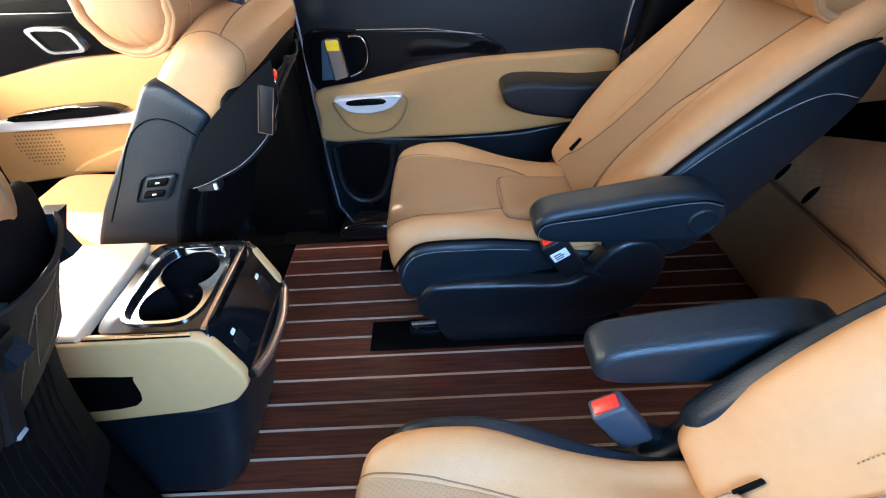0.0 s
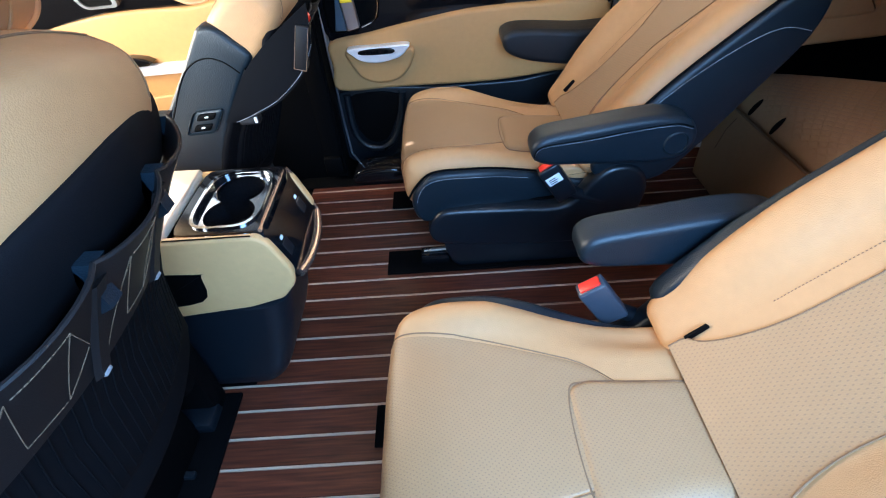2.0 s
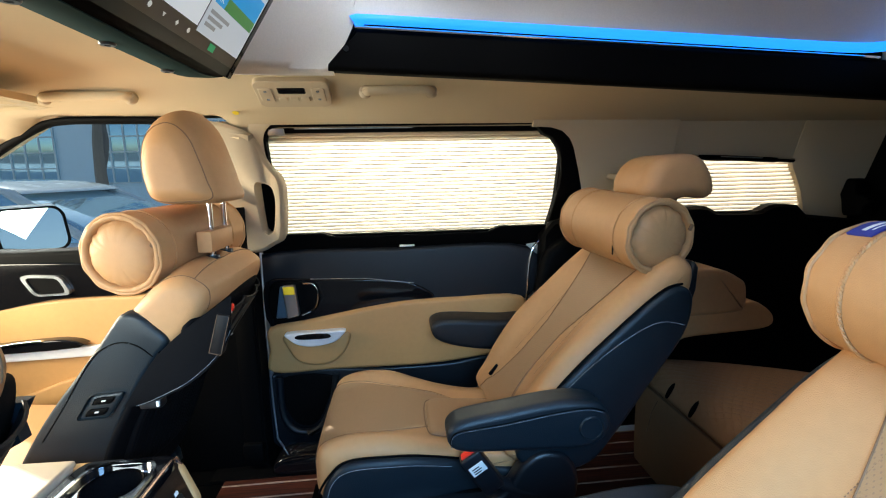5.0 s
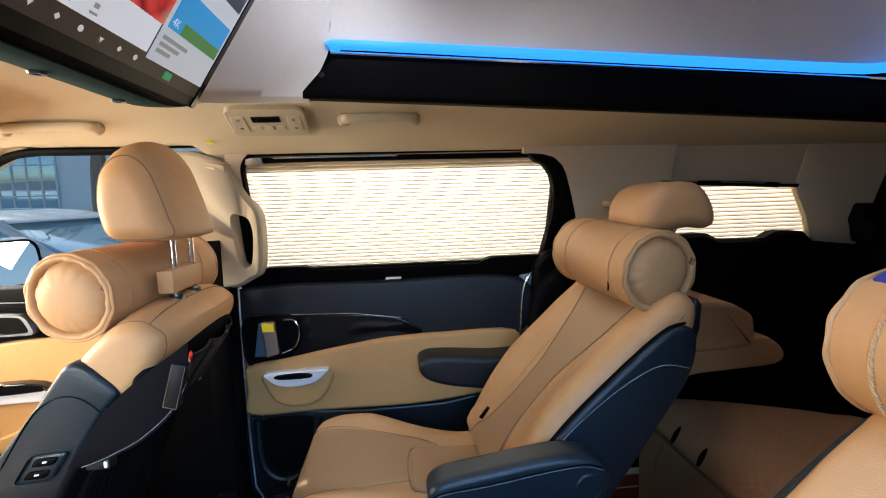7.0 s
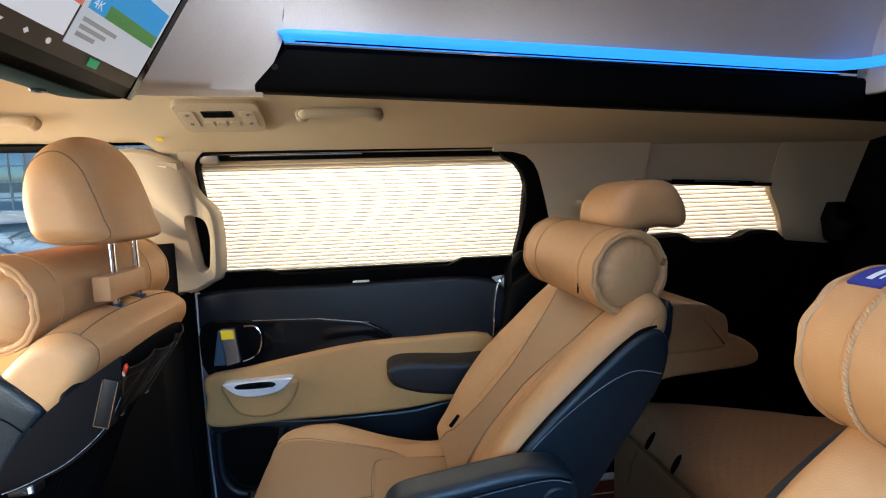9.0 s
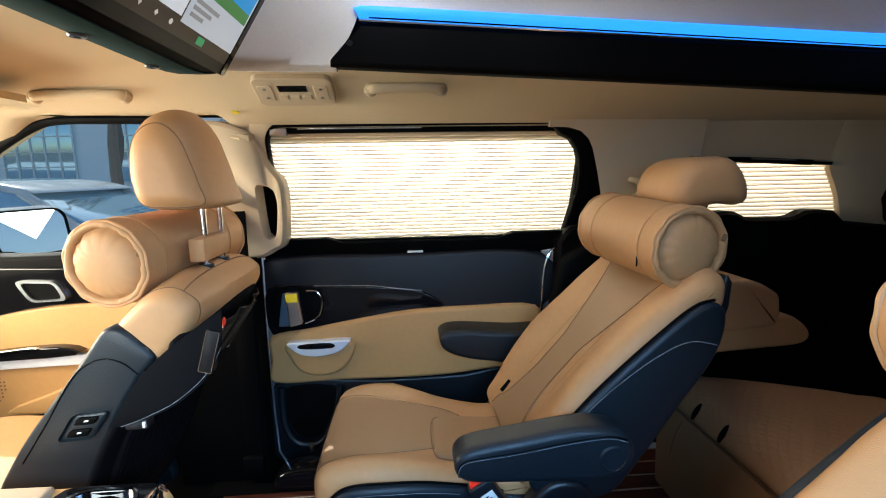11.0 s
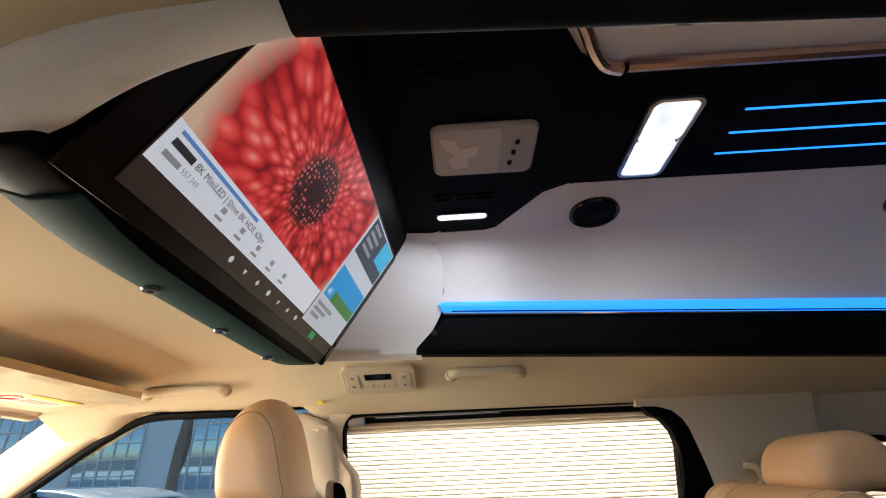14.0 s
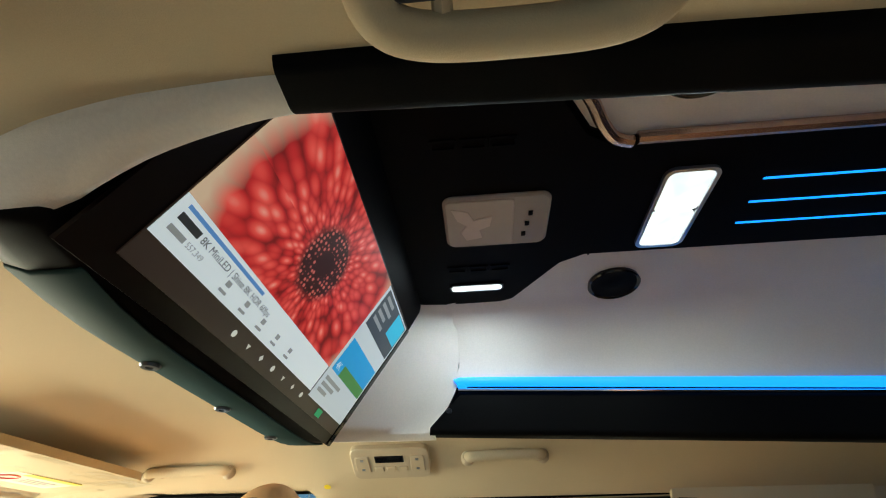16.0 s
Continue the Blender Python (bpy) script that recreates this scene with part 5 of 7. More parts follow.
    part("seam", tube([cw(Vector((p.x, Y(p.y), 0.3665 - 0.05 * (p.x - 0.166))), Y(p.y)) for p in lap], 0.0014, 6), SEAM, cu)
    up_ = 0.012 if s < 0 else 0.0
    # a black tube draws the shade in the crease below the backrest
    part("hinge_shade", tube([cw(Vector((0.356, Y(0.075 + (W - 0.15) * k / 16), 0.3545)), Y(0.075 + (W - 0.15) * k / 16)) for k in range(17)], 0.0032, 6), BLACK, t, "black tube added as the shade under the backrest")
    # dark side walls of the cushion
    side = V2((-0.088, 0.262), (-0.072, 0.312), (-0.035, 0.350), (0.03, 0.358), (0.12, 0.350), (0.22, 0.322), (0.32, 0.292), (0.42, 0.27), (0.42, 0.235), (0.20, 0.225), (-0.02, 0.205), (-0.07, 0.212))
    for v in (0.0, W):
        lo, hi = sorted((Y(v), Y(v + (0.05 if v == 0 else -0.05))))
        part("cushion_side", pillow([Vector((p.x, p.y + (up_ if p.y > 0.26 else 0))) for p in side], lo, hi, 0.016, n=5, steps=4, mid=3, warp=lambda p, w: narrow(p)), NAVY, t, "dark navy leather side panel")
    seam = spline([(-0.074, 0.275), (-0.060, 0.312), (-0.03, 0.336), (0.03, 0.343), (0.12, 0.335), (0.22, 0.309)], 8, closed=False)
    stitches([narrow(Vector((p.x, Y(-0.0005), p.y))) for p in seam], 0.0005, THREAD, t, "pale stitching", 0.003, 0.0012)
    edge = spline([(-0.094, 0.285), (-0.074, 0.318), (-0.035, 0.355), (0.03, 0.363), (0.12, 0.355), (0.22, 0.327), (0.32, 0.297)], 6, closed=False)
    part("piping", tube([narrow(Vector((p.x, Y(0.010), p.y))) for p in edge], 0.003, 6), BLACK, t)
    # plastic valance, plinth and rail
    val = V2((-0.05, 0.19), (-0.02, 0.238), (0.03, 0.247), (0.17, 0.243), (0.29, 0.238), (0.34, 0.262), (0.385, 0.325), (0.43, 0.352), (0.49, 0.34), (0.52, 0.28), (0.505, 0.19), (0.46, 0.135), (0.38, 0.112), (0.27, 0.110), (0.14, 0.116), (0.04, 0.126), (-0.015, 0.132), (-0.042, 0.15))
    for v in (-0.012, W + 0.012):
        lo, hi = sorted((Y(v), Y(v + (0.05 if v < 0.1 else -0.05))))
        part("valance", pillow(val, lo, hi, 0.014, n=5, steps=4, mid=3), PLASTIC, t, "dark blue-grey plastic valance")
    pl = V2((0.03, 0.008), (0.008, 0.03), (-0.008, 0.07), (-0.014, 0.125), (0.44, 0.115), (0.43, 0.05), (0.40, 0.012))
    lo, hi = sorted((Y(0.024), Y(W - 0.024)))
    part("plinth", pillow(pl, lo, hi, 0.008, n=3, steps=3, mid=2, smooth=False), PLASTIC, t)
    part("underframe", box((-0.02, *sorted((Y(0.03), Y(W - 0.03)))[:1], 0.10), (0.42, sorted((Y(0.03), Y(W - 0.03)))[1], 0.24), 0.01), BLACK, t)
    # backrest
    back = V2((0.350, 0.33), (0.385, 0.40), (0.435, 0.475), (0.52, 0.575), (0.62, 0.68), (0.69, 0.757), (0.735, 0.805), (0.775, 0.815), (0.805, 0.785), (0.798, 0.715), (0.765, 0.625), (0.70, 0.515), (0.62, 0.40), (0.54, 0.31), (0.44, 0.285))
    d = Vector((-0.74, 0, 0.67))
    def bw(p, w):
        v = abs(w - Y(W / 2)) / (W / 2)
        q = p.copy()
        front = (p.x - 0.56) * d.x + (p.z - 0.56) * d.z
        if front > 0.0:
            k = min(1.0, front / 0.05)
            bol = max(0.0, min(1.0, (v - 0.42) / 0.3))
            low = max(0.15, 1 - abs(p.z - 0.55) / 0.30)
            q += d * k * (0.030 * bol * bol * (3 - 2 * bol) * low - 0.024 * (1 - v * v))
        if p.z > 0.70:
            q.z -= 0.030 * v ** 4 * (p.z - 0.70) / 0.1
        return q
    a, b = span(0.012, W - 0.012)
    bk = part("backrest", pillow(back, a, b, 0.038, n=7, steps=7, mid=24, warp=bw), TAN, t, "tan leather backrest")
    front_line = spline([(0.3585, 0.345), (0.372, 0.37), (0.385, 0.40), (0.435, 0.475), (0.52, 0.575), (0.62, 0.68), (0.70, 0.768)], 7, closed=False)
    def back_margin(f):
        k = max(0.0, min(1.0, (f - 0.12) / 0.45))
        return 0.130 + 0.055 * k * k * (3 - 2 * k) - 0.26 * max(0.0, f - 0.68)
    rows_ = []
    for k, (x, z) in enumerate(front_line):
        f_ = k / (len(front_line) - 1)
        m_ = back_margin(f_)
        outer_ = m_ - (0.05 if s < 0 else 0.0)
        ws = [Y(m_ + (W - m_ - outer_) * i / 12) for i in range(13)]
        top_ = [bw(Vector((x, w, z)), w) + d * (0.0012 + 0.014 * max(0.0, 1 - f_ / 0.55)) for w in ws]
        rows_.append(top_ + [p - d * 0.020 for p in top_[::-1]])
    part("backrest_middle", rings_mesh(rows_), PERF, bk, "perforated tan leather middle")
    for e in (0, 12):
        part("seam", tube([r_[e] + d * 0.0004 for r_ in rows_], 0.0012, 6), SEAM, bk)
    for m_ in (0.150, W - 0.150):
        dots = [bw(Vector((x, Y(m_), z)), Y(m_)) + d * 0.0006 for x, z in front_line[22:40]]
        stitches(dots, 0.0006, SEAM, bk, "dotted seam on the bolster", 0.0025, 0.0025)
    sidep = V2((0.37, 0.345), (0.44, 0.462), (0.52, 0.552), (0.64, 0.662), (0.72, 0.725), (0.765, 0.737), (0.792, 0.705), (0.775, 0.62), (0.70, 0.505), (0.62, 0.385), (0.55, 0.305), (0.44, 0.29))
    for v in (0.0, W):
        lo, hi = sorted((Y(v), Y(v + (0.05 if v == 0 else -0.05))))
        part("backrest_side", pillow([Vector((p.x - 0.9 * up_, p.y + 0.9 * up_)) if k_ < 6 else p for k_, p in enumerate(sidep)], lo, hi, 0.014, n=5, steps=4, mid=3), NAVY, bk, "dark navy leather side panel")
    st1 = spline([(0.47, 0.485), (0.55, 0.560), (0.64, 0.625), (0.71, 0.655), (0.772, 0.645)], 8, closed=False)
    stitches([(p.x, Y(-0.001), p.y) for p in st1], 0.0005, THREAD, bk, "pale stitching", 0.003, 0.0012)
    edge2 = spline([(0.40, 0.40), (0.44, 0.467), (0.52, 0.557), (0.64, 0.667), (0.72, 0.730), (0.765, 0.742)], 6, closed=False)
    part("piping", tube([(p.x, Y(0.009), p.y) for p in edge2], 0.0028, 6), BLACK, bk)
    shell = V2((0.56, 0.29), (0.72, 0.515), (0.785, 0.62), (0.815, 0.72), (0.818, 0.775), (0.80, 0.79), (0.77, 0.62), (0.68, 0.50), (0.54, 0.31))
    a, b = span(0.03, W - 0.03)
    part("back_shell", pillow(shell, a, b, 0.006, n=3, steps=3, mid=4, smooth=False), PLASTIC, bk)
    x, z = (0.388, 0.404) if s > 0 else (0.381, 0.392)
    w = Y(W - 0.126) if s > 0 else Y(0.132)
    c = bw(Vector((x, w, z)), w)
    tab = box((-0.020, -0.0025, -0.004), (0.020, 0.0025, 0.007), 0.001)
    part("seam_tab", turn_bm(tab, Matrix.Translation(c + d * 0.003) @ Matrix.Rotation(radians(-50), 4, "Y")), BLACK, bk, "small black seam tag")
    # aisle armrest on its pivot
    arm = V2((0.198, 0.462), (0.204, 0.486), (0.235, 0.503), (0.32, 0.516), (0.42, 0.530), (0.49, 0.531), (0.54, 0.515), (0.560, 0.475), (0.545, 0.437), (0.50, 0.418), (0.40, 0.420), (0.30, 0.424), (0.240, 0.428), (0.208, 0.440))
    lo, hi = sorted((Y(-0.012), Y(-0.088)))
    ax_, az_ = (0.0, -0.012) if s > 0 else (0.032, -0.034)
    arm = [Vector((p.x + ax_, p.y + az_)) for p in arm]
    ar = part("armrest", pillow(arm, lo, hi, 0.017, n=6, steps=6, mid=5), NAVY, t, "dark navy padded armrest")
    mark = spline([(0.206, 0.448), (0.206, 0.466), (0.218, 0.480), (0.25, 0.486), (0.32, 0.493), (0.42, 0.508), (0.50, 0.515), (0.54, 0.505)], 6, closed=False)
    part("arm_seam", tube([(p.x, Y(-0.0872), p.y) for p in [Vector((q_.x + ax_, q_.y + az_)) for q_ in mark]], 0.0016, 6), BLACK, ar)
    stitches([(p.x, Y(-0.0884), p.y - 0.004) for p in [Vector((q_.x + ax_, q_.y + az_)) for q_ in mark]], 0.0004, THREAD, ar, "fine pale stitching", 0.003, 0.0015)
    part("pivot_cap", lathe([(0.0001, 0), (0.027, 0), (0.028, 0.004), (0.025, 0.007), (0.024, 0.004), (0.0001, 0.004)], (0.512 + ax_, Y(-0.0855), 0.468 + az_), (0, -s, 0), 32), NAVY, ar, "round pivot cap")
    # buckle on its stalk
    stalk = [(0.42, Y(0.0), 0.25), (0.375, Y(-0.002), 0.262), (0.325, Y(-0.004), 0.285)]
    bu = part("buckle_stalk", tube(spline(stalk, 5, closed=False), 0.016, 10, 0.6), PLASTIC, t)
    bx = Matrix.Translation((0.284, Y(-0.004), 0.320)) @ Matrix.Rotation(radians(-34), 4, "Y")
    part("buckle", turn_bm(box((-0.027, -0.017, -0.058), (0.027, 0.017, 0.054), 0.006, 3), bx), BUCKLE if s < 0 else PLASTIC, bu, "grey belt buckle")
    part("release_button", turn_bm(box((-0.020, -0.011, 0.050), (0.020, 0.011, 0.058), 0.003), bx), RED, bu, "red release button")
    if s > 0:
        part("buckle_label", turn_bm(box((-0.020, -0.0182, 0.005), (0.018, -0.0165, 0.030), 0.0005), bx), WHITE, bu, "white paper label")
        for k in range(3):
            part("label_bar", turn_bm(box((-0.014, -0.0188, 0.009 + 0.006 * k), (0.004 + 0.004 * (k % 2), -0.0180, 0.0115 + 0.006 * k), 0.0002), bx), BLACK, bu)
    # headrest leaning back on two rods
    hr = V2((0.738, 0.945), (0.745, 0.995), (0.778, 1.032), (0.835, 1.045), (0.892, 1.036), (0.925, 0.990), (0.933, 0.942), (0.91, 0.928), (0.87, 0.932), (0.82, 0.925), (0.77, 0.920))
    a, b = Y(W / 2) - 0.108, Y(W / 2) + 0.108
    hd_ = part("headrest", pillow(hr, a, b, 0.045, n=6, steps=7, mid=8, shrink=True), TAN, t, "tan leather headrest")
    for v in (-0.06, 0.06):
        part("headrest_rod", tube([(0.765, Y(W / 2) + v, 0.80), (0.85, Y(W / 2) + v, 0.94)], 0.006, 10), CHROME, hd_, "chrome rod")
    # seat rail on the floor
    for v in (0.04, W - 0.12):
        lo, hi = sorted((Y(v - 0.03), Y(v + 0.07)))
        part("floor_rail", box((-0.19, lo, 0.002), (0.50, hi, 0.010), 0.003), BLACK, t, "black floor rail cover")
        part("rail_shoe", box((-0.085, lo + 0.030, 0.010), (0.0, hi - 0.030, 0.045), 0.006), GLOSS, t)
        part("rail_bar", tube([(-0.075, lo + 0.05, 0.05), (0.02, lo + 0.05, 0.055)], 0.006, 8), SATIN, t)
    return t


captain_seat(0.80, 1, "tan and navy leather captain seat, reclined, beside the sliding door")
captain_seat(0.392, -1, "tan and navy leather captain seat, reclined, by the open doorway")


def roll_pillow(p, q, r, label, strap=None, tag=False):
    """A bolster between two points, gathered at its ends."""
    p, q = Vector(p), Vector(q)
    ax = (q - p).normalized()
    L = (q - p).length
    t = thing("neck_pillow", (p + q) / 2 - Vector((0, 0, r)), label, "pillow", "neck pillows")
    rot = Vector((0, 0, 1)).rotation_difference(ax).to_matrix()
    # the end: a padded cap sunk behind a gathered flange with a thin outer piping
    prof = [(0.004, -0.013), (0.30 * r, -0.0125), (0.52 * r, -0.010), (0.68 * r, -0.005), (0.77 * r, 0.001), (0.815 * r, 0.007), (0.83 * r, 0.008), (0.85 * r, 0.001), (0.90 * r, -0.003), (0.955 * r, -0.002), (0.985 * r, 0.003), (1.0 * r, 0.012), (1.008 * r, 0.05), (1.012 * r, L / 2)]
    prof += [(a, L - h) for a, h in prof[:-1][::-1]]
    n = 96
    rng = random.Random(int(1000 * L) + int(500 * p.x))
    folds = [(2 * math.pi * (k + rng.uniform(-0.3, 0.3)) / 13, rng.uniform(0.05, 0.10), rng.uniform(0.4, 1.0)) for k in range(13)]
    def fold(a):
        return max(amp * math.exp(-(((a - c + math.pi) % (2 * math.pi) - math.pi) / wd) ** 2) for c, wd, amp in folds)
    rings = []
    for rr, h in prof:
        ring = []
        side = 1 if h < L / 2 else -1
        q_ = rr / r
        for k in range(n):
            a = 2 * math.pi * k / n
            g = fold(a)
            near = max(0.0, 1 - min(h, L - h) / 0.05)
            wob = 1 + 0.006 * near * math.sin(7 * a + 1.3 * math.sin(2 * a)) * (q_ > 0.9) + 0.006 * math.sin(3 * a + 8 * h)
            dent = 0.0055 * g * (0.45 < q_ < 0.84) * (q_ - 0.45) / 0.38 - 0.0035 * g * (0.84 < q_ < 0.97)
            pinch = 1 - 0.035 * g * (0.80 < q_ < 0.92)
            ring.append(p + rot @ Vector((rr * wob * pinch * math.cos(a), rr * wob * pinch * math.sin(a), h + side * dent)))
        rings.append(ring)
    part("cover", rings_mesh(rings), TAN, t, "tan leather cover", sharp=80)
    for h in (0.003, L - 0.003):
        pts = []
        for k in range(111):
            a_ = math.tau * k / 110
            rad = 0.985 * r * (1 + 0.009 * abs(math.sin(5.5 * a_ + 0.7 * math.sin(2 * a_))) + 0.006 * math.sin(3 * a_))
            pts.append(p + rot @ Vector((rad * math.cos(a_), rad * math.sin(a_), h + 0.0015 * math.sin(11 * a_))))
        part("end_piping", tube(pts, 0.0038, 8), TAN, t, "thin outer piping")
    for h in (0.055, L - 0.075):
        pts = [p + rot @ Vector((1.02 * r * math.cos(k / 40 * 6.283), 1.02 * r * math.sin(k / 40 * 6.283), h)) for k in range(41)]
        part("seam", tube(pts, 0.0016, 6), TAN, t)
    c = p + rot @ Vector((0, 0, -0.003))
    part("zip_pull", turn_bm(box((-0.004, -0.003, -0.008), (0.004, 0.003, 0.008), 0.0015), Matrix.Translation(p + Vector((0.80 * r, -0.004, 0.25 * r))) @ Matrix.Rotation(0.5, 4, "Y")), SEAM, t)
    if strap:
        part("strap", box(*strap, 0.004), TAN, t, "tan leather strap round the headrest rods")
    if tag:
        part("zip_tab", box(*tag, 0.001), BLACK, t, "dark zip tab")
    return t


roll_pillow((0.730, 0.852, 0.846), (0.692, 1.190, 0.862), 0.0905, "tan leather neck roll hung on the second row headrest", tag=((0.634, 0.8995, 0.800), (0.638, 0.9025, 0.824)))
near_roll = roll_pillow((0.740, 0.372, 0.843), (0.718, 0.02, 0.848), 0.088, "tan leather neck roll with a blue tag by the doorway")


def on_roll(deg, y, r):
    """A point on the round of the doorway seat's neck roll, deg forward of its crown."""
    k = (0.372 - y) / 0.352
    return Vector((0.740 - 0.022 * k - math.sin(radians(deg)) * r, y, 0.843 + 0.005 * k + math.cos(radians(deg)) * r))


def roll_patch(a0, a1, y0, y1, r, thick):
    rings = []
    for k in range(9):
        a = a0 + (a1 - a0) * k / 8
        rings.append([on_roll(a, y0, r), on_roll(a, y1, r), on_roll(a, y1, r - thick), on_roll(a, y0, r - thick)])
    return rings_mesh(rings)


woven = part("woven_tag", roll_patch(-8, 32, 0.328, 0.362, 0.0915, 0.003), BLUE_LABEL, near_roll, "blue woven tag")
part("tag_mark", roll_patch(-2, 26, 0.343, 0.349, 0.0920, 0.001), WHITE, woven)
part("tag_mark", roll_patch(2, 24, 0.336, 0.338, 0.0920, 0.001), WHITE, woven)
for turn in (0.0, math.pi):
    cord = []
    for k in range(361):
        w = math.tau * k / 6 + turn
        cord.append(on_roll(k, 0.319 + 0.0013 * math.cos(w), 0.0897 + 0.0011 * math.sin(w)))
    part("braided_cord", tube(cord, 0.0019, 6), TAN, near_roll, "tan braided cord")

roll_pillow((-0.470, 0.838, 0.854), (-0.418, 1.225, 0.862), 0.086, "tan leather neck roll strapped to the passenger headrest", strap=((-0.350, 0.922, 0.838), (-0.316, 1.062, 0.888)))
roll_pillow((-0.490, 0.385, 0.935), (-0.470, 0.05, 0.938), 0.084, "tan leather neck roll strapped to the driver headrest", strap=((-0.392, 0.08, 0.922), (-0.341, 0.243, 0.980)))


# ---- front seats ----
def front_seat(y_in, s, label, lift=(0.0, 0.0), upright=0.0):
    W = 0.45
    def Y(v):
        return y_in + s * v
    def span(a, b):
        return (min(Y(a), Y(b)), max(Y(a), Y(b)))
    t = thing("front_seat", (-0.75, Y(W / 2), 0), label, "seat", "front seats")
    cush = V2((-1.10, 0.27), (-1.09, 0.335), (-1.02, 0.37), (-0.85, 0.36), (-0.68, 0.345), (-0.63, 0.32), (-0.63, 0.22), (-0.85, 0.20), (-1.06, 0.21))
    a, b = span(0.012, W - 0.012)
    part("cushion", pillow(cush, a, b, 0.04, n=5, steps=5, mid=8), TAN, t, "tan leather seat cushion")
    for v in (0.0, W):
        lo, hi = sorted((Y(v), Y(v + (0.04 if v == 0 else -0.04))))
        part("cushion_side", pillow(V2((-1.06, 0.12), (-1.07, 0.30), (-0.85, 0.33), (-0.66, 0.32), (-0.62, 0.24), (-0.62, 0.12)), lo, hi, 0.01, n=4, steps=3, mid=2), NAVY if s > 0 else BLACK, t)
    if s < 0:
        part("armrest", pillow(V2((-0.95, 0.37), (-0.95, 0.47), (-0.80, 0.53), (-0.67, 0.60), (-0.63, 0.50), (-0.70, 0.36)), Y(-0.008), Y(-0.088), 0.012, n=4, steps=3, mid=2), NAVY, t, "dark navy folding armrest")
    part("pedestal", box((-1.0, min(Y(0.03), Y(W - 0.03)), 0.0 - lift[1]), (-0.63, max(Y(0.03), Y(W - 0.03)), 0.22), 0.02), BLACK, t)
    if s < 0:
        part("seat_rail_cover", box((-1.0, 0.379, 0.01 - lift[1]), (-0.60, 0.438, 0.35), 0.015), BLACK, t, "black plastic cover beside the console")
        dx, dz = lift[0], lift[1]
        track = part("seat_track", box((-0.95 - dx, 0.05, 0.002 - dz), (-0.522 - dx, 0.436, 0.014 - dz), 0.004), BLACK, t, "black seat track plate")
        part("track_end", box((-0.66 - dx, 0.335, 0.010 - dz), (-0.556 - dx, 0.400, 0.046 - dz), 0.008), PLASTIC, track)
        for y in (0.245, 0.425):
            part("bolt", box((-0.60 - dx, y - 0.012, 0.010 - dz), (-0.565 - dx, y + 0.004, 0.024 - dz), 0.004), PLASTIC, track)
    back = V2((-0.70, 0.33), (-0.70, 0.40), (-0.665, 0.465), (-0.62, 0.53), (-0.558, 0.606), (-0.507, 0.670), (-0.458, 0.736), (-0.415, 0.788), (-0.375, 0.820), (-0.335, 0.824), (-0.308, 0.80), (-0.308, 0.75), (-0.352, 0.68), (-0.398, 0.625), (-0.454, 0.542), (-0.504, 0.447), (-0.538, 0.35), (-0.58, 0.30), (-0.63, 0.29))
    def bw(p, w):
        v = abs(w - Y(W / 2)) / (W / 2)
        q = p.copy()
        if s < 0 and p.z > 0.72:
            q.z += 0.028 * (1 - v * v) * min(1.0, (p.z - 0.72) / 0.08)
        if p.z > 0.68:
            q.z -= 0.028 * v ** 3 * (p.z - 0.68) / 0.13
        if (p.x + 0.46) * 0.8 - (p.z - 0.60) * 0.55 > 0:
            q.x += 0.036 * (1 - v * v) * min(1.0, ((p.x + 0.46) * 0.8 - (p.z - 0.60) * 0.55) / 0.02)
        return q
    a, b = span(0.010, W - 0.010)
    bk = part("backrest", pillow(back, a, b, 0.026, n=7, steps=6, mid=14, warp=bw), TAN, t, "tan leather backrest")
    sidep = V2((-0.70, 0.34), (-0.702, 0.405), (-0.667, 0.470), (-0.622, 0.535), (-0.560, 0.611), (-0.509, 0.675), (-0.480, 0.714), (-0.458, 0.738), (-0.428, 0.738), (-0.399, 0.712), (-0.372, 0.676), (-0.403, 0.637), (-0.457, 0.552), (-0.505, 0.457), (-0.54, 0.36), (-0.58, 0.30))
    for v in (0.0, W):
        lo, hi = sorted((Y(v), Y(v + (0.045 if v == 0 else -0.045))))
        sp = part("backrest_side", pillow(sidep, lo, hi, 0.012, n=5, steps=4, mid=3), NAVY, bk, "dark navy leather side panel")
    st1 = spline([(-0.640, 0.475), (-0.585, 0.555), (-0.533, 0.635), (-0.50, 0.668), (-0.464, 0.681), (-0.431, 0.672), (-0.404, 0.647)], 8, closed=False)
    stitches([(p.x, Y(-0.001), p.y) for p in st1], 0.0005, THREAD, bk, "pale stitching", 0.003, 0.0012)
    part("panel_seam", tube([(p.x, Y(-0.0002), p.y) for p in st1], 0.0016, 6), BLACK, bk)
    w = Y(0.037)
    ring = [p for p in spline(back, 7) if p.y > 0.735 and p.x > -0.43]
    part("seam", tube([bw(Vector((p.x, w, p.y)), w) for p in ring], 0.0013, 6), SEAM, bk)
    part("seam", tube([bw(Vector((-0.320, Y(0.037 + (W - 0.074) * f / 20), 0.8175)), Y(0.037 + (W - 0.074) * f / 20)) for f in range(21)], 0.0013, 6), SEAM, bk)
    # dark protective back cover with pockets
    cover = V2((-0.270, 0.752), (-0.286, 0.71), (-0.335, 0.637), (-0.393, 0.552), (-0.445, 0.457), (-0.480, 0.36), (-0.498, 0.30), (-0.514, 0.30), (-0.496, 0.36), (-0.461, 0.457), (-0.409, 0.552), (-0.351, 0.637), (-0.302, 0.71), (-0.284, 0.758))
    def cw(p, w):
        v = (w - Y(W / 2)) / (W / 2) * s
        q = p.copy()
        q.x -= 0.055 * v * v
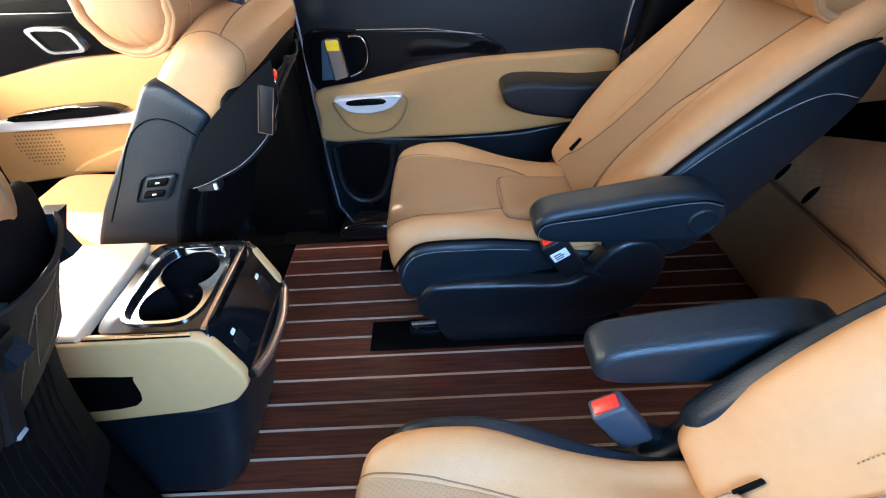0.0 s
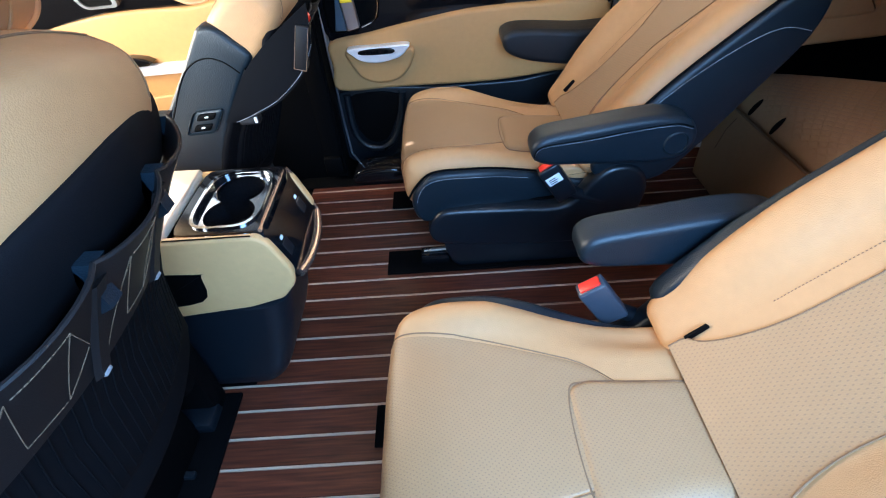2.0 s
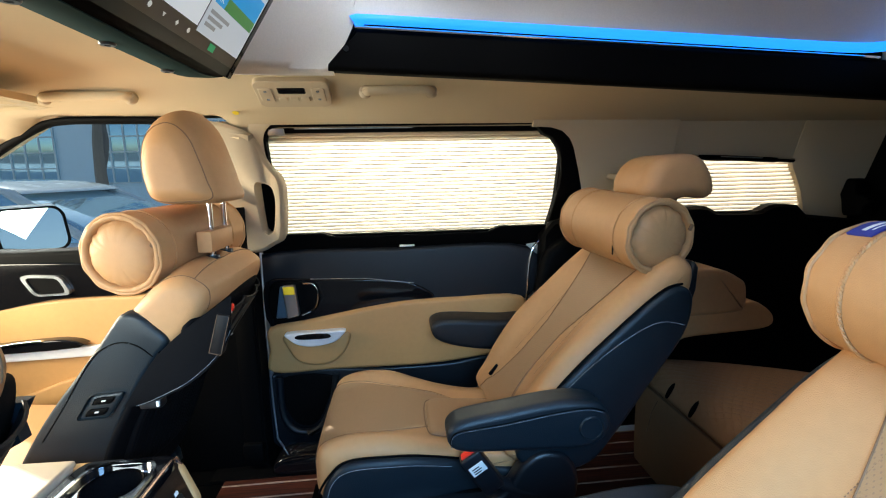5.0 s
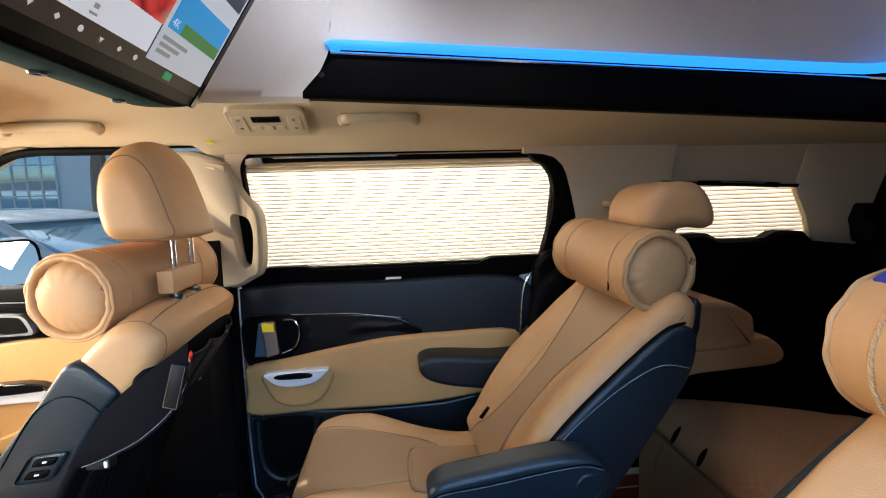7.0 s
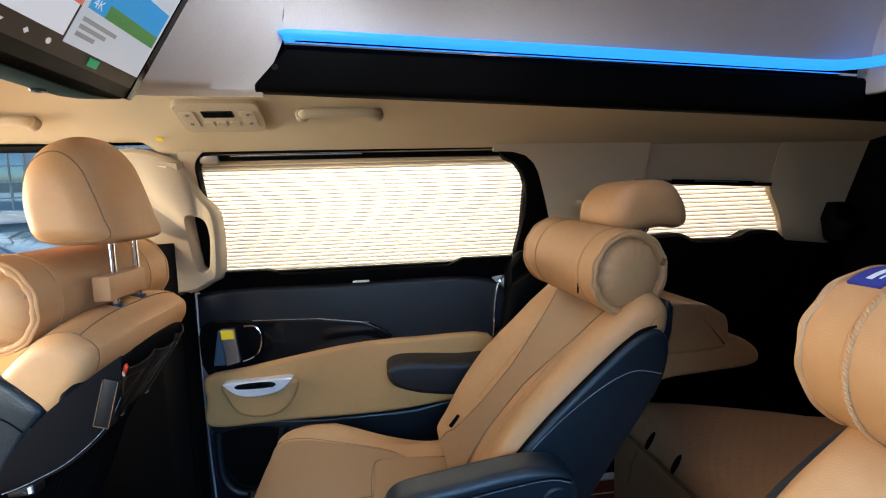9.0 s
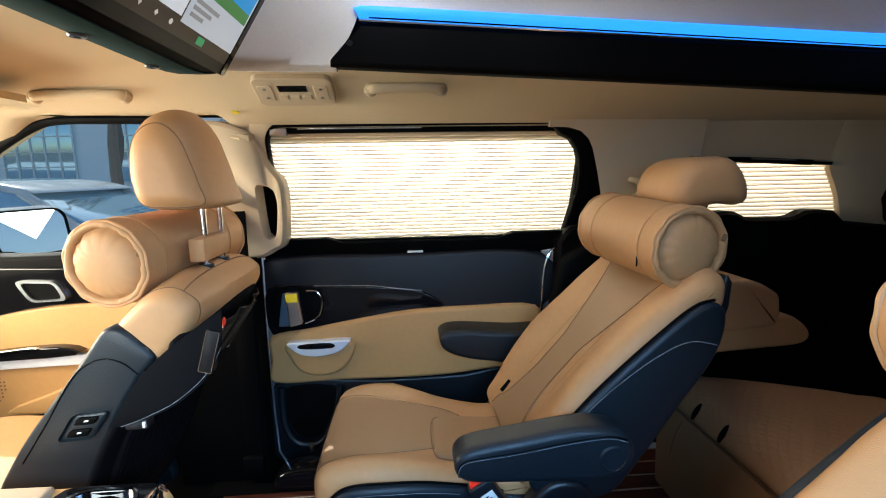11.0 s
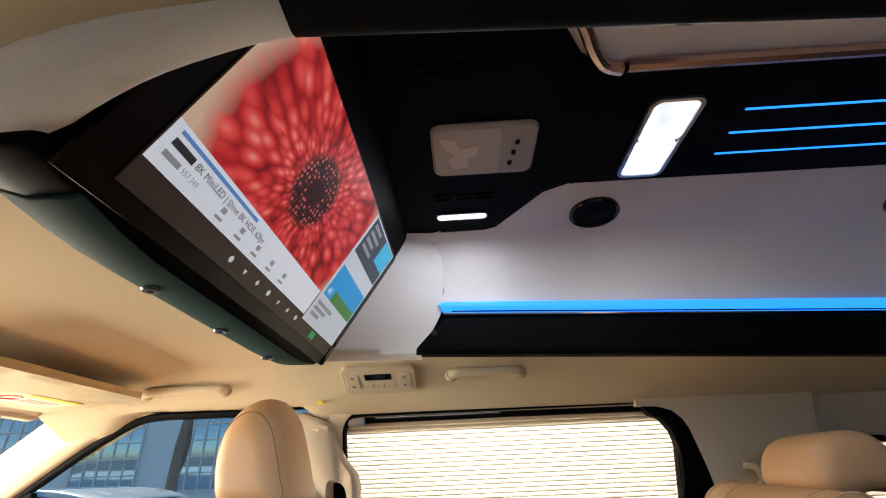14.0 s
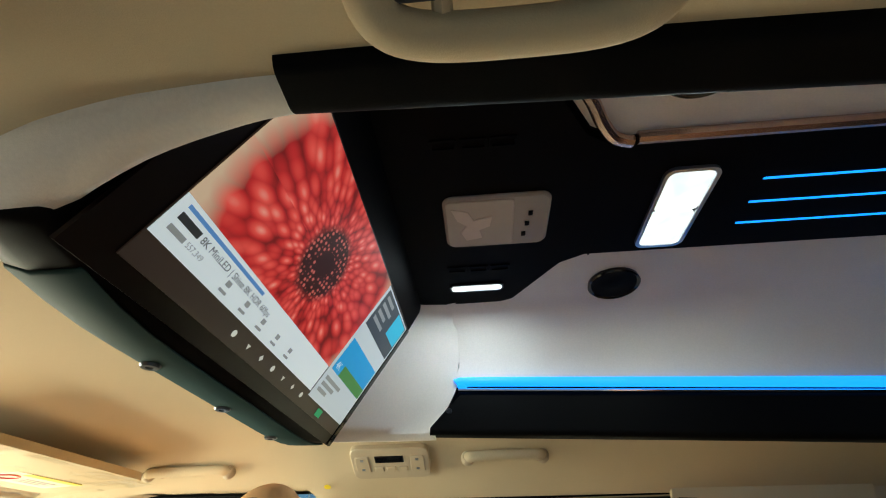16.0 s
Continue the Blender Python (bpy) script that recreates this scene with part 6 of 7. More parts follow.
        if p.z > 0.66:
            q.z -= 0.050 * abs(v) ** 2.5 if s > 0 else 0.015 + 0.012 * abs(v) ** 2.5
        return q
    a, b = span(-0.003 if s > 0 else -0.024, W + 0.003)
    cv = part("back_cover", pillow(cover, a, b, 0.006, n=4, steps=3, mid=14, warp=cw), FABRIC, bk, "black seat back cover")
    if s > 0:
        part("hook_plate", box((-0.445, min(Y(0.002), Y(0.03)), 0.530), (-0.400, max(Y(0.002), Y(0.03)), 0.552), 0.005), PLASTIC, cv)
        part("hook_tab", box((-0.409, min(Y(-0.001), Y(0.004)), 0.536), (-0.403, max(Y(-0.001), Y(0.004)), 0.548), 0.001), WHITE, cv)
    # hanging organizer: pockets that stand open, straps between them
    def bx(z):
        return -0.290 - 0.62 * max(0.0, 0.705 - z)
    def curve(v):
        return 0.055 * ((v - W / 2) / (W / 2)) ** 2
    rise = 0.030 if s > 0 else 0.0
    edges = [W * f for f in ((0.16, 0.42, 0.68, 0.94) if s > 0 else (-0.05, 0.29, 0.60, 0.93))]
    for va, vb in zip(edges, edges[1:]):
        z0 = 0.562 + rise
        def face(f, g, out=0.0):
            """A point of the pocket's outer side: f across, g up."""
            f_ = max(0.0, min(1.0, f))
            v = va + (vb - va) * f
            z = z0 + (0.690 + rise - 0.010 * max(0.0, math.sin(math.pi * f_)) ** 0.7 - z0) * g
            u = 0.010 + (0.45 if s > 0 else 1.0) * (0.020 + 0.016 * max(0.0, math.sin(math.pi * f_)) ** 0.7) * max(0.0, g) ** 1.3
            return Vector((bx(z) - curve(v) + u + out, Y(v), z))
        rings = []
        for g in (0.0, 0.12, 0.35, 0.6, 0.85, 1.0):
            rings.append([face(k / 10, g) for k in range(11)] + [face(k / 10, g, -0.0035) for k in range(10, -1, -1)])
        pk = part("pocket", rings_mesh(rings, caps=False), POCKET, cv, "black-brown leather pocket standing open")
        part("pocket_rim", tube([face(k / 12, 1.0, -0.0015) for k in range(13)], 0.0026, 6), POCKET, pk)
        back0 = face(0.0, 1.0, -0.021)
        gus = [face(0.0, 1.0), back0 + Vector((0, 0, 0.004)), back0 - Vector((0, 0, 0.05)), face(0.0, 0.55)]
        gs = rings_mesh([[p + Vector((0, -s * 0.016, 0)) for p in gus], [p + Vector((0, s * 0.002, 0)) for p in gus]])
        if s < 0:
            part("gusset", gs, NAVY, pk, "dark navy folded pocket corner")
        m = 12
        knots = ((0.10, 0.42), (0.33, 0.86), (0.72, 0.84), (0.62, 0.16), (0.30, 0.12))
        runs = list(zip(knots, knots[1:] + knots[:1])) + [((0.33, 0.86), (0.30, 0.12)), ((0.72, 0.84), (0.90, 0.10))]
        for a_, b_ in runs:
            pts = [face(a_[0] + (b_[0] - a_[0]) * i / m, a_[1] + (b_[1] - a_[1]) * i / m, 0.0009) for i in range(m + 1)]
            stitches(pts, 0.00045, TAN_THREAD, pk, "tan diamond stitching", 0.0040, 0.0012)
        if vb < edges[-1]:
            st_ = [face(1.0, g, 0.001) for g in (0.86, 0.68, 0.4, 0.1, -0.05)]
            wide = [[p + Vector((dx_, s * dy_, 0)) for dx_, dy_ in ((0, -0.013), (0.006, -0.008), (0.006, 0.008), (0, 0.013), (-0.003, 0))] for p in st_]
            strap_ = part("strap", rings_mesh(wide), POCKET, cv, "dark leather strap between pockets")
            part("strap_tip", box(st_[-1] + Vector((0.002, -0.006, -0.003)), st_[-1] + Vector((0.0075, 0.006, 0.004)), 0.001), GREY, strap_)
    if s > 0:
        top_ = spline([(-0.235, 0.770), (-0.281, 0.740), (-0.33, 0.705), (-0.368, 0.674), (-0.404, 0.637), (-0.436, 0.593), (-0.47, 0.543)], 5, closed=False)
        hem_ = spline([(-0.245, 0.690), (-0.262, 0.655), (-0.29, 0.620), (-0.341, 0.580), (-0.391, 0.557), (-0.42, 0.547), (-0.448, 0.541)], 5, closed=False)
        flap = []
        for p, q in zip(top_, hem_):
            col = [Vector((p.x + (q.x - p.x) * g, Y(-0.0045 + 0.005 * g * g), p.y + (q.y - p.y) * g)) for g in (0.0, 0.2, 0.4, 0.6, 0.8, 1.0)]
            flap.append(col + [c_ + Vector((0, 0.004, 0)) for c_ in col[::-1]])
        fl = part("cover_flap", rings_mesh(flap), FABRIC, cv, "smooth black leather flap with a stitched hem")
        stitches([c_[5].lerp(c_[4], 0.3) + Vector((0, -0.0012, 0)) for c_ in flap], 0.0005, THREAD, fl, "pale hem stitching", 0.003, 0.0015)
        lean_ = Matrix.Translation((-0.264, Y(0.004), 0.690)) @ Matrix.Rotation(radians(16.5), 4, "Y")
        pen = part("pen_pocket", turn_bm(box((-0.013, -0.014, -0.045), (0.013, 0.014, 0.043), 0.004), lean_), POCKET, cv, "slim black pen pocket")
        for x_ in (-0.012, 0.012):
            part("piping", tube([lean_ @ Vector((x_, -0.0145, -0.043)), lean_ @ Vector((x_, -0.0145, 0.041))], 0.0009, 6), TAN_THREAD, pen)
        part("piping", tube([lean_ @ Vector((-0.012, -0.0145, -0.043)), lean_ @ Vector((0.012, -0.0145, -0.043))], 0.0009, 6), TAN_THREAD, pen)
    lowp = V2((-0.364, 0.585), (-0.420, 0.49), (-0.474, 0.36), (-0.492, 0.36), (-0.440, 0.49), (-0.384, 0.585))
    a, b = span(0.03, W - 0.03)
    part("mesh_pocket", pillow(lowp, a, b, 0.004, n=3, steps=3, mid=8, warp=lambda p, w: Vector((p.x - 0.055 * ((w - Y(W / 2)) / (W / 2)) ** 2, p.y, p.z))), FABRIC, cv, "ribbed lower net pocket")
    rib = []
    for k in range(26):
        w = a + (b - a) * (k + 0.5) / 26
        bend_ = 0.055 * ((w - Y(W / 2)) / (W / 2)) ** 2
        rib.append(tube([(-0.366 - bend_, w, 0.58), (-0.420 - bend_, w, 0.49), (-0.471 - bend_, w, 0.365)], 0.0010, 5))
    tagged(part("net_ribs", join(*rib), FABRIC, cv), kind="stuff")
    # side switches, set along the lean of the backrest
    SWITCH = Matrix(((1, 0, 0.58, -0.515), (0, 1, 0, Y(-0.001)), (0.05, 0, 0.86, 0.548), (0, 0, 0, 1)))
    if s > 0:
        sw = part("switch_plate", turn_bm(box((-0.034, -0.003, -0.032), (0.034, 0.004, 0.032), 0.010, 3), SWITCH), NAVY, bk, "dark rounded side switch plate")
        for dz in (-0.014, 0.014):
            part("switch_key", turn_bm(box((-0.020, -0.0055, dz - 0.009), (0.020, 0.0, dz + 0.009), 0.005, 3), SWITCH), BLACK, sw)
            part("key_mark", turn_bm(box((-0.004, -0.0060, dz - 0.002), (0.004, -0.005, dz + 0.002), 0.0003), SWITCH), WHITE, sw)
    # headrest on chrome rods
    hr = V2((-0.428, 0.950), (-0.446, 1.00), (-0.448, 1.06), (-0.435, 1.118), (-0.405, 1.152), (-0.368, 1.155), (-0.335, 1.120), (-0.315, 1.06), (-0.300, 1.00), (-0.292, 0.950), (-0.36, 0.942))
    c = Y(W / 2 + (0.005 if s > 0 else -0.02))
    def hw(p, w):
        v = (w - c) / 0.122
        return Vector((p.x - 0.02 * v * v, p.y, p.z - 0.045 * abs(v) ** 2.6 * max(0.0, (p.z - 0.95) / 0.2)))
    h = part("headrest", pillow([Vector((p.x + 0.010, p.y + 0.008)) for p in hr], c - 0.122, c + 0.122, 0.050, n=6, steps=8, mid=10, warp=hw, shrink=True), TAN, t, "tan leather headrest")
    for v in (-0.045, 0.045):
        part("headrest_rod", tube([(-0.335, c + v, 0.80), (-0.332, c + v, 0.95)], 0.0065, 12), CHROME, h, "chrome rod")
        part("rod_guide", lathe([(0.0001, 0), (0.017, 0), (0.015, 0.008), (0.0001, 0.008)], (-0.335, c + v, 0.818), (0, 0, 1), 16), PLASTIC, h)
    # seam round each end panel of the headrest
    hring = spline([Vector((p.x + 0.010, p.y + 0.008)) for p in hr], 6)
    gx, gz = (sum(f(p[i] for p in hring) for f in (min, max)) / 2 for i in (0, 1))
    ex, ez = (max(p[i] for p in hring) - g_ for i, g_ in ((0, gx), (1, gz)))
    for e in (-1, 1):
        w, dd = c + e * (0.122 - 0.022), 0.0085
        pts = [hw(Vector((gx + (p.x - gx) * (1 - dd / ex), w, gz + (p.y - gz) * (1 - dd / ez))), w) for p in hring]
        part("seam", tube(pts + pts[:1], 0.0013, 6), SEAM, h)
    edge_ = [cw(Vector((bx(z) - 0.0005, Y(v_ * W), z)), Y(v_ * W)) for v_, z in [(0.0 + 0.03 * k, 0.552 + 0.0035 * k) for k in range(15)]]
    stitches([Vector((p.x + 0.008, p.y, p.z)) for p in edge_], 0.0005, TAN_THREAD, cv, "fine edge stitching")
    pivot = Vector((-0.48, 0, 0.36)) - Vector((t.location.x, 0, t.location.z))
    bk.matrix_local = Matrix.Translation(pivot) @ Matrix.Rotation(radians(-upright), 4, "Y") @ Matrix.Translation(-pivot)
    if upright:
        h.location += Vector((-0.064, 0, 0.028))
    t.location += Vector((lift[0], 0, lift[1]))
    return t


front_seat(0.785, 1, "tan and navy leather passenger seat with a black back organizer")
def packet(at, tilt, label):
    """A small crumpled sachet standing in the organizer."""
    t = thing("sachet", at, label, "sachet")
    m = Matrix.Translation(at) @ Matrix.Rotation(radians(tilt), 4, "Y") @ Matrix.Rotation(radians(25), 4, "Z")
    rng = random.Random(int(tilt * 10))
    def sheet(z0, z1, thick):
        rings = []
        for k in range(7):
            z = z0 + (z1 - z0) * k / 6
            w, d = 0.011 + 0.002 * math.sin(3 * k), thick * (0.35 + 0.65 * math.sin(math.pi * k / 6)) + 0.0006
            rings.append([m @ Vector((math.cos(a) * d + rng.uniform(-0.001, 0.001), math.sin(a) * w, z)) for a in (math.tau * i / 12 for i in range(12))])
        return rings_mesh(rings)
    part("body", sheet(-0.03, 0.012, 0.004), WHITE, t)
    part("end_strip", sheet(0.010, 0.022, 0.003), RED, t, "red torn end")
    return t


packet((-0.250, 0.806, 0.724), 24.0, "small red and white sachet stuck in the seat organizer")
front_seat(0.375, -1, "tan and navy leather driver seat with a black back organizer", (0.044, 0.034), 10.0)


# ---- centre console ----
def console():
    c0, c1 = 0.475, 0.722
    t = thing("centre_console", (-0.5, (c0 + c1) / 2, 0), "tan and black rear end of the centre console with cup holders", "console")
    body = V2((-0.90, 0.455), (-0.53, 0.462), (-0.355, 0.462), (-0.335, 0.445), (-0.308, 0.37), (-0.312, 0.335), (-0.345, 0.295), (-0.42, 0.272), (-0.60, 0.252), (-0.90, 0.25))
    def rb(pts, r=0.012):
        return rounded_poly([Vector(p) for p in pts], r, 4)
    for a, b in ((c0, c0 + 0.022), (c1 - 0.022, c1)):
        part("side_cheek", pillow(rb(body), a, b, 0.007, smooth=False, mid=2), PALETAN, t, "pale tan leather side")
    core = V2((-0.90, 0.44), (-0.535, 0.44), (-0.535, 0.37), (-0.345, 0.37), (-0.325, 0.335), (-0.35, 0.30), (-0.42, 0.276), (-0.60, 0.256), (-0.90, 0.254))
    part("core", pillow(core, c0 + 0.02, c1 - 0.02, 0.002, smooth=False, mid=2), BLACK, t)
    lower = []
    for z, x1, grow in ((0.268, -0.362, -0.008), (0.262, -0.352, 0.0), (0.20, -0.360, 0.008), (0.12, -0.380, 0.018), (0.06, -0.400, 0.025), (0.028, -0.416, 0.027), (0.014, -0.432, 0.018), (0.012, -0.46, 0.0)):
        lower.append([Vector((p.x, p.y, z)) for p in rounded(-0.90, x1, c0 + 0.004 - grow, c1 - 0.004 + grow, 0.055, 8)])
    part("lower_body", rings_mesh(lower), PLASTIC, t, "dark blue-grey lower body")
    part("foot", box((-0.88, c0 - 0.002, 0.0), (-0.47, c1 + 0.002, 0.016), 0.004), BLACK, t)
    part("bin_recess", soft([(-0.66, 0.295), (-0.66, 0.378), (-0.50, 0.380), (-0.49, 0.37), (-0.515, 0.30)], c0 - 0.001, c0 + 0.01, 0.0015, 4), BLACK, t, "dark side recess")
    part("lid", pillow(rb([(-0.90, 0.452), (-0.90, 0.478), (-0.532, 0.472), (-0.530, 0.452)], 0.006), c0 + 0.004, c1 - 0.004, 0.01, smooth=False, mid=3), material("pale_beige_leather", (0.62, 0.50, 0.36), 0.5, grain=0.08, vary=0.08, bump=0.2, bump_scale=520, voronoi=True), t, "pale beige armrest lid")
    cx, cy = -0.428, 0.602
    def ray(hx, hy, n=48, p=10):
        return [Vector((cx + math.cos(a) * r, cy + math.sin(a) * r)) for a in (2 * math.pi * k / n for k in range(n)) for r in ((abs(math.cos(a) / hx) ** p + abs(math.sin(a) / hy) ** p) ** (-1 / p),)]
    def eight(r, off, n=48):
        """Two round wells run together, as one outline."""
        out = []
        for k in range(n):
            a = 2 * math.pi * k / n
            c_, s_ = math.cos(a), abs(math.sin(a))
            far = off * s_ + math.sqrt(max(0.0, r * r - (off * c_) ** 2))
            out.append(Vector((cx + math.cos(a) * far, cy + math.sin(a) * far)))
        return out
    part("top_plate", frame_plate(ray(0.089, 0.111), ray(0.062, 0.092, p=4), 0.452, 0.4665, "z"), GLOSS, t, "gloss black top plate")
    part("cup_rim", frame_plate(ray(0.069, 0.099, p=4), ray(0.063, 0.093, p=4), 0.460, 0.4705, "z"), CHROME, t, "chrome cup holder rim")
    ledge = part("cup_ledge", frame_plate(ray(0.063, 0.093, p=4), eight(0.050, 0.041), 0.448, 0.459, "z"), CHROME, t, "bright chrome ledge round the wells")
    part("cup_well", rings_mesh([[Vector((p.x, p.y, z)) for p in eight(r, 0.040)] for r, z in ((0.0482, 0.456), (0.047, 0.43), (0.0455, 0.385), (0.043, 0.380))] + [[Vector((cx + (p.x - cx) * 0.2, cy + (p.y - cy) * 0.2, 0.379)) for p in eight(0.043, 0.040)]], caps=False), GLOSS, ledge, "gloss black twin cup well")
    # a chrome tube stands in for sunlight on the cheek's upper edge
    part("sunlit_edge", tube([(-0.525, c0 + 0.006, 0.465), (-0.36, c0 + 0.006, 0.465)], 0.004, 8), CHROME, t, "bright line added for the sunlit cheek edge")
    # sloping rear control face
    rm = Matrix.Translation((-0.327, (c0 + c1) / 2, 0.398)) @ Matrix.Rotation(radians(-19), 4, "Y")
    def face(y0, y1, z0, z1, d0, d1, r=0.01, b=0.002):
        return turn_bm(plate(rounded(y0, y1, z0, z1, r), d0, d1, "x", b), rm)
    rf = part("rear_face", face(-0.112, 0.112, -0.066, 0.066, -0.006, 0.004, 0.018), GLOSS, t, "gloss black rear control face")
    part("face_trim", turn_bm(tube(spline([(0.002, -0.104, 0.069), (0.002, 0.0, 0.070), (0.002, 0.098, 0.068), (0.002, 0.115, 0.050), (0.002, 0.115, -0.04), (0.004, 0.108, -0.060)], 6, closed=False), 0.0042, 8), rm), BRONZE, t, "thin rose bronze line")
    part("pull_bar", turn_bm(tube(spline([(0.004, -0.10, -0.058), (0.012, -0.05, -0.066), (0.014, 0.03, -0.066), (0.004, 0.10, -0.058)], 6, closed=False), 0.010, 10), rm), BRONZE, t, "rose bronze pull bar")
    for y in (-0.07, 0.065):
        part("socket", face(y - 0.014, y + 0.014, -0.022, 0.010, 0.003, 0.0055, 0.004, 0.001), PLASTIC, rf)
        part("socket_mark", face(y - 0.006, y + 0.006, 0.014, 0.022, 0.0035, 0.0050, 0.002, 0.0003), WHITE, rf)
    return t


console()


# ---- third row ----
def bench():
    t = thing("bench_seat", (1.15, MID, 0), "tan quilted third row bench, folded flat", "seat")
    for y0, y1 in ((0.60, 1.235), (-0.10, 0.596)):
        def taper(p, w):
            """The outer side draws in towards the tail."""
            q = Vector((p.x, p.y, p.z))
            v = abs(w - (y0 + y1) / 2) / ((y1 - y0) / 2)
            q.z -= 0.016 * v ** 4 * (p.z > 0.335)
            if y0 > 0:
                q.y = y0 + (p.y - y0) * (1 - 0.29 * max(0.0, min(1.0, (p.x - 0.96) / 0.40)))
            return q
        face = V2((0.912, 0.012), (0.900, 0.03), (0.897, 0.16), (0.899, 0.285), (0.906, 0.304), (0.93, 0.307), (0.96, 0.30), (0.96, 0.012))
        part("front_panel", pillow(face, y0, y1, 0.012, n=4, steps=4, mid=6), QUILT, t, "plain tan leather front panel")
        pad = V2((0.898, 0.324), (0.906, 0.346), (0.928, 0.372), (0.965, 0.389), (1.06, 0.397), (1.22, 0.398), (1.36, 0.392), (1.46, 0.37), (1.47, 0.32), (1.20, 0.305), (0.97, 0.305), (0.912, 0.309))
        part("folded_backrest", pillow(pad, y0, y1, 0.024, n=6, steps=5, mid=12, warp=taper), QUILT, t, "tan quilted leather folded backrest")
        # a darker tube draws the thin shadow along the fold
        part("fold_shadow", tube([(0.901, y0 + 0.012, 0.3085), (0.901, y1 - 0.012, 0.3085)], 0.0030, 6), SEAM, t)
        if y0 > 0:
            part("panel_stitch", tube([(0.8985, 1.10, 0.29), (0.8965, 1.125, 0.24), (0.8955, 1.145, 0.16)], 0.0009, 6), TAN_THREAD, t)
        for w in (0.940, 1.052) if y0 > 0 else ():
            slit = [Vector((-0.0085 * max(0.0, math.sin(math.pi * k / 8)) ** 0.6, -0.026 + 0.052 * k / 8)) for k in range(9)] + [Vector((0.0085 * max(0.0, math.sin(math.pi * k / 8)) ** 0.6, 0.026 - 0.052 * k / 8)) for k in range(1, 8)]
            lie = Matrix.Translation((0.9080, w, 0.347)) @ Matrix.Rotation(radians(36), 4, "Y")
            part("strap_slot", turn_bm(rings_mesh([[Vector((d, p.x + 0.10 * p.y, p.y)) for p in slit] for d in (-0.0030, 0.004)]), lie), BLACK, t, "black strap slot")
    return t


bench()
qt = thing("rear_armrest", (1.2, 1.33, 0.45), "tan padded armrest and bolster on the rear quarter panel", "armrest")
part("bolster", soft([(0.92, 0.60), (0.93, 0.672), (1.00, 0.684), (1.10, 0.685), (1.155, 0.678), (1.20, 0.655), (1.228, 0.63), (1.232, 0.565), (1.20, 0.535), (0.98, 0.535)], 1.17, 1.42, 0.020, 5), TAN, qt)
part("shelf", soft([(0.92, 0.52), (1.05, 0.540), (1.24, 0.571), (1.305, 0.550), (1.338, 0.510), (1.31, 0.478), (1.17, 0.468), (1.03, 0.458), (0.97, 0.425), (0.92, 0.40)], 1.175, 1.42, 0.012, 5), TAN, qt)

# belt hanging behind the passenger seat
belt = thing("seat_belt", (-0.42, 1.33, 0.02), "black seat belt hanging by the door post", "seat belt")
part("webbing", pillow(V2((-0.445, 0.05), (-0.385, 0.05), (-0.375, 0.95), (-0.435, 0.95)), 1.362, 1.366, 0.001, smooth=False, mid=1, steps=2), BLACK, belt)
part("anchor", box((-0.45, 1.345, 0.02), (-0.38, 1.38, 0.10), 0.01), BLACK, belt)


# ---- outside ----
BY = 17.0
PAINT = material("white_car_paint", (0.78, 0.79, 0.8), 0.25, coat=0.6, vary=0.03)
CARGLASS = material("sky_reflecting_glass", (0.55, 0.76, 0.86), 0.06, 0.75, coat=0.5)
mir = thing("side_mirror", (-1.31, 1.70, 0.735), "white and black door mirror outside the window", "mirror")
mt = Matrix.Translation((-1.262, 1.708, 0.828)) @ Matrix.Rotation(radians(-22), 4, "Z") @ Matrix.Rotation(radians(-9), 4, "Y")
part("shell", turn_bm(pillow(V2((-0.16, 0.0), (-0.13, -0.06), (-0.05, -0.085), (0.0, -0.085), (0.0, 0.085), (-0.05, 0.088), (-0.12, 0.065)), -0.122, 0.122, 0.035, n=5, steps=5, mid=6, shrink=True), mt), PAINT, mir)
part("rim", turn_bm(frame_plate(rounded(-0.122, 0.122, -0.086, 0.086, 0.045), rounded(-0.115, 0.115, -0.079, 0.079, 0.040), -0.006, 0.012, "x"), mt), BLACK, mir, "black rim")
part("mirror_glass", turn_bm(plate(rounded(-0.115, 0.115, -0.079, 0.079, 0.040), 0.004, 0.008, "x", 0.0005), mt), material("mirror_glass", (0.9, 0.92, 0.94), 0.01, 1.0), mir, "mirror glass")
part("foot", box((-1.36, 1.46, 0.735), (-1.27, 1.68, 0.775), 0.015), BLACK, mir)


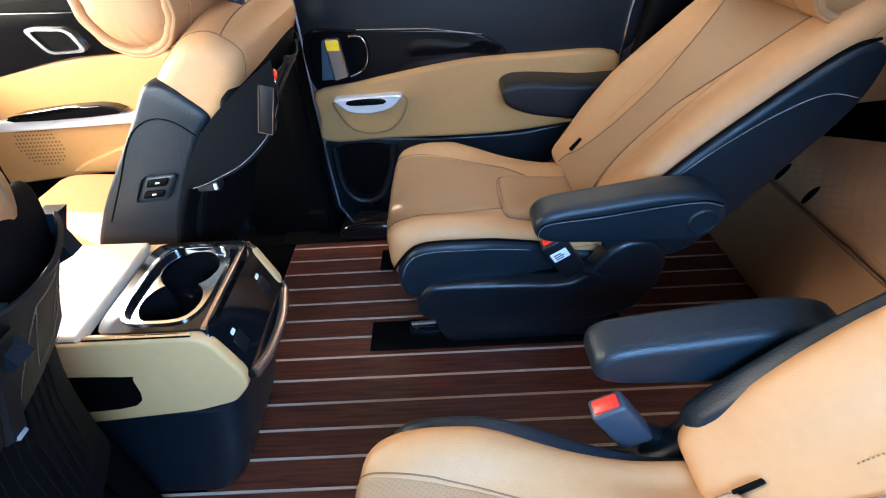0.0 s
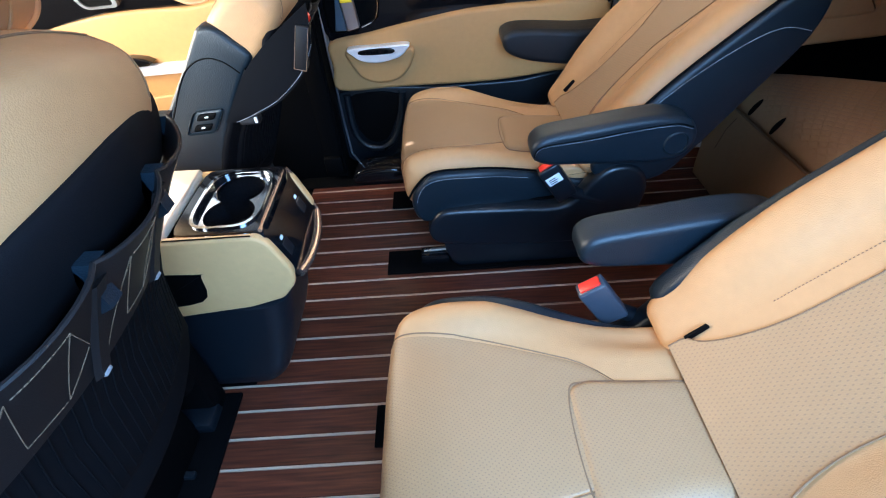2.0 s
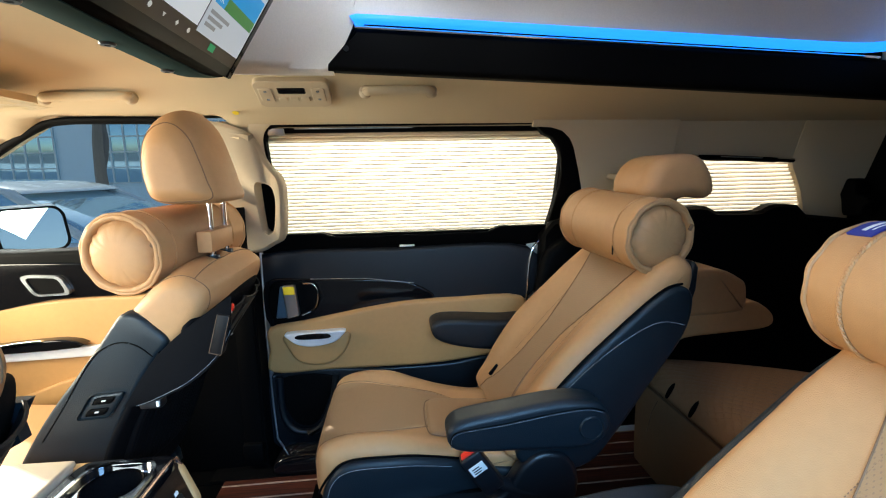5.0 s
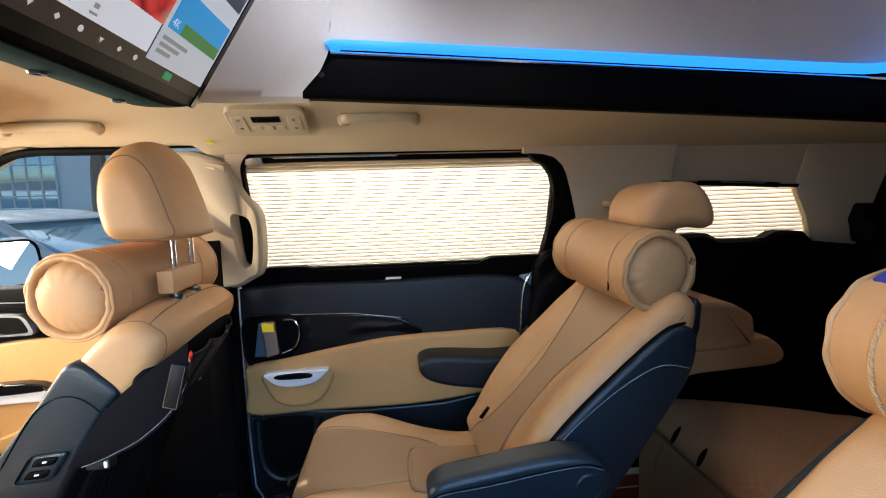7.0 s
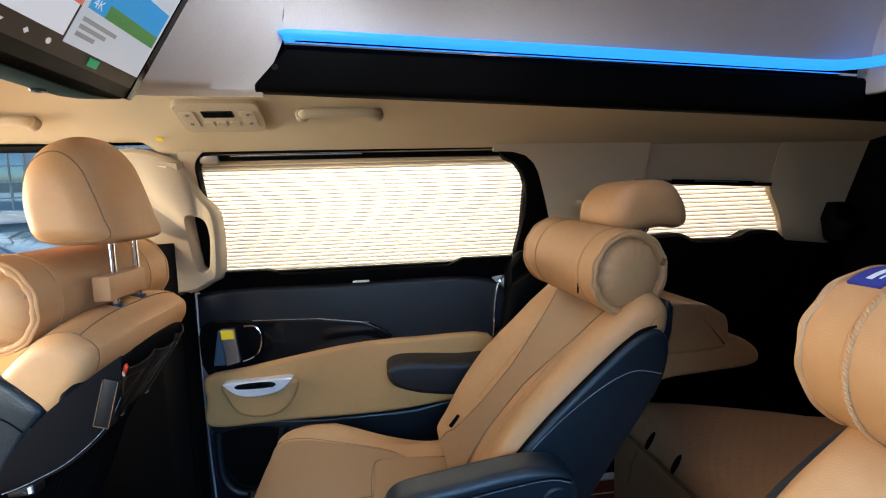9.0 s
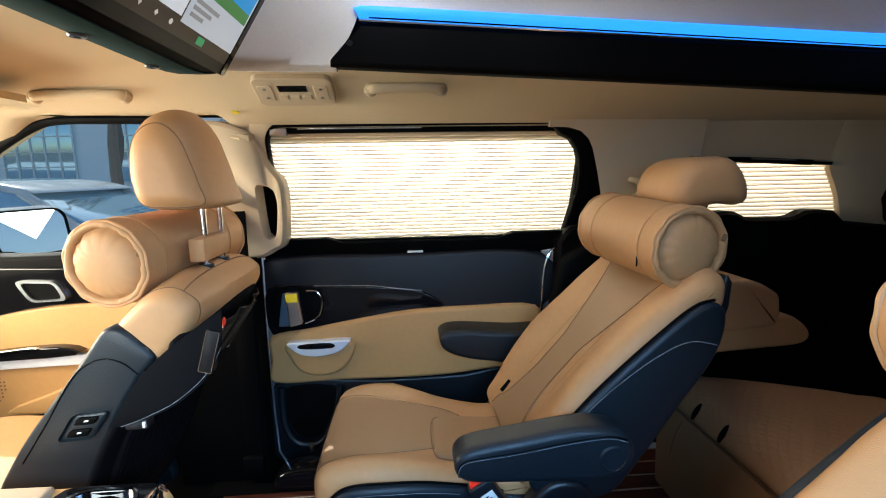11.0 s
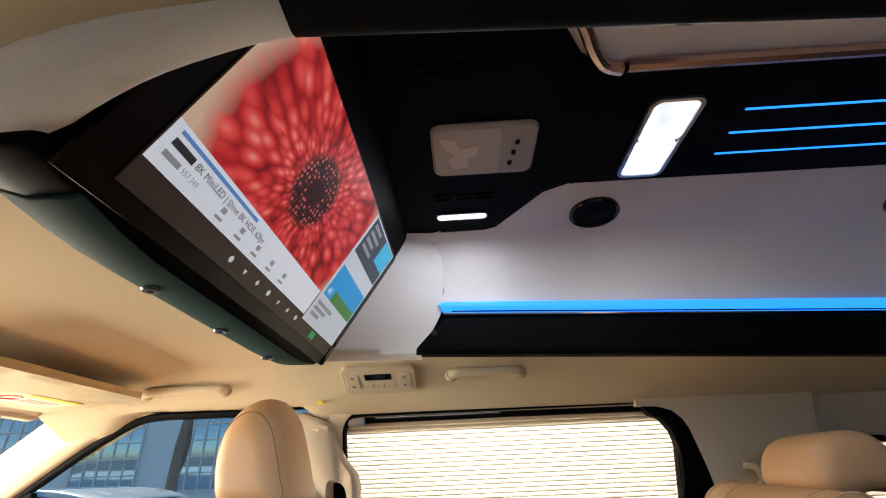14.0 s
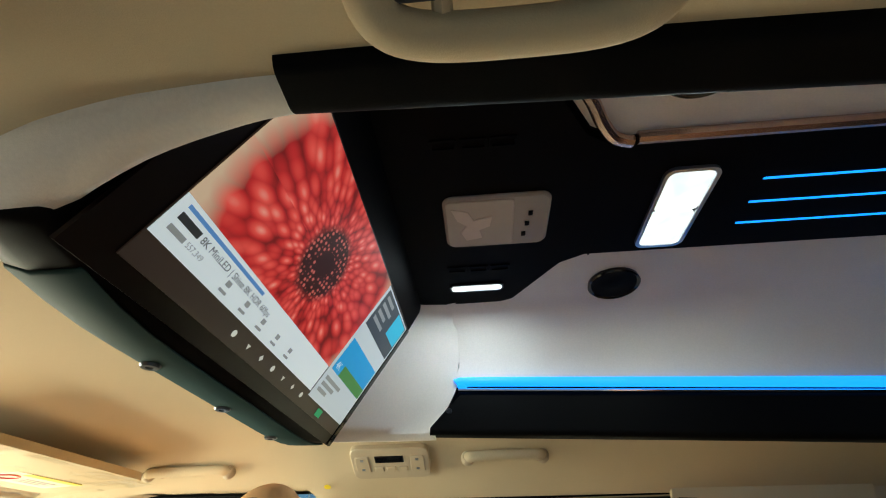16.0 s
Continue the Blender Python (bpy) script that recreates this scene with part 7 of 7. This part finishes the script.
def parked_car(x, y, label):
    t = thing("parked_car", (x, y, -0.45), label, "car")
    g = -0.45
    def P(pts):
        return [Vector((x + a, g + b)) for a, b in pts]
    part("body", pillow(P([(-2.15, 0.35), (-2.2, 0.62), (-2.05, 0.80), (-1.2, 0.93), (0.0, 0.98), (1.6, 1.0), (2.1, 0.95), (2.2, 0.7), (2.15, 0.3), (0, 0.22)]), y - 0.88, y + 0.88, 0.10, n=6, steps=5, mid=6), PAINT, t, "white body")
    def cab(p, w):
        k = max(0.0, (p.z - g - 0.95) / 0.5)
        return Vector((p.x, y + (p.y - y) * (1 - 0.22 * k), p.z))
    part("cabin_glass", pillow(P([(-1.25, 0.92), (-0.45, 1.38), (0.2, 1.46), (0.9, 1.43), (1.75, 0.98), (0.2, 0.9)]), y - 0.80, y + 0.80, 0.03, n=6, steps=3, mid=6, warp=cab), CARGLASS, t, "dark windows")
    part("roof", pillow(P([(-0.62, 1.34), (-0.45, 1.405), (0.2, 1.48), (0.9, 1.45), (1.15, 1.36), (0.2, 1.40)]), y - 0.80, y + 0.80, 0.04, n=6, steps=4, mid=6, warp=cab), PAINT, t)
    for a, b in (((-1.28, 0.93), (-0.50, 1.40)), ((1.1, 1.38), (1.75, 0.98)), ((0.25, 0.95), (0.25, 1.42))):
        for s in (-1, 1):
            pts = [cab(Vector((x + a[0] + (b[0] - a[0]) * f, y + s * 0.80, g + a[1] + (b[1] - a[1]) * f)), 0) for f in (0, 0.5, 1)]
            part("pillar", tube(pts, 0.035, 8), PAINT, t)
    for dx in (-1.35, 1.3):
        for s in (-1, 1):
            wl_ = part("wheel", lathe([(0.20, -0.10), (0.30, -0.10), (0.32, -0.08), (0.32, 0.08), (0.30, 0.10), (0.20, 0.10)], (x + dx, y + s * 0.80, g + 0.32), (0, 1, 0), 28), BLACK, t, "black tyre")
            part("rim", lathe([(0.0001, -0.085), (0.05, -0.09), (0.20, -0.07), (0.20, 0.07), (0.0001, 0.07)], (x + dx, y + s * 0.80, g + 0.32), (0, 1, 0), 28), SATIN, wl_)
    for s in (-1, 1):
        part("headlight", box((x - 2.18, y + s * 0.62 - 0.16, g + 0.62), (x - 2.05, y + s * 0.62 + 0.16, g + 0.74), 0.03), WHITE, t)
    part("wiper", tube([(x - 1.22, y - 0.3, g + 0.965), (x - 0.95, y + 0.15, g + 1.13)], 0.012, 6), BLACK, t)
    return t


# out of view: a pale slab added to throw sunlight onto building and car
solo("pavement", box((-30, 1.9, -0.60), (8, BY, -0.446), 0.0), material("pale_bounce_ground", (0.62, 0.64, 0.65), 0.85, grain=0.2, vary=0.2, scale=40, bump=0.3, bump_scale=60), "unseen pale ground added beside the van to bounce sunlight", "pavement", kind="structure")
parked_car(-3.9, 4.3, "white hatchback parked beside the van")

bld = thing("office_building", (-6, BY, -0.45), "pale blue building with gridded windows beyond the parked car", "building")
part("wall", box((-30, BY, -0.45), (8, BY + 3, 8.0), 0), material("pale_blue_render", (0.80, 0.88, 0.93), 0.85, grain=0.15, vary=0.2, scale=30, bump=0.3, bump_scale=40), bld)
for i in range(9):
    for j in range(2):
        x0, z0 = -24.3 + 3.6 * i, 0.9 + 3.9 * j
        w = part("window", box((x0, BY - 0.07, z0), (x0 + 2.3, BY + 0.02, z0 + 2.6), 0.02), CARGLASS, bld, "dark gridded window")
        bars = [box((x0 + 0.46 * k - 0.02, BY - 0.11, z0), (x0 + 0.46 * k + 0.02, BY - 0.07, z0 + 2.6), 0) for k in range(6)] + [box((x0, BY - 0.115, z0 + 0.52 * k - 0.02), (x0 + 2.3, BY - 0.075, z0 + 0.52 * k + 0.02), 0) for k in range(6)]
        part("grid", join(*bars), WHITE, w, "white glazing bars")
tree = thing("bare_tree", (-4.6, 8.0, -0.45), "bare grey tree trunk with thin branches", "tree")
BARK = material("grey_bark", (0.16, 0.14, 0.125), 0.9, grain=0.4, vary=0.3, scale=40, bump=0.6, bump_scale=60)
def limb(p, d, length, r, depth, out):
    pts, q = [p], p.copy()
    for k in range(5):
        d = (d + Vector((random.uniform(-0.18, 0.18), random.uniform(-0.18, 0.18), random.uniform(-0.05, 0.15)))).normalized()
        q = q + d * length / 5
        pts.append(q.copy())
    rings = []
    for k in range(6):
        rr = r * (1 - 0.11 * k)
        rings.append([pts[k] + Vector((rr * math.cos(a), rr * math.sin(a), 0)) for a in (6.283 * i / 7 for i in range(7))])
    out.append(rings_mesh(rings))
    if depth:
        for k in range(3):
            a = random.uniform(0, 6.28)
            limb(pts[random.choice((3, 4, 5))], (d + Vector((math.cos(a), math.sin(a), 0.3)) * 0.9).normalized(), length * 0.65, r * 0.5, depth - 1, out)
twigs = []
limb(Vector((-4.6, 8.0, -0.45)), Vector((0.05, 0, 1)), 2.6, 0.13, 4, twigs)
part("trunk", twigs[0], BARK, tree)
part("crown", join(*twigs[1:]), BARK, tree, "bare thin branches")


# ---- floor planks ----
y0 = 18.726 * PITCH
k = -2
while True:
    ya = y0 - k * PITCH
    if ya - PITCH < -0.22:
        break
    if ya < 1.42:
        x0, x1 = (-0.50, 1.30) if ya > 0.46 else (-0.62, 1.30)
        lo = ya - PITCH + 0.004
        part("plank", box((x0, lo, -0.010), (x1, ya - 0.0028, 0.0), 0.0012, 1), WOOD, floor)
        part("inlay", box((x0, ya - 0.0028, -0.010), (x1, ya + 0.004, -0.0004), 0.0008, 1), STRIP, floor, "pale inlaid line")
    k += 1
solo("door_sill", box((-0.55, 1.30, -0.02), (0.60, 1.445, 0.004), 0.004), BLACK, "black scuffed sill by the sliding door", "sill", kind="structure")
